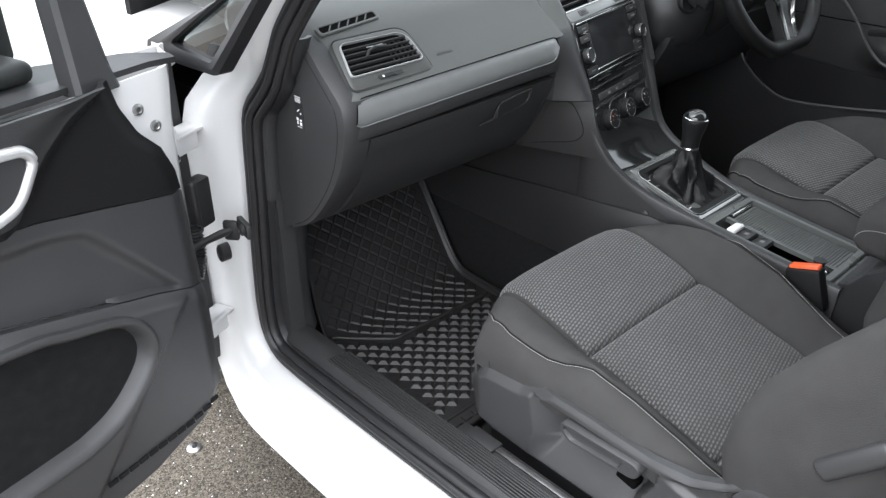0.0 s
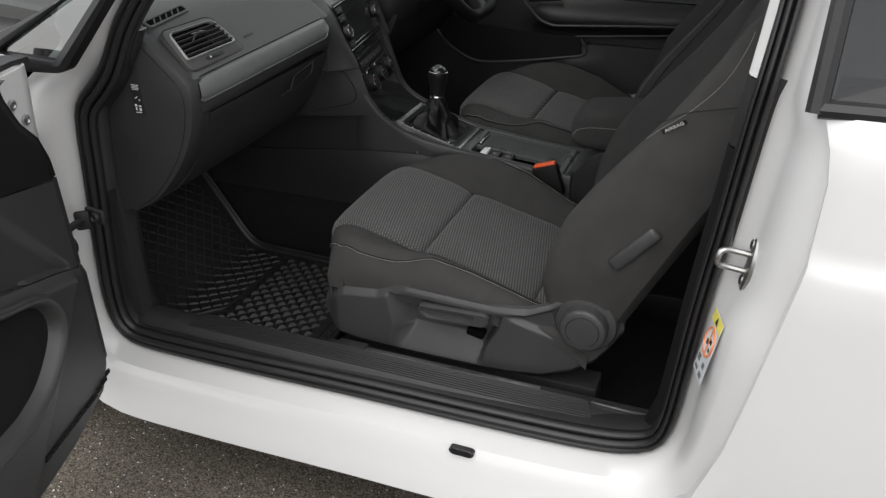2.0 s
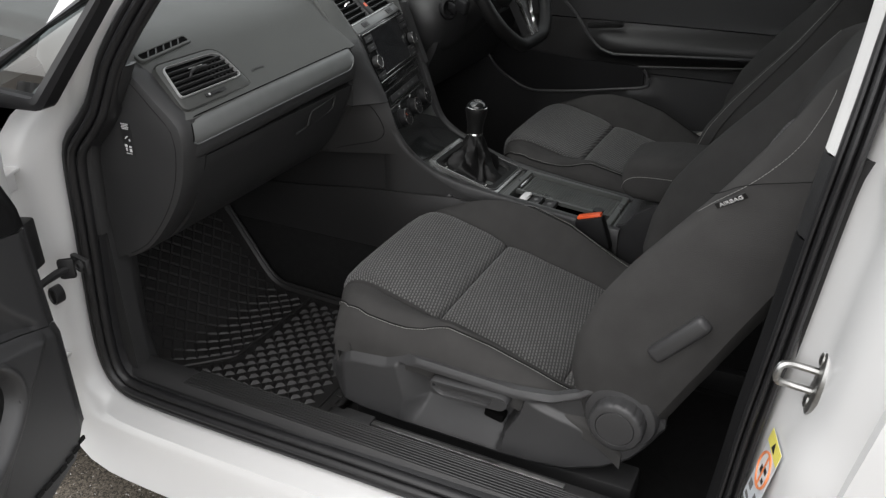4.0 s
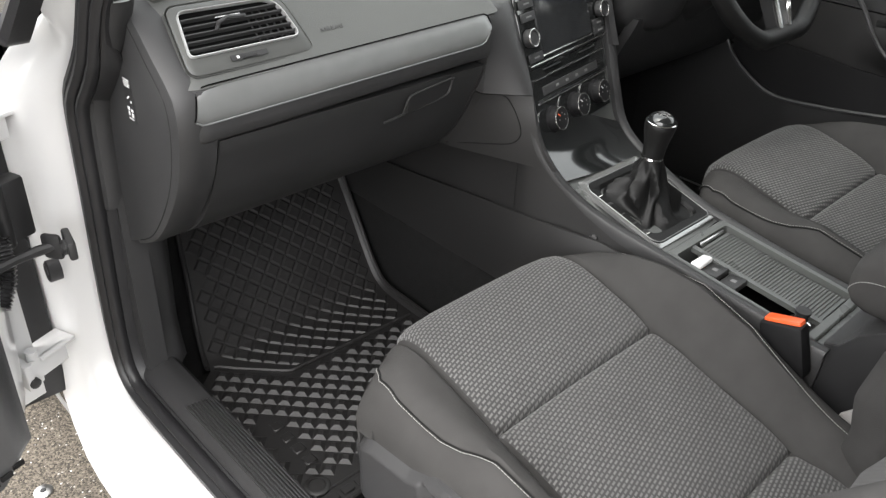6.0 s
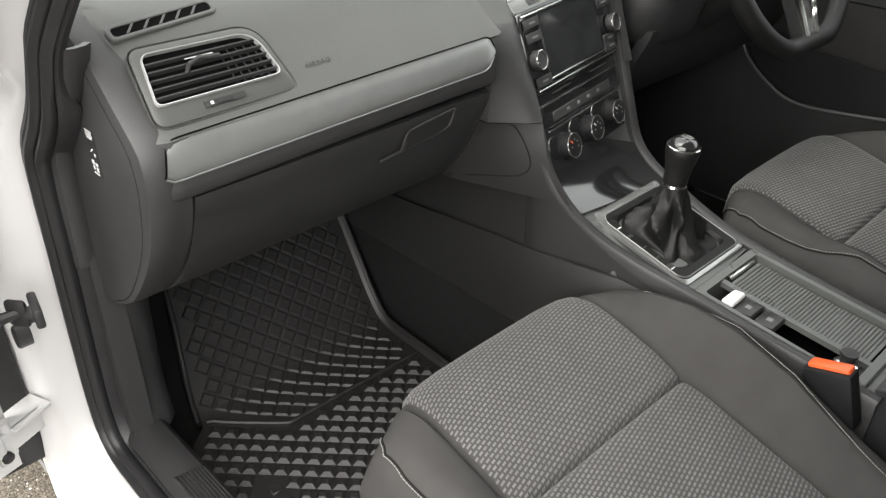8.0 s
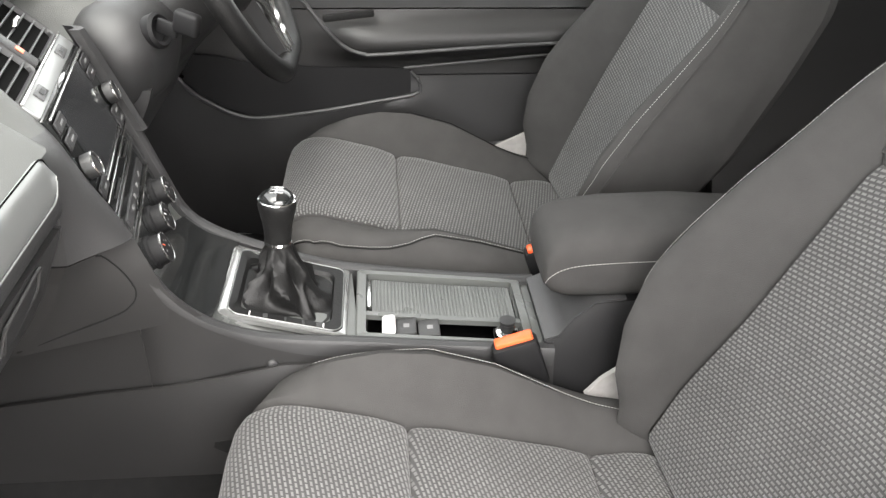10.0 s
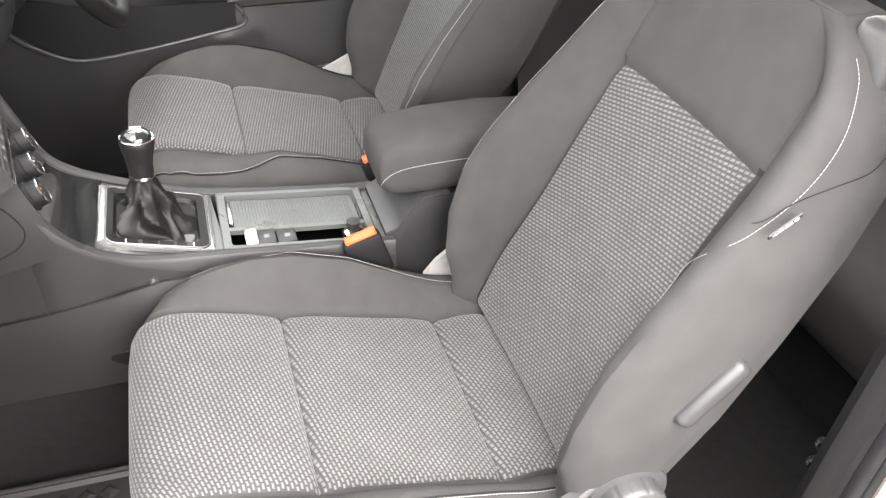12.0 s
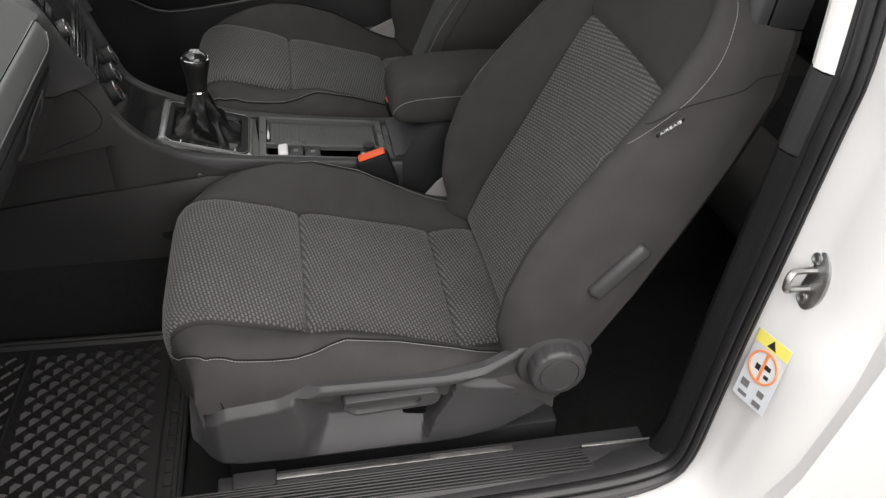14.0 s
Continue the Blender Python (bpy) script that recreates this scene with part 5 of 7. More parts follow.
for k in range(3):

    a, c = ((-0.0865, -0.129), (-0.0165, -0.1265), (0.0535, -0.124))[k]
    b = bmesh.new()
    lathe(b, sp(a, c, 0.004), SN, [(0.0, 0), (0.0205, 0), (0.0205, 0.005), (0.0182, 0.007), (0.0175, 0.018), (0.0165, 0.0205), (0.0, 0.0205)], 36)
    kn = part("dial", b, M_BLACKTRIM, heater)
    b = bmesh.new()
    tube(b, [sp(a + 0.0173 * math.cos(2 * math.pi * j / 36), c + 0.0173 * math.sin(2 * math.pi * j / 36), 0.0235) for j in range(36)], 0.0014, 6, True)
    part("chrome_ring", b, M_SATIN, kn, "chrome edge ring")
    b = bmesh.new()
    for j in range(5):
        bar(b, sp(a + 0.0085 * math.cos(0.9 * j - 0.4), c + 0.0085 * math.sin(0.9 * j - 0.4), 0.0247), SR, SU, 0.0024, 0.0022, 0.0004)
    part("dial_marks", b, M_GREYPRINT, kn)
    b = bar(bmesh.new(), sp(a - 0.007, c + 0.007, 0.0248), SR - SU, SR + SU, 0.0060, 0.0014, 0.0008)
    part("pointer", b, M_RED if k == 0 else M_PRINT, kn)
b = sbox(bmesh.new(), -0.008, -0.0985, 0.006, 0.21, 0.002, 0.003, 0)
part("chrome_line", b, M_SATIN, heater)
# centre vents lean further back than the radio
TIP2 = radians(46)
SU2 = Vector((-math.sin(YAW) * math.sin(TIP2), math.cos(YAW) * math.sin(TIP2), math.cos(TIP2)))
SN2 = SR.cross(SU2)


def sq(a, c, d=0.0):
    return sp(0, 0.066, 0.001) + SR * a + SU2 * c + SN2 * d


def sbox2(a, c, d, w, h, t, bevel=0.001):
    bm = bmesh.new()
    r = bmesh.ops.create_cube(bm, size=1.0)
    m = Matrix((SR, SU2, SN2)).transposed().to_4x4()
    m.translation = sq(a, c, d)
    bmesh.ops.transform(bm, matrix=m @ Matrix.Diagonal((w, h, t, 1)), verts=r["verts"])
    bmesh.ops.bevel(bm, geom=list({e for v in r["verts"] for e in v.link_edges}), offset=bevel, segments=2, affect="EDGES", profile=0.5)
    return bm


part("vent_block", sbox2(0.0, 0.062, -0.022, 0.245, 0.115, 0.03, 0.006), M_DARK, stack)
for sg in (-1, 1):
    cv = thing("centre_vent", sq(sg * 0.065, 0.055), "centre air vent with a bright lower trim", "air vent", "air vents")

    def cp(a, c, d=0.0, sg=sg):
        return sq(sg * 0.0665 + a, 0.060 + c, d - 0.004)

    ringmesh(cp, [(rrect(0.056, 0.040, 0.010), -0.01), (rrect(0.056, 0.040, 0.010), 0.003), (rrect(0.054, 0.038, 0.009), 0.005), (rrect(0.052, 0.036, 0.008), 0.003), (rrect(0.051, 0.035, 0.008), -0.004)], M_PLASTIC, "surround", cv)
    # black sheet painting the shade behind the slats
    b = bmesh.new()
    b.faces.new([b.verts.new(cp(a, c, -0.0015)) for a, c in rrect(0.053, 0.037, 0.008)])
    part("duct_shade", b, M_VOID, cv)
    for k in range(5):
        b = bmesh.new()
        skin(b, [[cp(a, -0.025 + 0.0125 * k + dc, d) for dc, d in ((-0.002, -0.002), (-0.0007, 0.004), (0.0007, 0.004), (0.001, -0.002))] for a in (-0.051, 0.051)], True, True)
        part("slat", b, M_BASE, cv)
    b = bmesh.new()
    tube(b, [cp(-0.012, 0, 0.005), cp(-0.008, 0.003, 0.009), cp(0.008, 0.003, 0.009)], 0.003, 6)
    part("thumb_slider", b, M_SATIN, cv)
b = sbox2(0.0, 0.060, 0.0, 0.020, 0.074, 0.006, 0.002)
haz = part("hazard_panel", b, M_DARK, stack)
b = bar(bmesh.new(), sq(0.0, 0.045, 0.0035), SR, SU2, 0.010, 0.009)
part("hazard_mark", b, M_RED, haz, "red hazard warning mark")
part("trim_bar", sbox2(0.0, 0.009, -0.001, 0.244, 0.020, 0.008, 0.002), M_SILVER, stack, "satin silver trim bar under the vents")
part("trim_edge", sbox2(0.0, 0.0195, 0.001, 0.244, 0.003, 0.008, 0.001), M_SATIN, stack)
for sg in (-1, 1):
    b = sbox2(sg * 0.070, 0.009, 0.003, 0.030, 0.012, 0.004, 0.001)
    vs_ = part("vent_switch", b, M_BASE, stack)
    b = bar(bmesh.new(), sq(sg * 0.070, 0.009, 0.0055), SR, SU2, 0.012, 0.005)
    part("mark", b, M_DARK, vs_)

# ---- centre console ----
console = thing("centre_console", (-0.02, -0.15, 0.18), "dark centre console with gear gaiter, tray and electric parking brake", "centre console")
LRAIL = [(-0.160, 0.206, 0.790), (-0.170, 0.165, 0.725), (-0.176, 0.136, 0.676), (-0.173, 0.113, 0.617), (-0.163, 0.082, 0.573), (-0.146, 0.045, 0.540), (-0.131, 0.0, 0.518), (-0.119, -0.05, 0.504), (-0.111, -0.10, 0.494), (-0.104, -0.20, 0.479), (-0.100, -0.30, 0.468), (-0.099, -0.345, 0.464)]
RRAIL = [(0.094, 0.222, 0.800), (0.090, 0.186, 0.700), (0.089, 0.165, 0.640), (0.092, 0.143, 0.580), (0.088, 0.108, 0.552), (0.084, 0.058, 0.531), (0.081, 0.0, 0.510), (0.079, -0.05, 0.496), (0.077, -0.10, 0.488), (0.076, -0.20, 0.475), (0.074, -0.30, 0.466), (0.074, -0.345, 0.464)]
LR_, RR_ = curve(LRAIL, 60), curve(RRAIL, 60)


def on_rail(rail, y, k):
    return lerp(y, sorted((p.y, p[k]) for p in rail))


def ctop(y):
    return 0.5 * (on_rail(LR_, y, 2) + on_rail(RR_, y, 2))


def cleft(y):
    return on_rail(LR_, y, 0)


def cright(y):
    return on_rail(RR_, y, 0)


# deck between the rails, open at the tray
for y0, y1 in ((-0.100, 1.0), (-1.0, -0.311)):
    b = bmesh.new()
    rows = []
    for l, r in zip(LR_, RR_):
        if y0 <= l.y <= y1:
            d = Vector((0, 0.012 * smooth01(l.z, 0.54, 0.62), -0.010))
            rows.append([l.lerp(r, f) + d for f in (0.02, 0.3, 0.7, 0.98)])
    slab(b, rows, (0, 0.004, -0.004))
    part("deck", b, M_DECK, console)
for rail, sg, nm in ((LR_, 1, "passenger_side_rail"), (RR_, -1, "driver_side_rail")):
    b = bmesh.new()
    rows = []
    for i, p in enumerate(rail):
        t = (rail[min(i + 1, 59)] - rail[max(i - 1, 0)]).normalized()
        n = Vector((1, 0, 0)).cross(t)
        if n.z < 0:
            n = -n
        if n.y > 0:
            n = -n if n.z < 0.2 else n
        x = Vector((sg, 0, 0))
        rows.append([p - x * 0.006 - n * 0.03, p - x * 0.006 - n * 0.006, p - x * 0.003 - n * 0.001, p + x * 0.003, p + x * 0.009 - n * 0.0005, p + x * 0.013 - n * 0.004, p + x * 0.014 - n * 0.03])
    skin(b, rows, True, True)
    part(nm, b, M_PLASTIC, console, "smooth raised console rail")
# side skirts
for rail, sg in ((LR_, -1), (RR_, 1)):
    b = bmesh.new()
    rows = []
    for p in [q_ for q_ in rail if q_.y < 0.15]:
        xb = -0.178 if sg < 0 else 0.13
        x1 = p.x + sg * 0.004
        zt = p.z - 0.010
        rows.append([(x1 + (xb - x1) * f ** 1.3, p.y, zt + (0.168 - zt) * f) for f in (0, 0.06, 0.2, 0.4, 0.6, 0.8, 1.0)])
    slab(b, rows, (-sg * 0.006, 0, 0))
    # passenger side takes the darker copy, which paints the footwell's shade
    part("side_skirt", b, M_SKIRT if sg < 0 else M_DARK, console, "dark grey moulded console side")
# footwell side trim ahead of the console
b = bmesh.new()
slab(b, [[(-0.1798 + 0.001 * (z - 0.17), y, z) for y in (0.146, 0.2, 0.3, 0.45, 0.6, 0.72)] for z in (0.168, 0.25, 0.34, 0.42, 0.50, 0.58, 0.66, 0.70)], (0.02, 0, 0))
part("footwell_side", b, M_SKIRT, console, "footwell side trim, darkened for the low light there")
b = bmesh.new()
slab(b, [[(-0.1835, y, z - 0.10 * (y - 0.1)) for y in (0.0, 0.1, 0.2, 0.3, 0.45, 0.6)] for z in (0.17, 0.25, 0.33, 0.40)], (0.006, 0, 0))
part("carpet_side", b, M_CARPET, console, "black carpet on the tunnel side")
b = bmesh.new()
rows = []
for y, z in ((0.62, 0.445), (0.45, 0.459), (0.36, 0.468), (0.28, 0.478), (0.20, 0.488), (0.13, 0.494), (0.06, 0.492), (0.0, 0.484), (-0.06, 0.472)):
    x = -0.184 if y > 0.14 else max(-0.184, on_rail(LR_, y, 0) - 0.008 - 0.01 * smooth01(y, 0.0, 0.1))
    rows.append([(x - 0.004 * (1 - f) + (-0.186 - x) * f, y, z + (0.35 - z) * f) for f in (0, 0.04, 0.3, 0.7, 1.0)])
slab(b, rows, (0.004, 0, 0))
part("lower_side_panel", b, M_SKIRT, console, "dark grey lower side panel, darkened for shade")
b = bmesh.new()
lathe(b, (-0.1345, 0.016, 0.486), (-1, 0, 0.15), [(0, -0.006), (0.006, -0.006), (0.006, 0.002), (0.004, 0.0035), (0, 0.003)], 16)
part("screw_cap", b, M_DARK, console)
b = bmesh.new()
lathe(b, (-0.1395, 0.0130, 0.484), (-0.945, -0.318, 0.078), [(0.0, 0), (0.0075, 0), (0.0075, 0.002), (0.0058, 0.0042), (0.0030, 0.0050), (0.0, 0.0044)], 20)
part("trim_screw", b, M_DARK, console, "round black trim screw")
# glossy slope below the heater
b = bmesh.new()
rows = []
for k in range(13):
    y = 0.139 - 0.064 * k / 12
    l, r = Vector((cleft(y), y, on_rail(LR_, y, 2))), Vector((cright(y), y, on_rail(RR_, y, 2)))
    rows.append([l.lerp(r, f) + Vector((0, 0.005 * smooth01(l.z, 0.56, 0.62), -0.005)) for f in (0.05, 0.2, 0.4, 0.6, 0.8, 0.95)])
slab(b, rows, (0, 0.004, -0.004))
part("gloss_panel", b, M_GLOSS, console, "glossy black panel")


def tp(a, y, d=0.0):
    """On the console's top: across from its middle, along, up."""
    mid = (cleft(y) + cright(y)) / 2
    return Vector((mid + a, y, ctop(y) - 0.008 + d))


for z0, z1, mat_, nm, A, B in ((0.0, 0.003, M_SILVER, "gaiter_frame", (0.080, 0.076, 0.008), (0.060, 0.058, 0.016)),):
    outl = [([(a, c) for a, c in rrect(*A)], -0.003), ([(a, c) for a, c in rrect(*A)], 0.003), ([(a, c) for a, c in rrect(A[0] - 0.003, A[1] - 0.003, A[2])], 0.005), ([(a, c) for a, c in rrect(B[0] + 0.003, B[1] + 0.003, B[2])], 0.005), ([(a, c) for a, c in rrect(*B)], 0.003), ([(a, c) for a, c in rrect(*B)], -0.006)]
    ringmesh(lambda a, c, d: tp(a, 0.0 + c, d), outl, M_FRAME, nm, console, "dark satin frame round the gaiter")
b = bmesh.new()
tube(b, [tp(a, c - 0.002, 0.0072) for a, c in rrect(0.0735, 0.0675, 0.013)], 0.0008, 6, True)
part("frame_line", b, M_SILVER, console, "thin silver line round the gaiter and its buttons")
ringmesh(lambda a, c, d: tp(a, 0.0 + c, d), [([(a, c - 0.003) for a, c in rrect(0.0740, 0.068, 0.014)], 0.004), ([(a, c - 0.003) for a, c in rrect(0.0740, 0.068, 0.014)], 0.0065), (rrect(0.060, 0.057, 0.014), 0.0075), (rrect(0.057, 0.054, 0.014), 0.002)], M_LEATHER, "gaiter_rim", console)
for k in range(4):
    b = bar(bmesh.new(), tp(-0.0665, 0.03 - 0.022 * k, 0.0068), (0, -1, 0), (1, 0, 0), 0.020, 0.009, 0.002)
    part("console_button", b, M_PLASTIC, console)
for k in range(5):
    b = bar(bmesh.new(), tp(-0.0665, 0.041 - 0.022 * k, 0.0082), (0, -1, 0), (1, 0, 0), 0.0016, 0.008, 0.0008)
    part("button_mark", b, M_PRINT, console)
# tray with roller cover, brake switch, socket
ringmesh(lambda a, c, d: tp(a, -0.205 + c, d), [(rrect(0.080, 0.118, 0.006), -0.003), (rrect(0.080, 0.118, 0.006), 0.003), (rrect(0.078, 0.116, 0.006), 0.005), (rrect(0.070, 0.105, 0.006), 0.005), (rrect(0.069, 0.104, 0.006), -0.045)], M_DECK, "tray_frame", console)
# tray floor coloured black to hold the shade at its bottom
b = bmesh.new()
slab(b, [[tp(a, y, -0.045) for y in (-0.095, -0.2, -0.315)] for a in (-0.075, 0.075)], (0, 0, -0.003))
part("tray_floor", b, M_VOID, console)
b = bmesh.new()
slab(b, [[tp(a, y, -0.002) for y in (-0.108, -0.2, -0.305)] for a in (-0.020, 0.064)], (0, 0, -0.003))
cover = part("roller_cover", b, M_DECK, console, "ribbed grey sliding cover")
b = bmesh.new()
for k in range(38):
    y = -0.113 - 0.005 * k
    bx(b, tp(0.022, y, -0.0012), (0.082, 0.0032, 0.002), 0.0006, (-7, 0, 0), 1)
part("cover_rib", b, M_DECK, cover, kind="stuff")
b = bmesh.new()
bx(b, tp(0.022, -0.104, 0.001), (0.066, 0.006, 0.008), 0.002)
part("cover_handle", b, M_SATIN, cover)
b = bmesh.new()
slab(b, [[tp(a, y, 0.002) for y in (-0.100, -0.2, -0.312)] for a in (-0.027, -0.018)], (0, 0, -0.008))
part("tray_bar", b, M_DECK, console)
for y, nm in ((-0.152, "brake_button"), (-0.183, "hold_button")):
    b = bmesh.new()
    bx(b, tp(-0.047, y, -0.002), (0.036, 0.029, 0.010), 0.002, (-6, 0, 0))
    but = part(nm, b, M_PLASTIC, console, "grey push button")
    b = bar(bmesh.new(), tp(-0.047, y - 0.002, 0.0035), (0, -1, 0), (1, 0, 0.0), 0.010, 0.008)
    part("mark", b, M_GREYPRINT, but)
# chrome lip: white colour stands in for its bright reflection
b = bmesh.new()
bx(b, tp(-0.047, -0.130, 0.002), (0.036, 0.018, 0.010), 0.004, (-8, 0, 0), 3)
part("switch_lip", b, M_PRINT, console, "chrome switch lip, its reflection painted white")
b = bmesh.new()
bx(b, tp(-0.047, -0.290, -0.010), (0.040, 0.036, 0.008), 0.002)
part("socket_plate", b, M_DARK, console)
b = bmesh.new()
lathe(b, tp(-0.045, -0.288, -0.006), (0, 0, 1), [(0.016, 0), (0.016, 0.006), (0.013, 0.008), (0.0, 0.008)], 24)
part("socket_ring", b, M_CHROME, console)
b = bmesh.new()
lathe(b, tp(-0.045, -0.288, 0.003), (0, 0, 1), [(0.009, 0), (0.009, 0.010), (0.011, 0.012), (0.011, 0.016), (0.0, 0.017)], 20)
part("socket_plug", b, M_DARK, console)
# rear of the console, and the armrest
b = bmesh.new()
rows = []
for y, l, r, z in ((-0.335, -0.099, 0.074, 0.464), (-0.352, -0.099, 0.076, 0.47), (-0.37, -0.096, 0.076, 0.495), (-0.40, -0.09, 0.076, 0.515), (-0.50, -0.088, 0.076, 0.52), (-0.62, -0.088, 0.076, 0.50), (-0.64, -0.085, 0.07, 0.40)):
    rows.append([(l - 0.02, y, 0.17), (l - 0.01, y, 0.36), (l, y, z - 0.02), (l + 0.012, y, z), (r - 0.012, y, z), (r, y, z - 0.02), (r + 0.01, y, 0.36), (r + 0.02, y, 0.17)])
skin(b, rows, False, True)
part("rear_body", b, M_BLACKTRIM, console)
b = bmesh.new()
slab(b, [[(l + 0.013 + (r - l - 0.026) * f, y, z + 0.0015) for f in (0, 0.06, 0.5, 0.94, 1)] for y, l, r, z in ((-0.334, -0.099, 0.074, 0.465), (-0.352, -0.099, 0.076, 0.471), (-0.362, -0.097, 0.076, 0.484), (-0.37, -0.096, 0.076, 0.496), (-0.40, -0.09, 0.076, 0.516), (-0.44, -0.088, 0.076, 0.519))], (0, 0, -0.004))
part("rear_slope", b, M_BASE, console, "grey satin slope rising to the armrest")
arm = thing("armrest", (-0.01, -0.47, 0.52), "dark grey cloth armrest with pale stitching", "armrest")
b = bmesh.new()
rows = []
for y, z0, z1, w in ((-0.330, 0.545, 0.572, 0.050), (-0.333, 0.532, 0.588, 0.060), (-0.342, 0.522, 0.600, 0.066), (-0.36, 0.516, 0.608, 0.069), (-0.42, 0.514, 0.616, 0.070), (-0.52, 0.516, 0.618, 0.070), (-0.60, 0.522, 0.612, 0.068), (-0.635, 0.535, 0.595, 0.06)):
    row = []
    for k in range(28):
        a = 2 * math.pi * k / 28
        cx_, sz = math.cos(a), math.sin(a)
        row.append((-0.008 + w * math.copysign(abs(cx_) ** 0.4, cx_), y, (z0 + z1) / 2 + (z1 - z0) / 2 * math.copysign(abs(sz) ** 0.55, sz)))
    rows.append(row)
skin(b, rows, True, True)
part("cushion", b, M_CLOTH, arm)
pts = curve([(-0.0795, -0.62, 0.578), (-0.0797, -0.50, 0.579), (-0.0795, -0.39, 0.576), (-0.077, -0.352, 0.568), (-0.0705, -0.336, 0.552), (-0.064, -0.333, 0.54)], 48)
part("stitching", stitches(bmesh.new(), pts), M_THREAD, arm, "pale thread")

# gear lever
gear = thing("gear_lever", (-0.02, 0.0, 0.50), "black leather gear lever with a chrome-topped knob", "gear lever")
GX, GT = Vector((-0.022, 0.0, 0)), Vector((0.02, -0.06, 1)).normalized()
GB = Vector((-0.024, 0.008, 0.590))
KS = 0.87
b = bmesh.new()
lathe(b, GB, GT, [(r * KS, h * KS) for r, h in [(0.0, 0), (0.0190, 0), (0.0196, 0.006), (0.0200, 0.018), (0.0218, 0.032), (0.0250, 0.046), (0.0270, 0.056), (0.0275, 0.061), (0.0270, 0.0655), (0.0258, 0.068), (0.0, 0.068)]], 36)
part("knob", b, M_LEATHER, gear, "black leather knob")
b = bmesh.new()
tube(b, [GB + GT.to_track_quat("Z", "Y") @ Vector((0.0257 * math.cos(2 * math.pi * k / 36), 0.0257 * math.sin(2 * math.pi * k / 36), 0.0680)) * KS for k in range(36)], 0.0014, 8, True)
part("chrome_ring", b, M_CHROME, gear)
b = bmesh.new()
lathe(b, GB, GT, [(r * KS, h * KS) for r, h in [(0.0250, 0.066), (0.0246, 0.0705), (0.0225, 0.0752), (0.0180, 0.0792), (0.0120, 0.0816), (0.006, 0.0827), (0.0, 0.0830)]], 32)
cap_ = part("cap", b, M_GLOSS, gear, "glossy black cap with a shift pattern")
b = bmesh.new()
for k, dx in enumerate((-0.0075, 0.0, 0.0075)):
    bar(b, GB + GT * 0.0830 * KS + Vector((dx, 0, -abs(dx) * 0.10)), (1, 0, 0), (0, 1, 0.06), 0.0018, 0.016, 0.001)
bar(b, GB + GT * 0.0832 * KS, (1, 0, 0), (0, 1, 0.06), 0.016, 0.0018, 0.001)
part("shift_pattern", b, M_SATIN, cap_)
b = bmesh.new()
lathe(b, GB, GT, [(r * KS, h * KS) for r, h in [(0.0, -0.004), (0.0188, -0.004), (0.0202, -0.001), (0.0190, 0.003), (0.0, 0.003)]], 32)
part("collar", b, M_CHROME, gear)
b = bmesh.new()
rows = []
for f in [k / 28 for k in range(29)]:
    row = []
    for k in range(72):
        a = 2 * math.pi * k / 72
        ca, sa = math.cos(a), math.sin(a)
        base = tp(0.060 * math.copysign(abs(ca) ** 0.5, ca), 0.0 + 0.056 * math.copysign(abs(sa) ** 0.5, sa), 0.001)
        topp = GB + Vector((0.0158 * ca, 0.0158 * sa, -0.003))
        e = max(0.0, 1.06 * f ** 0.72 - 0.06)
        p = base.lerp(topp, e)
        p.z = base.z + (topp.z - base.z) * (f ** 1.30 * 0.95 + 0.05 * f) - 0.007 * math.sin(math.pi * min(1, f * 2.5)) * (f < 0.4)
        w = math.sin(math.pi * f ** 0.7)
        fold = 0.0070 * w * (1 - 2.4 * abs(math.sin(2.5 * a + 2.2 * f + 0.4)) ** 0.8 + 0.8 * math.sin(7 * a - 6 * f + 1.3) + 0.5 * math.sin(3 * a + 9 * f))
        p += Vector((ca, sa, 0)) * fold
        row.append(p)
    rows.append(row)
skin(b, rows, True)
part("gaiter", b, M_LEATHER, gear, "crumpled black leather gaiter")

# seat belt buckles
for nm, at, lean_ in (("seat_belt_buckle", (-0.112, -0.285, 0.49), 1), ("seat_belt_buckle", (0.115, -0.365, 0.49), -1)):
    bk = thing("seat_belt_buckle", (at[0], at[1] - 0.03, at[2] - 0.13), "black seat belt buckle with a red release button", "seat belt buckle", "seat belt buckles")
    b = bmesh.new()
    bx(b, (at[0] - 0.004 * lean_, at[1] - 0.013, at[2] - 0.038), (0.026, 0.060, 0.075), 0.006, (-18, 0, 0))
    part("case", b, M_BLACKTRIM, bk)
    b = bmesh.new()
    bx(b, (at[0] - 0.002 * lean_, at[1] - 0.002, at[2] - 0.002), (0.018, 0.050, 0.010), 0.003, (-18, 0, 0))
    part("release_button", b, M_RED, bk, "red push button")
    b = bmesh.new()
    bx(b, (at[0], at[1] - 0.045, at[2] - 0.12), (0.012, 0.03, 0.12), 0.004, (-18, 0, 0))
    part("stalk", b, M_DARK, bk)
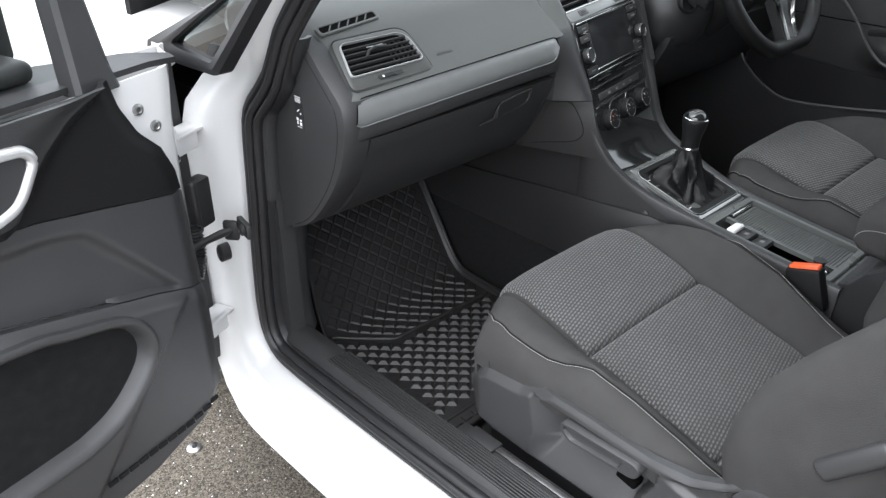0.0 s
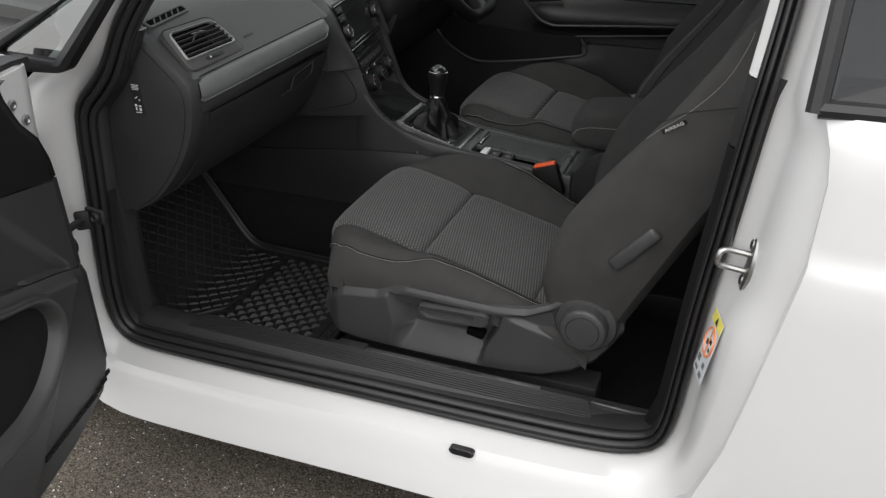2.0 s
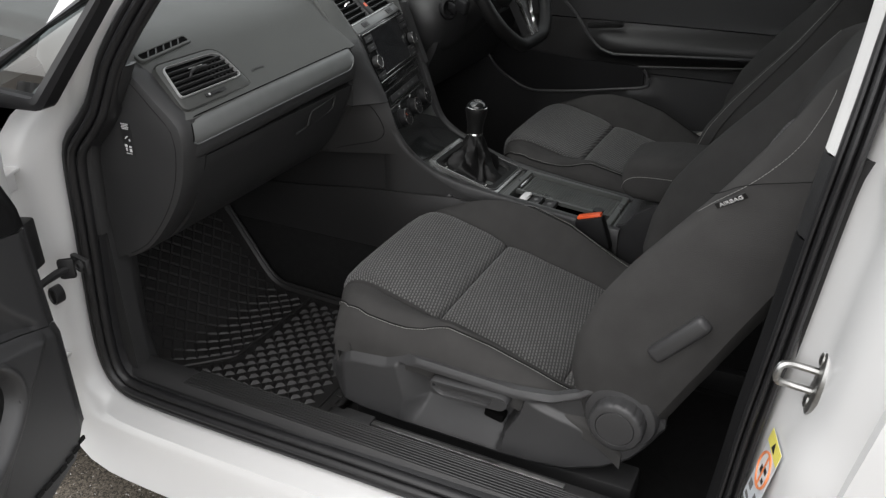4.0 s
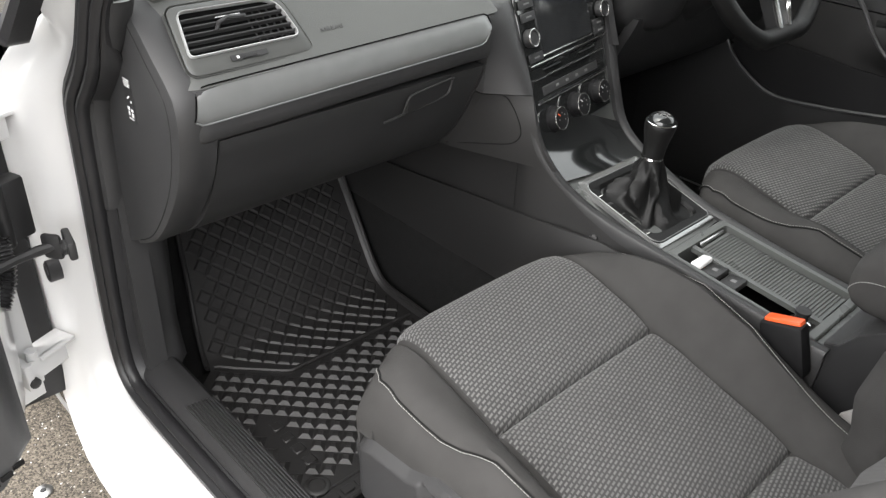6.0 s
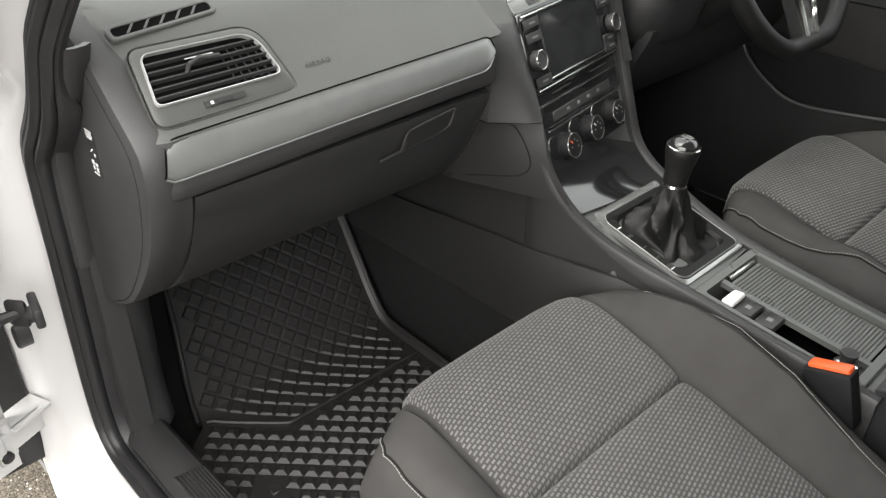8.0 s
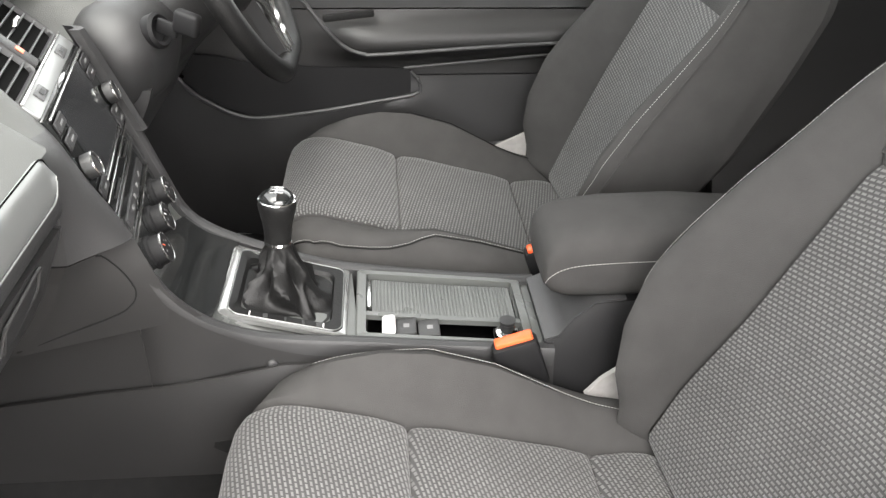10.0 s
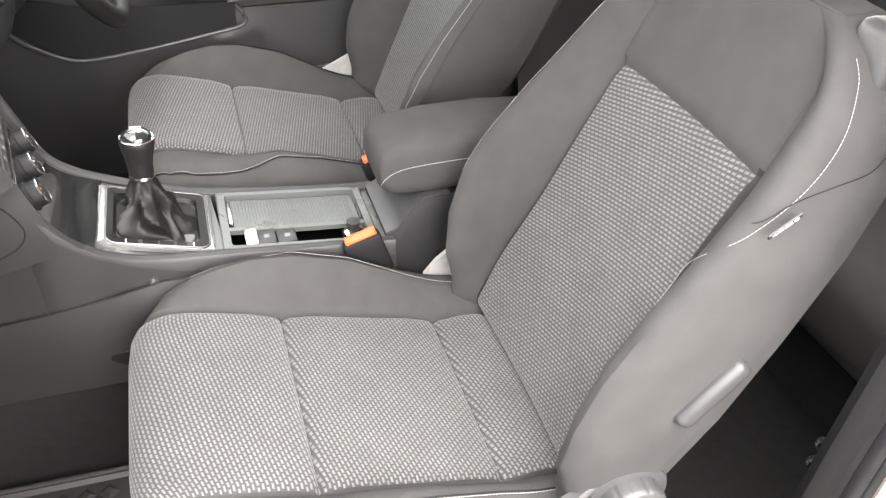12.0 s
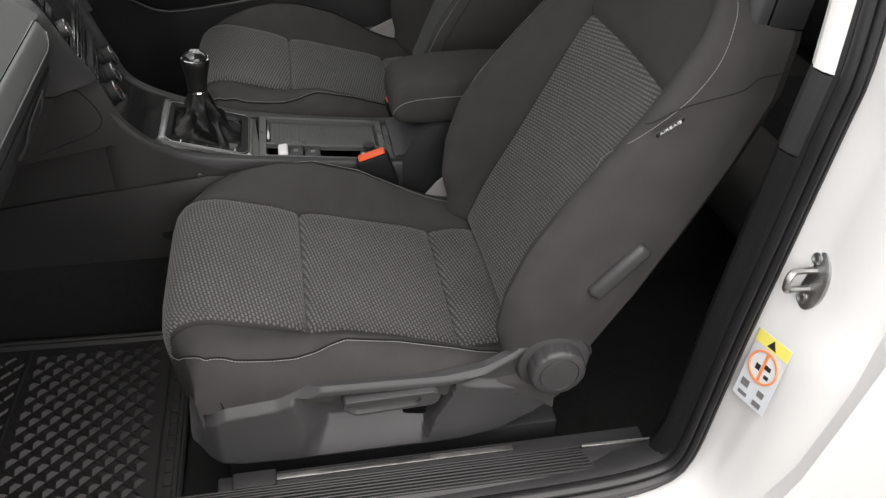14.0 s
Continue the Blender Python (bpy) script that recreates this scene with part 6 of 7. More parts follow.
for quad in ([(-0.110, -0.389, 0.392), (-0.110, -0.409, 0.417), (-0.110, -0.434, 0.437), (-0.110, -0.52, 0.46), (-0.110, -0.52, 0.34), (-0.110, -0.464, 0.349), (-0.110, -0.41, 0.375)], [(0.60, -0.36, 0.44), (0.60, -0.44, 0.478), (0.60, -0.52, 0.46), (0.60, -0.50, 0.40), (0.60, -0.42, 0.41)]):
    b = bmesh.new()
    skin(b, [[(x_, y, z) for _, y, z in quad] for x_ in (quad[0][0] - 0.004, quad[0][0] + 0.004)], True, True)
    tagged(part("belt_sleeve", b, M_WEB), "pale grey felt belt sleeve between seat cushion and backrest", "seat belt", "belts")

# ---- steering wheel and column ----
wheel = thing("steering_wheel", (0.33, 0.09, 0.87), "black leather steering wheel with chrome-edged spokes", "steering wheel")
WC, WN, WU = Vector((0.33, 0.088, 0.868)), Vector((0, -0.90, 0.43)).normalized(), Vector((0, 0.43, 0.90)).normalized()


def wp(a, c, d=0.0):
    return WC + Vector((a, 0, 0)) + WU * c + WN * d


b = bmesh.new()
pts = []
for k in range(64):
    a = 2 * math.pi * k / 64
    x, y = 0.182 * math.cos(a), 0.182 * math.sin(a)
    y = max(y, -0.170 - 0.004 * math.cos(a) ** 2)
    pts.append(wp(x, y, 0))
tube(b, pts, 0.0165, 12, True)
part("rim", b, M_LEATHER, wheel)
b = bmesh.new()
lathe(b, wp(0, 0, -0.03), WN, [(0.075, 0), (0.078, 0.02), (0.07, 0.04), (0.05, 0.052), (0, 0.056)], 32)
part("hub", b, M_DARK, wheel)
b = bmesh.new()
tube(b, [wp(0.0225 * math.cos(2 * math.pi * k / 32), 0.0225 * math.sin(2 * math.pi * k / 32), 0.026) for k in range(32)], 0.002, 6, True)
part("badge_ring", b, M_CHROME, wheel)
for pts_, nm in (([(-0.06, 0.01), (-0.17, 0.02), (-0.17, -0.02), (-0.06, -0.04)], "left_spoke"), ([(0.06, 0.01), (0.17, 0.02), (0.17, -0.02), (0.06, -0.04)], "right_spoke"), ([(-0.035, -0.05), (-0.022, -0.165), (0.022, -0.165), (0.035, -0.05)], "lower_spoke")):
    b = bmesh.new()
    skin(b, [[wp(a, c, d) for a, c in pts_] for d in (-0.012, 0.008)], True, True)
    part(nm, b, M_DARK, wheel)
for sg in (-1, 1):
    b = bmesh.new()
    tube(b, curve([wp(sg * 0.016, -0.158, 0.010), wp(sg * 0.024, -0.10, 0.012), wp(sg * 0.045, -0.07, 0.018), wp(sg * 0.08, -0.045, 0.014)], 14), 0.005, 8)
    part("chrome_trim", b, M_SATIN, wheel, "satin chrome spoke trim")
column = thing("steering_column", (0.33, 0.3, 0.75), "dark steering column shroud with ignition switch", "steering column")
b = bmesh.new()
tube(b, [tuple(WC - WN * 0.05), tuple(WC - WN * 0.16 + Vector((0, 0, -0.015))), tuple(WC - WN * 0.30 + Vector((0, 0, -0.03)))], [0.07, 0.095, 0.10], 16)
part("shroud", b, M_DARK, column)
b = bmesh.new()
bx(b, (0.205, 0.225, 0.765), (0.17, 0.13, 0.15), 0.06, (20, 0, -12), 6)
part("lower_cover", b, M_DARK, column)
b = bmesh.new()
lathe(b, (0.165, 0.165, 0.805), (-0.35, -0.9, 0.25), [(0.022, -0.01), (0.024, 0.004), (0.020, 0.008), (0.016, 0.006), (0.014, 0.0), (0.0, -0.002)], 28)
part("ignition_ring", b, M_BLACKTRIM, column)
b = bmesh.new()
bx(b, (0.160, 0.150, 0.810), (0.008, 0.030, 0.020), 0.003, (15, 0, -20))
bx(b, (0.152, 0.122, 0.818), (0.017, 0.036, 0.032), 0.006, (15, 0, -20), 3)
part("ignition_key", b, M_BLACKTRIM, column)
for sg in (-1, 1):
    b = bmesh.new()
    tube(b, [wp(sg * 0.04, 0.02, -0.06), wp(sg * 0.17, 0.04, -0.045)], [0.008, 0.011], 10)
    part("stalk", b, M_DARK, column)

# ---- rubber mat in the passenger footwell ----
mat_ = thing("rubber_mat", (-0.42, 0.25, 0.18), "black rubber footwell mat with a raised diamond tread", "car mat")
ML = [(0.06, 0.181), (0.20, 0.183), (0.36, 0.187), (0.425, 0.191), (0.455, 0.202), (0.485, 0.232), (0.53, 0.292), (0.586, 0.365), (0.63, 0.425)]
mline = curve([Vector((0, y, z)) for y, z in ML], 60)
MLEN = [0.0]
for a, c in zip(mline, mline[1:]):
    MLEN.append(MLEN[-1] + (c - a).length)


def mp(x, l, d=0.0):
    i = min(58, max(0, int(np.searchsorted(MLEN, l) - 1)))
    f = (l - MLEN[i]) / (MLEN[i + 1] - MLEN[i])
    p, t = mline[i].lerp(mline[i + 1], f), (mline[i + 1] - mline[i]).normalized()
    return Vector((x, p.y, p.z)) + Vector((0, -t.z, t.y)) * d


LT = MLEN[-1]


LF = 0.375


def mat_left(l):
    return lerp(l, [(0.0, -0.636), (0.345, -0.630), (0.36, -0.612), (LF, -0.592), (0.45, -0.578), (0.55, -0.555), (LT, -0.530)])


def mat_right(l):
    return -0.214 + 0.014 * smooth01(l, 0.38, LT)


def fold(x):
    """Where the raised rib between floor and footrest crosses the mat."""
    return lerp(x, [(-0.60, LF + 0.004), (-0.579, LF), (-0.487, 0.291), (-0.21, 0.284)])


b = bmesh.new()
slab(b, [[mp(mat_left(LT * k / 60) + (mat_right(LT * k / 60) - mat_left(LT * k / 60)) * j / 8, LT * k / 60) for j in range(9)] for k in range(61)], (0, 0, -0.006))
part("sheet", b, M_MAT, mat_)
for nm, side, lo in (("right_rim", 1, 0.0), ("left_rim", -1, LF)):
    ls = [lo + (LT - 0.004 - lo) * k / 40 for k in range(41)]
    foot = [mp(mat_right(l) if side > 0 else mat_left(l), l, 0.001) for l in ls]
    crest = [p + Vector((side * 0.008, 0, 0)) + (mp(-0.4, l, lerp(l, [(0.0, 0.010), (0.30, 0.012), (0.44, 0.010), (LT, 0.007)])) - mp(-0.4, l)) for p, l in zip(foot, ls)]
    b = bmesh.new()
    slab(b, [foot, [f.lerp(c, 0.5) + Vector((side * 0.003, 0, 0)) for f, c in zip(foot, crest)], crest], (side * 0.003, 0, 0))
    tube(b, crest, 0.0042, 8)
    part(nm, b, M_MAT, mat_, "raised rounded rim")
b = bmesh.new()
tube(b, [mp(-0.632 + 0.41 * k / 8, 0.004, 0.004) for k in range(9)], 0.005, 8)
tube(b, [mp(-0.628 + 0.40 * k / 8, 0.040, 0.001) for k in range(9)], 0.0022, 6)
part("rear_rim", b, M_MAT, mat_, "raised rear border")
b = bmesh.new()
for k in range(16):
    bx(b, mp(-0.618 + 0.0255 * k, 0.023, 0.001), (0.019, 0.014, 0.004), 0.001, (0, 0, 0), 1)
part("border_block", b, M_MAT, mat_, kind="stuff")
b = bmesh.new()
tube(b, [mp(-0.586 + 0.364 * k / 40, fold(-0.586 + 0.364 * k / 40), 0.002) for k in range(41)], 0.0045, 8)
part("fold_rib", b, M_MAT, mat_)
b = bmesh.new()
verts, faces = [], []


def stud_at(x, l, ex, el, h, crown):
    """One tread stud: a low diamond pyramid with a blunt crown."""
    k0 = len(verts)
    quad = [(-ex, 0), (0, -el), (ex, 0), (0, el)]
    verts.extend([mp(x + dx, min(LT, max(0, l + dl)), 0.0) for dx, dl in quad] + [mp(x + dx * crown, min(LT, max(0, l + dl * crown)), h) for dx, dl in quad])
    faces.extend([(k0 + a, k0 + (a + 1) % 4, k0 + 4 + (a + 1) % 4, k0 + 4 + a) for a in range(4)] + [(k0 + 4, k0 + 5, k0 + 6, k0 + 7)])


def bare(x, l, m):
    """Places of the mat without studs: its border, the fold, the fastener and the moulded marks."""
    if not mat_left(l) + m < x < mat_right(l) - m or l > LT - m or abs(l - fold(x)) < m:
        return True
    if l < 0.056 or x < -0.579 and l > LF - 0.02:
        return True
    return (x + 0.598) ** 2 + (l - 0.055) ** 2 < 0.028 ** 2 or (0.09 < l < 0.225 and -0.60 < x < -0.552)


for i in range(int(LT / 0.0165) + 1):
    for j in range(14):
        l, x = 0.006 + 0.0165 * i, -0.632 + 0.033 * j + 0.0165 * (i % 2)
        if l < fold(x) and not bare(x, l, 0.013):
            stud_at(x, l, 0.0154, 0.0154, 0.0050, 0.42)
for i in range(24):
    for j in range(12):
        l, x = 0.27 + 0.0175 * i, -0.60 + 0.035 * j + 0.0175 * (i % 2)
        if l > fold(x) and not bare(x, l, 0.014):
            stud_at(x, l, 0.0163, 0.0163, 0.0030, 0.72)
me = bpy.data.meshes.new("tread")
me.from_pydata([tuple(v) for v in verts], [], faces)
b.from_mesh(me)
bpy.data.meshes.remove(me)
part("tread", b, M_MAT, mat_, "raised diamond tread studs", smooth=False, kind="stuff")
b = bmesh.new()
lathe(b, mp(-0.598, 0.055), (0, 0, 1), [(0.020, 0), (0.020, 0.004), (0.017, 0.006), (0.013, 0.006), (0.012, 0.004), (0, 0.0045)], 32)
part("fastener", b, M_MAT, mat_, "round mat fastener")
b = bmesh.new()
for k in range(4):
    bx(b, mp(-0.577, 0.105 + 0.03 * k, 0.002), (0.020, 0.020, 0.004), 0.002, (0, 0, 0), 1)
part("moulded_mark", b, M_MAT, mat_, kind="stuff")

# ---- open passenger door ----
door = thing("passenger_door", (-0.95, 0.33, 0.30), "open white passenger door with a dark grey inner trim", "car door")
DD, DNV = Vector((-0.966, -0.258, 0)).normalized(), Vector((0.258, -0.966, 0)).normalized()
DP0 = Vector((-0.905, 0.293, 0))


def dr(u, z, n=0.0):
    return DP0 + DD * u + DNV * n + Vector((0, 0, z))


def door_front(z):
    return lerp(z, [(0.28, 0.06), (0.30, 0.05), (0.32, 0.034), (0.36, 0.006), (0.54, 0.005), (0.70, 0.012), (0.732, 0.016), (0.77, 0.032), (0.802, 0.063), (0.843, 0.084), (0.878, 0.092)])


def door_low(u):
    return lerp(u, [(0, 0.36), (0.03, 0.325), (0.127, 0.299), (0.233, 0.293), (0.6, 0.28), (1.2, 0.27)])


def line_one(u):
    return lerp(u, [(0, 0.700), (0.125, 0.727), (0.232, 0.749), (0.4, 0.765), (1.2, 0.78)])


def line_two(u):
    return lerp(u, [(0, 0.542), (0.086, 0.573), (0.159, 0.594), (0.238, 0.617), (0.308, 0.637), (0.6, 0.67), (1.2, 0.68)])




def in_pocket(u, z):
    """How far a point of the door lies inside the map pocket."""
    if u < 0.13:
        return 0.0
    hi = lerp(u, [(0.136, 0.518), (0.146, 0.550), (0.175, 0.572), (0.243, 0.594), (0.313, 0.612), (0.5, 0.63), (0.85, 0.64)])
    lo = lerp(u, [(0.136, 0.518), (0.150, 0.485), (0.196, 0.447), (0.245, 0.430), (0.304, 0.428), (0.85, 0.44)])
    return smooth01(min(hi - z, z - lo, (u - 0.134) * 1.2), -0.004, 0.007) * (1 - smooth01(u, 0.8, 0.85))


def door_relief(u, z):
    n = 0.006
    edge = u - door_front(z)
    n += 0.012 * smooth01(edge, 0.0, 0.03)
    l1, l2 = line_one(u), line_two(u)
    if z > l1:
        n += 0.020 * smooth01(u - lerp(z, [(0.70, 0.30), (0.757, 0.255), (0.811, 0.203), (0.841, 0.169), (0.862, 0.133), (0.885, 0.09)]), -0.006, 0.03)
    elif z > l2:
        d = z - (0.555 + (u - 0.038) * 1.16)
        n += -0.010 * smooth01(-d, 0.0, 0.02) * smooth01(l1 - 0.02 - z, 0, 0.02) + 0.03 * smooth01(u, 0.3, 0.5) * smooth01(z - l2, 0, 0.05)
    else:
        n += (0.006 + 0.014 * smooth01(u - (0.077 + (0.523 - z) * 0.95), -0.012, 0.02)) * smooth01(l2 - z, 0.0, 0.02)
        n -= 0.052 * in_pocket(u, z)
    return n


def door_panel(name, z0, z1, mat, lab="", nz=26, u1=1.12, u0=0.0, nu=90):
    b = bmesh.new()
    rows = []
    for k in range(nz + 1):
        row = []
        for j in range(nu + 1):
            f = j / nu
            uu = u0 + f ** 1.6 * u1
            za, zb = z0(uu), z1(uu)
            z = za + (zb - za) * k / nz
            u = max(uu, 0) + door_front(z) * (1 - smooth01(uu, 0, 0.3))
            row.append(dr(u, z, door_relief(u, z)))
        rows.append(row)
    slab(b, rows, tuple(DNV * -0.010))
    return part(name, b, mat, door, lab)


door_panel("upper_trim", lambda u: line_one(u) + 0.0015, lambda u: 0.880 + 0.01 * u, M_BLACKTRIM, "black upper door trim")
door_panel("middle_trim", lambda u: line_two(u) + 0.001, lambda u: line_one(u) - 0.001, M_BASE, "grey middle door trim")
door_panel("lower_trim", door_low, lambda u: line_two(u) - 0.001, M_BASE, "grey lower door trim with a map pocket", nz=90, nu=200)
b = bmesh.new()
rows = []
for j in range(40):
    u = 0.142 + 0.66 * j / 39
    hi = lerp(u, [(0.136, 0.515), (0.146, 0.542), (0.175, 0.565), (0.243, 0.588), (0.313, 0.606), (0.85, 0.63)])
    lo = lerp(u, [(0.136, 0.512), (0.150, 0.492), (0.196, 0.454), (0.245, 0.437), (0.304, 0.435), (0.85, 0.447)])
    rows.append([dr(u, lo - 0.010 + (hi - lo + 0.020) * k / 10, 0.019) for k in range(11)])
slab(b, rows, tuple(DNV * -0.004))
part("pocket_lining", b, M_CARPET, door, "black carpet lining in the map pocket")
b = bmesh.new()
rows = []
for k in range(25):
    z = 0.312 + 0.552 * k / 24
    f = lerp(z, [(0.30, 0.04), (0.34, 0.004), (0.5, -0.008), (0.70, -0.010), (0.774, -0.012), (0.84, -0.021), (0.872, -0.022)])
    rows.append([dr(f + du * 0.72, z, n) for du, n in ((-0.097, -0.128), (-0.090, -0.108), (-0.083, -0.106), (-0.064, -0.080), (-0.060, -0.070), (-0.030, -0.046), (-0.006, -0.026), (0.004, -0.020), (0.03, -0.018))]
                + [dr(0.12, z, -0.014), dr(1.15, z, -0.014)])
slab(b, rows, tuple(DNV * -0.004))
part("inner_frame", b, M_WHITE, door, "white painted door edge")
b = bmesh.new()
rows = []
for z in (0.28, 0.4, 0.55, 0.7, 0.80, 0.862):
    rows.append([dr(u, z, -0.14 + 0.02 * smooth01(z, 0.7, 0.87)) for u in (-0.10, -0.03, 0.2, 0.6, 1.18)])
slab(b, rows, tuple(DNV * 0.004))
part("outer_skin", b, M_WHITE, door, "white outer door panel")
b = bmesh.new()
rows = []
for u0, u1, z, n in ((0.062, 0.126, 0.862, -0.006), (0.065, 0.122, 0.885, -0.014), (0.072, 0.116, 0.98, -0.030), (0.070, 0.110, 1.12, -0.05), (0.055, 0.095, 1.31, -0.08)):
    rows.append([dr(u0, z, n - 0.006), dr(u0 + 0.006, z, n), dr(u1 - 0.006, z, n), dr(u1, z, n - 0.006), dr(u1, z, n - 0.035), dr(u0, z, n - 0.035)])
skin(b, rows, True, True)
part("window_post", b, M_DARK, door, "black door window post")
b = bmesh.new()
tube(b, [dr(0.06, 1.30, -0.08), dr(0.5, 1.37, -0.11), dr(1.12, 1.33, -0.10)], 0.02, 8)
part("window_frame", b, M_DARK, door, "black door window frame")
b = bmesh.new()
slab(b, [[dr(u, 0.874 + 0.004 * f - 0.10 * max(0, -u), -0.028 - f * lerp(u, [(-0.044, 0.012), (0.0, 0.05), (0.1, 0.10), (1.14, 0.105)])) for u in (-0.044, -0.02, 0.0, 0.05, 0.1, 0.5, 1.14)] for f in (0, 0.06, 0.5, 0.94, 1)], (0, 0, -0.008))
part("waist_rail", b, M_DARK, door)
pane("window", [dr(0.10, 0.88, -0.05), dr(1.12, 0.88, -0.05), dr(1.10, 1.33, -0.10), dr(0.08, 1.30, -0.08)], M_GLASS, door)
# lighter grab panel behind a curved edge
b = bmesh.new()
rows = []
for k in range(19):
    row = []
    for j in range(31):
        z = 0.0
        f = (j / 30) ** 1.5
        zz = 0.768 + (0.884 - 0.768) * k / 18
        u = lerp(zz, [(0.764, 0.262), (0.80, 0.245), (0.833, 0.215), (0.861, 0.180), (0.875, 0.150), (0.884, 0.120)]) + f * 0.8
        zl = max(zz, line_one(u) + 0.003)
        row.append(dr(u, zl, door_relief(u, zl) + 0.003 + 0.010 * smooth01(f, 0.0, 0.08)))
    rows.append(row)
slab(b, rows, tuple(DNV * -0.006))
part("grab_panel", b, M_PLASTIC, door, "grey door panel round the handle")
for k, (u, z) in enumerate(((0.045, 0.80), (0.022, 0.77))):
    b = bmesh.new()
    lathe(b, dr(u - 0.004, z + 0.022, -0.016), DNV, [(0.008, 0), (0.008, 0.003), (0.005, 0.004), (0.004, 0.002), (0, 0.002)], 16)
    part("bolt", b, M_STEEL, door)
b = bmesh.new()
tube(b, curve([dr(0.32, 0.780, 0.052), dr(0.280, 0.789, 0.052), dr(0.262, 0.800, 0.052), dr(0.246, 0.822, 0.052), dr(0.2375, 0.838, 0.052), dr(0.243, 0.849, 0.052), dr(0.262, 0.854, 0.052), dr(0.33, 0.856, 0.052), dr(0.42, 0.85, 0.052)], 50), 0.0068, 10)
part("handle_bezel", b, M_BEZEL, door, "satin door handle surround with the sky's sheen in its colour")
b = bmesh.new()
slab(b, [[dr(u0 + f * (0.42 - u0), z, 0.0515) for f in (0, 0.2, 0.6, 1)] for z, u0 in ((0.783, 0.295), (0.800, 0.266), (0.825, 0.248), (0.846, 0.246), (0.852, 0.262))], tuple(DNV * 0.002))
part("handle_dish", b, M_PLASTIC, door, "dark door handle dish")
b = bmesh.new()
RIM = curve([dr(0.80, 0.655), dr(0.55, 0.640), dr(0.313, 0.614), dr(0.243, 0.596), dr(0.175, 0.575), dr(0.145, 0.552), dr(0.134, 0.518), dr(0.148, 0.483), dr(0.194, 0.444), dr(0.244, 0.427), dr(0.304, 0.424), dr(0.55, 0.43), dr(0.80, 0.44)], 110)
rows = []
for i_, p in enumerate(RIM):
    t_ = (RIM[min(i_ + 1, 109)] - RIM[max(i_ - 1, 0)]).normalized()
    o_ = t_.cross(DNV)
    if o_.dot(p - dr(0.30, 0.51)) < 0:
        o_ = -o_
    rows.append([p + o_ * a_ + DNV * (n_ + 0.002) for a_, n_ in ((-0.016, -0.003), (-0.005, 0.032), (0.0, 0.0385), (0.004, 0.0405), (0.008, 0.0405), (0.011, 0.0385), (0.012, 0.030))])
skin(b, rows)
part("pocket_rim", b, M_BASE, door, "raised grey rim round the door pocket")
b = bmesh.new()
for k in range(12):
    bx(b, dr(0.036 + 0.018 * k, 0.345 - 0.003 * min(k, 3), 0.0265 - 0.003 * (k == 0)), (0.015, 0.003, 0.007), 0, (0, 0, 15), 1)
part("edge_slot", b, M_CARPET, door, kind="stuff")
mirror = thing("door_mirror", dr(0.16, 0.88, -0.12), "black-footed door mirror with a white cap", "door mirror")
b = bmesh.new()
bx(b, dr(0.205, 0.945, -0.20), (0.20, 0.10, 0.13), 0.035, (0, 0, 15), 4)
part("cap", b, M_WHITE, mirror, "white painted cap")
b = bmesh.new()
bx(b, dr(0.205, 0.945, -0.148), (0.185, 0.02, 0.115), 0.008, (0, 0, 15), 2)
part("rim", b, M_DARK, mirror)
b = bmesh.new()
bx(b, dr(0.175, 0.890, -0.125), (0.085, 0.11, 0.028), 0.012, (0, 0, 15), 3)
part("foot", b, M_DARK, mirror)
# hinges, check strap, cable boot
for z in (0.70, 0.345):
    b = bmesh.new()
    bx(b, (-0.838, 0.432, z), (0.075, 0.006, 0.034), 0.002, (0, 0, 22))
    bx(b, (-0.822, 0.452, z + 0.014), (0.060, 0.040, 0.006), 0.002, (0, 0, 22))
    bx(b, (-0.868, 0.424, z), (0.012, 0.03, 0.044), 0.003, (0, 0, 12))
    hg = part("hinge", b, M_WHITE, door, "white painted steel hinge")
    b = bmesh.new()
    cyl(b, (-0.852, 0.432, z - 0.024), (-0.852, 0.432, z + 0.030), 0.008, seg=16)
    part("pin", b, M_WHITE, hg)
    b = bmesh.new()
    lathe(b, (-0.862, 0.414, z - 0.010), (0.2, -1, 0), [(0.008, 0), (0.008, 0.006), (0.005, 0.008), (0, 0.008)], 14)
    part("cap", b, M_DARK, hg, "black bolt cap")
check = thing("door_check_strap", (-0.80, 0.37, 0.55), "black door check strap bolted to the pillar", "door check")
b = bmesh.new()
bx(b, (-0.788, 0.358, 0.562), (0.010, 0.046, 0.026), 0.003, (0, 0, -10))
part("bracket", b, M_DARK, check)
b = bmesh.new()
lathe(b, (-0.794, 0.352, 0.563), (-1, 0, 0.1), [(0.010, 0), (0.010, 0.004), (0.006, 0.007), (0.004, 0.005), (0, 0.005)], 14)
part("bolt", b, M_DARK, check)
b = bmesh.new()
bx(b, (-0.804, 0.374, 0.557), (0.007, 0.026, 0.036), 0.005, (0, 0, 40))
part("flange", b, M_DARK, check)
b = bmesh.new()
tube(b, [(-0.80, 0.374, 0.557), (-0.822, 0.376, 0.556), (-0.850, 0.370, 0.557), (-0.876, 0.364, 0.556), (-0.905, 0.355, 0.552)], [0.006, 0.007, 0.006, 0.007, 0.007], 8)
part("strap", b, M_DARK, check)
gro = thing("pillar_grommet", (-0.808, 0.428, 0.49), "oval black rubber grommet in the white pillar", "grommet")
b = bmesh.new()
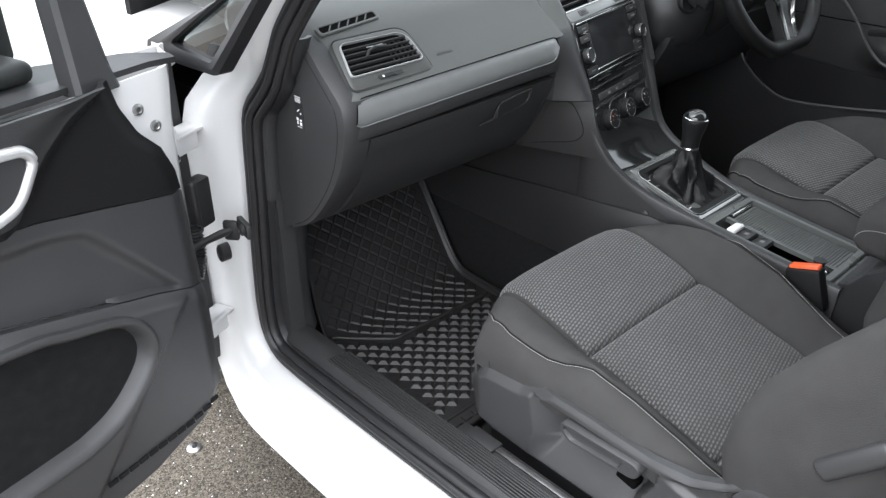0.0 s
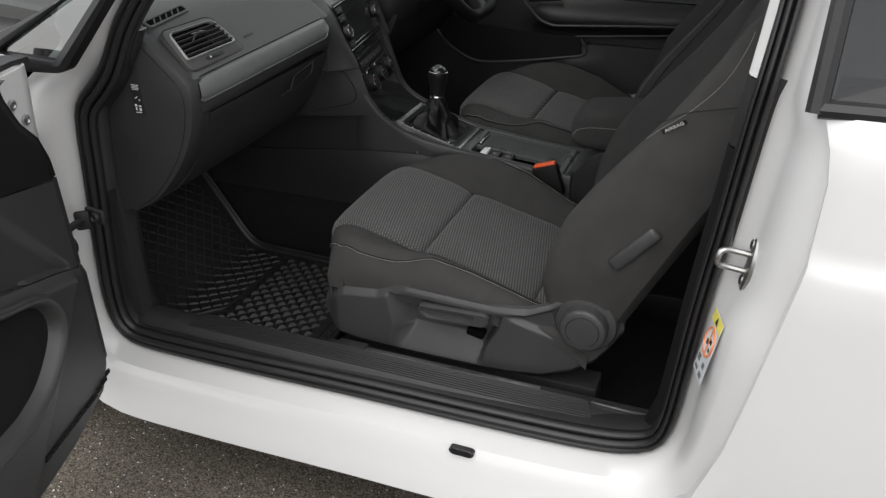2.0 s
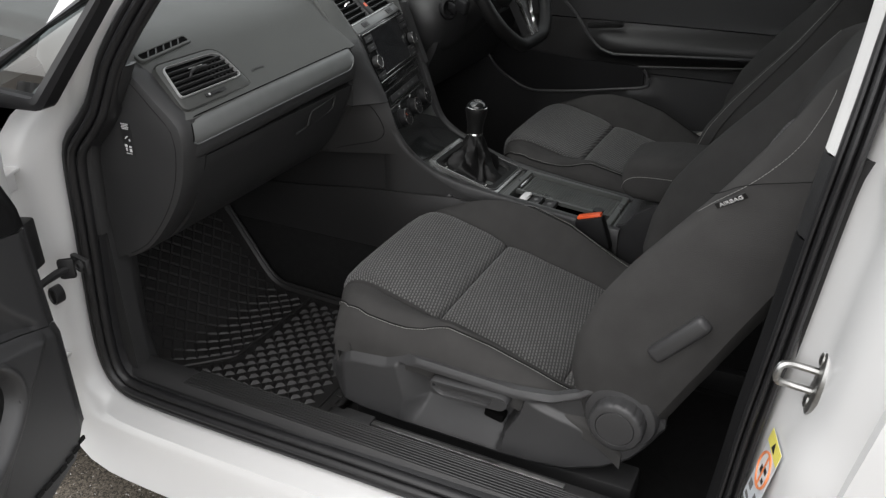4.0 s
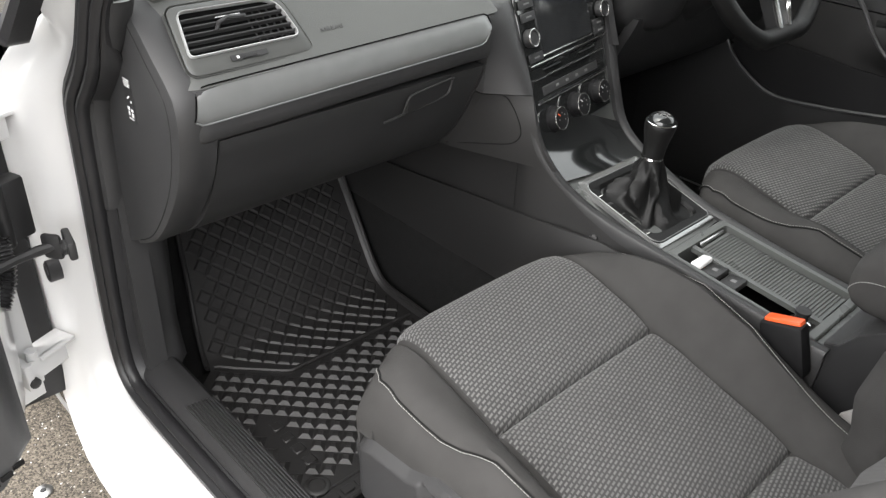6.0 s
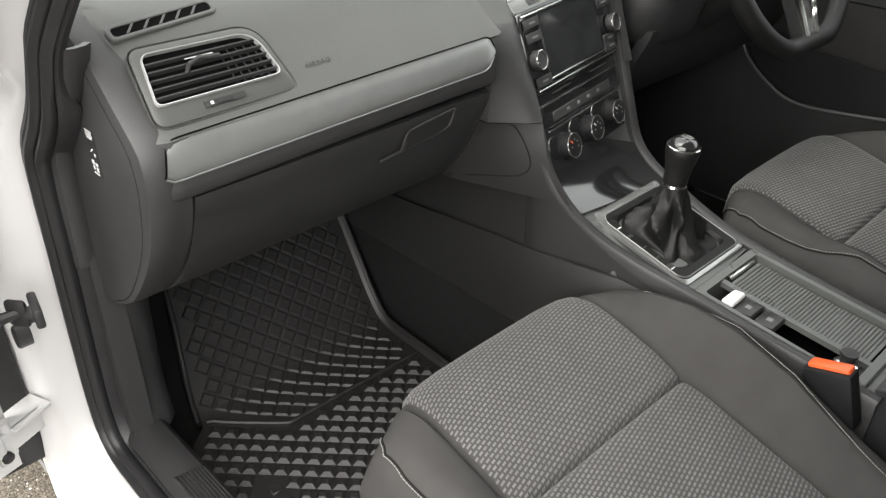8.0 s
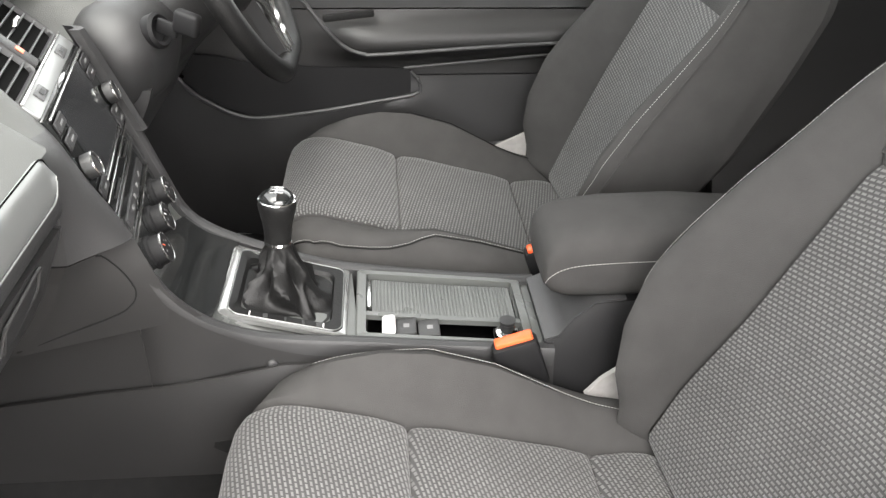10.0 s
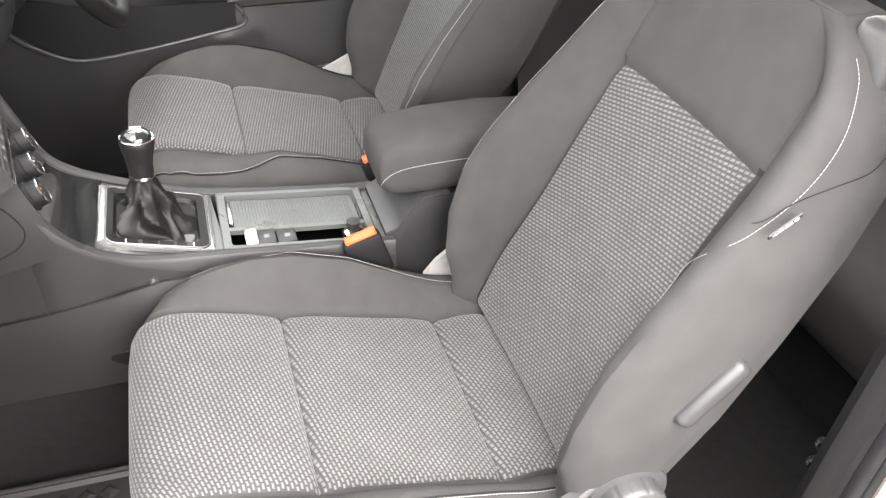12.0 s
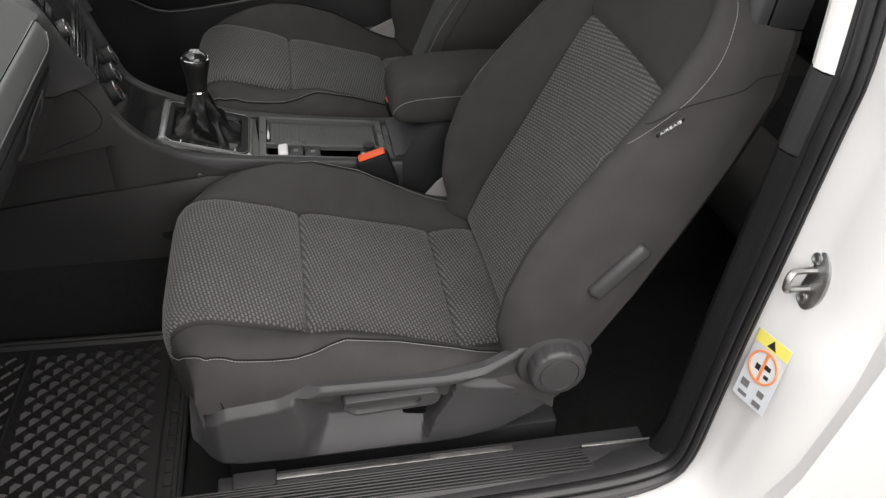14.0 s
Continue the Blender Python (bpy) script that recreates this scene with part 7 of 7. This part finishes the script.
skin(b, [[(-0.800 - d, 0.428 + 0.011 * f * math.cos(2 * math.pi * k / 24), 0.49 + 0.017 * f * math.sin(2 * math.pi * k / 24)) for k in range(24)] for d, f in ((-0.012, 1.0), (0.004, 1.0), (0.006, 0.85), (0.003, 0.7), (0.003, 0.2))], True, True)
part("plug", b, M_RUBBER, gro)
cable = thing("cable_boot", (-0.83, 0.44, 0.50), "black ribbed rubber cable boot between door and pillar", "cable boot")
b = bmesh.new()
bx(b, (-0.826, 0.424, 0.600), (0.034, 0.026, 0.085), 0.005, (0, 0, 20), 2)
bx(b, (-0.844, 0.412, 0.598), (0.016, 0.020, 0.094), 0.007, (0, 0, 20), 3)
part("connector", b, M_DARK, cable, "black cable connector")
b = bmesh.new()
pts = curve([(-0.858, 0.395, 0.58), (-0.860, 0.388, 0.56), (-0.866, 0.378, 0.53), (-0.885, 0.36, 0.505)], 40)
tube(b, pts, [0.011 + 0.003 * (k % 2) for k in range(40)], 10)
part("bellows", b, M_RUBBER, cable)
# seal strip widened into an added dark panel for the gap's shade
b = bmesh.new()
bx(b, (-0.858, 0.500, 0.535), (0.11, 0.02, 0.60), 0.004)
part("gap_filler", b, M_SEAL, car, "black rubber strip and added dark filler in the door gap")

# ---- lock striker, warning label, sill slot ----
striker = thing("lock_striker", (-0.758, -0.731, 0.66), "bright steel door lock striker on the rear pillar", "door striker")
KN, KU = Vector((-0.12, 0.97, 0.16)).normalized(), Vector((0.12, -0.12, 0.98)).normalized()
KR = KU.cross(KN)


def kp(a_, c_, d=0.0):
    return Vector((-0.760, -0.726, 0.662)) + KR * a_ + KU * c_ + KN * d


b = bmesh.new()
skin(b, [[kp(0.021 * f * math.cos(2 * math.pi * k / 28), 0.039 * f * math.sin(2 * math.pi * k / 28), d) for k in range(28)] for d, f in ((-0.012, 1.0), (0.0025, 1.0), (0.0035, 0.94))], True, True)
part("plate", b, M_STEEL, striker)
b = bmesh.new()
tube(b, curve([kp(0.0, 0.012, 0.0), kp(0.0, 0.012, 0.026), kp(0.003, 0.010, 0.039), kp(0.004, 0.0, 0.042), kp(0.003, -0.010, 0.039), kp(0.0, -0.012, 0.026), kp(0.0, -0.012, 0.0)], 30), 0.0042, 8)
part("loop", b, M_STEEL, striker)
for cc in (0.026, -0.026):
    b = bmesh.new()
    lathe(b, kp(-0.003, cc, 0.003), KN, [(0.0075, 0), (0.0075, 0.002), (0.005, 0.003), (0.003, 0.0015), (0, 0.0015)], 16)
    part("screw", b, M_STEEL, striker)
M_YELLOW = material("yellow_print", (0.86, 0.76, 0.16), 0.5)
M_ORANGE = material("orange_print", (0.80, 0.26, 0.10), 0.5)
M_LABEL = material("pale_grey_label", (0.62, 0.65, 0.68), 0.45)
M_BLACKINK = material("black_print", (0.02, 0.02, 0.02), 0.5)
sticker = thing("warning_label", (-0.775, -0.70, 0.54), "airbag warning label with a crossed orange ring", "label")
LC = Vector((-0.771, -0.6935, 0.533))
LR, LU = Vector((-0.965, -0.25, 0.06)).normalized(), Vector((-0.07, -0.22, 0.96)).normalized()
LU = (LU - LR * LU.dot(LR)).normalized()
LN = LR.cross(LU)


def lp(a, c, d=0.0):
    return LC + LR * a + LU * c + LN * d


def flat(name, w, h, a, c, d, mat, parent):
    b = bmesh.new()
    bar(b, lp(a, c, d), LR, LU, w, h, 0.0005)
    return part(name, b, mat, parent, smooth=False)


flat("sheet", 0.052, 0.098, 0, -0.004, 0.0, M_LABEL, sticker)
flat("yellow_band", 0.052, 0.017, 0, 0.0365, 0.0006, M_YELLOW, sticker)
b = bmesh.new()
tri_ = [lp(a, c, 0.0013) for a, c in ((0.0, 0.043), (-0.007, 0.031), (0.007, 0.031))]
b.faces.new([b.verts.new(p) for p in tri_])
part("warning_triangle", b, M_BLACKINK, sticker)
b = bmesh.new()
tube(b, [lp(0.021 * math.cos(2 * math.pi * k / 40), 0.003 + 0.021 * math.sin(2 * math.pi * k / 40), 0.0008) for k in range(40)], 0.0018, 4, True)
part("orange_ring", b, M_ORANGE, sticker)
b = bmesh.new()
b.faces.new([b.verts.new(lp(0.0195 * math.cos(2 * math.pi * k / 40), 0.003 + 0.0195 * math.sin(2 * math.pi * k / 40), 0.0006)) for k in range(40)])
part("ring_ground", b, M_PRINT, sticker)
flat("ring_bar", 0.004, 0.038, 0, 0.003, 0.0011, M_ORANGE, sticker)
for a, c, w, h in ((0.006, 0.006, 0.010, 0.006), (-0.007, 0.0, 0.007, 0.008), (0.009, -0.006, 0.007, 0.005), (-0.014, -0.030, 0.012, 0.010), (0.012, -0.030, 0.010, 0.008), (-0.012, -0.045, 0.014, 0.005), (0.012, -0.045, 0.013, 0.007)):
    flat("pictogram_mark", w, h, a, c, 0.0008, M_BLACKINK if c > -0.02 else M_GREYPRINT, sticker)
plug = thing("sill_drain_slot", (-0.80, -0.337, 0.235), "black rubber-edged slot in the white sill", "grommet")
b = bmesh.new()
ringp = rrect(0.022, 0.007, 0.007)
skin(b, [[(-0.790 - d, -0.337 + a * f, 0.243 + c * f) for a, c in ringp] for d, f in ((0.0, 1.0), (0.010, 1.0), (0.0115, 0.9), (0.0115, 0.8), (0.004, 0.75))], True, True)
part("grommet", b, M_RUBBER, plug)

# airbag tag sewn into the seat's seam
tag = thing("airbag_tag", (-0.59, -0.595, 0.77), "small black fabric airbag tag sewn into the seat seam", "label")
TR_, TU_ = Vector((0.05, -0.85, 0.52)).normalized(), Vector((-0.45, 0.4, 0.8)).normalized()
TU_ = (TU_ - TR_ * TU_.dot(TR_)).normalized()
TC = Vector((-0.600, -0.594, 0.781))
b = bmesh.new()
bar(b, TC, TR_, TU_, 0.038, 0.010, 0.0016)
part("cloth", b, M_BLACKINK, tag)
text("lettering", "AIRBAG", 0.0086, TC + TR_.cross(TU_) * 0.0012, TR_, TU_, M_PRINT, tag, "white woven letters")

# ---- driver door inner side ----
ddoor = thing("driver_door_trim", (0.69, -0.2, 0.2), "dark grey driver door trim with armrest and map pocket", "car door")


def ddr(y, z):
    x = 0.685
    x -= 0.044 * math.exp(-abs((z - 0.648 + 0.03 * (y + 0.4)) / 0.034) ** 3) * smooth01(-y, 0.0, 0.10)
    x -= 0.02 * (1 - smooth01(z, 0.515, 0.535)) * smooth01(-y, -0.2, -0.1) * (1 - smooth01(-y, 0.19, 0.22))
    return x


def ddoor_piece(name, z0, z1, y0, y1, mat, lab=""):
    b = bmesh.new()
    slab(b, [[(ddr(y0 + (y1 - y0) * j / 40, z0 + (z1 - z0) * k / 16), y0 + (y1 - y0) * j / 40, z0 + (z1 - z0) * k / 16) for j in range(41)] for k in range(17)], (0.02, 0, 0))
    return part(name, b, mat, ddoor, lab)


ddoor_piece("upper_trim", 0.70, 0.90, 0.5, -0.9, M_DARK)
ddoor_piece("armrest_trim", 0.565, 0.697, 0.5, -0.9, M_SKIRT)
ddoor_piece("lower_trim", 0.20, 0.562, 0.5, -0.9, M_PLASTIC)
b = bmesh.new()
tube(b, curve([(0.650, 0.30, 0.63), (0.650, 0.258, 0.558), (0.650, 0.204, 0.515), (0.650, 0.132, 0.488), (0.650, 0.0, 0.500), (0.650, -0.12, 0.520), (0.650, -0.194, 0.533), (0.650, -0.209, 0.545), (0.650, -0.205, 0.565), (0.652, -0.190, 0.582)], 60), 0.004, 8)
part("pocket_rim", b, M_BASE, ddoor, "pale edge of the door pocket")
b = bmesh.new()
tube(b, curve([(0.645, 0.10, 0.80), (0.645, 0.016, 0.725), (0.643, -0.03, 0.665), (0.640, -0.067, 0.632), (0.638, -0.10, 0.622), (0.638, -0.134, 0.621), (0.638, -0.447, 0.640), (0.64, -0.85, 0.65)], 60), 0.004, 8)
part("armrest_edge", b, M_BASE, ddoor)
b = bmesh.new()
tube(b, [(0.652, -0.176, 0.589), (0.652, -0.452, 0.613), (0.652, -0.85, 0.62)], 0.003, 8)
part("ledge_edge", b, M_BASE, ddoor)
b = bmesh.new()
slab(b, [[(0.658, y, z0 + (z1 - z0) * k / 3) for k in range(4)] for y, z0, z1 in ((0.26, 0.56, 0.62), (0.20, 0.515, 0.615), (0.13, 0.49, 0.60), (0.0, 0.50, 0.59), (-0.12, 0.52, 0.588), (-0.19, 0.535, 0.585))], (0.004, 0, 0))
part("pocket_lining", b, M_BLACKTRIM, ddoor, "black inside of the door pocket")
b = bmesh.new()
bx(b, (0.664, -0.070, 0.690), (0.012, 0.10, 0.014), 0.004, (-6, 0, 0))
part("handle_recess", b, M_CARPET, ddoor)

# ---- rear bench and luggage end ----
bench = thing("rear_bench", (0, -1.3, 0.3), "dark cloth rear bench seat", "car seat")
b = bmesh.new()
bx(b, (0, -1.22, 0.36), (1.24, 0.48, 0.16), 0.05, (4, 0, 0), 3)
part("cushion", b, M_CLOTH, bench)
b = bmesh.new()
bx(b, (0, -1.52, 0.64), (1.24, 0.12, 0.58), 0.05, (-18, 0, 0), 3)
part("backrest", b, M_CLOTH, bench)

# ---- steel survey stud in the tarmac ----
stud = thing("ground_stud", (-0.872, 0.549, 0.0), "round steel stud set in the tarmac", "ground stud")
b = bmesh.new()
lathe(b, (-0.872, 0.549, 0.0), (0, 0, 1), [(0.016, 0), (0.016, 0.002), (0.013, 0.004), (0.0, 0.0045)], 28)
part("washer", b, M_STEEL, stud)
b = bmesh.new()
lathe(b, (-0.872, 0.549, 0.0045), (0, 0, 1), [(0.005, 0), (0.004, 0.0015), (0.0, 0.0015)], 14)
part("head", b, M_DARK, stud)
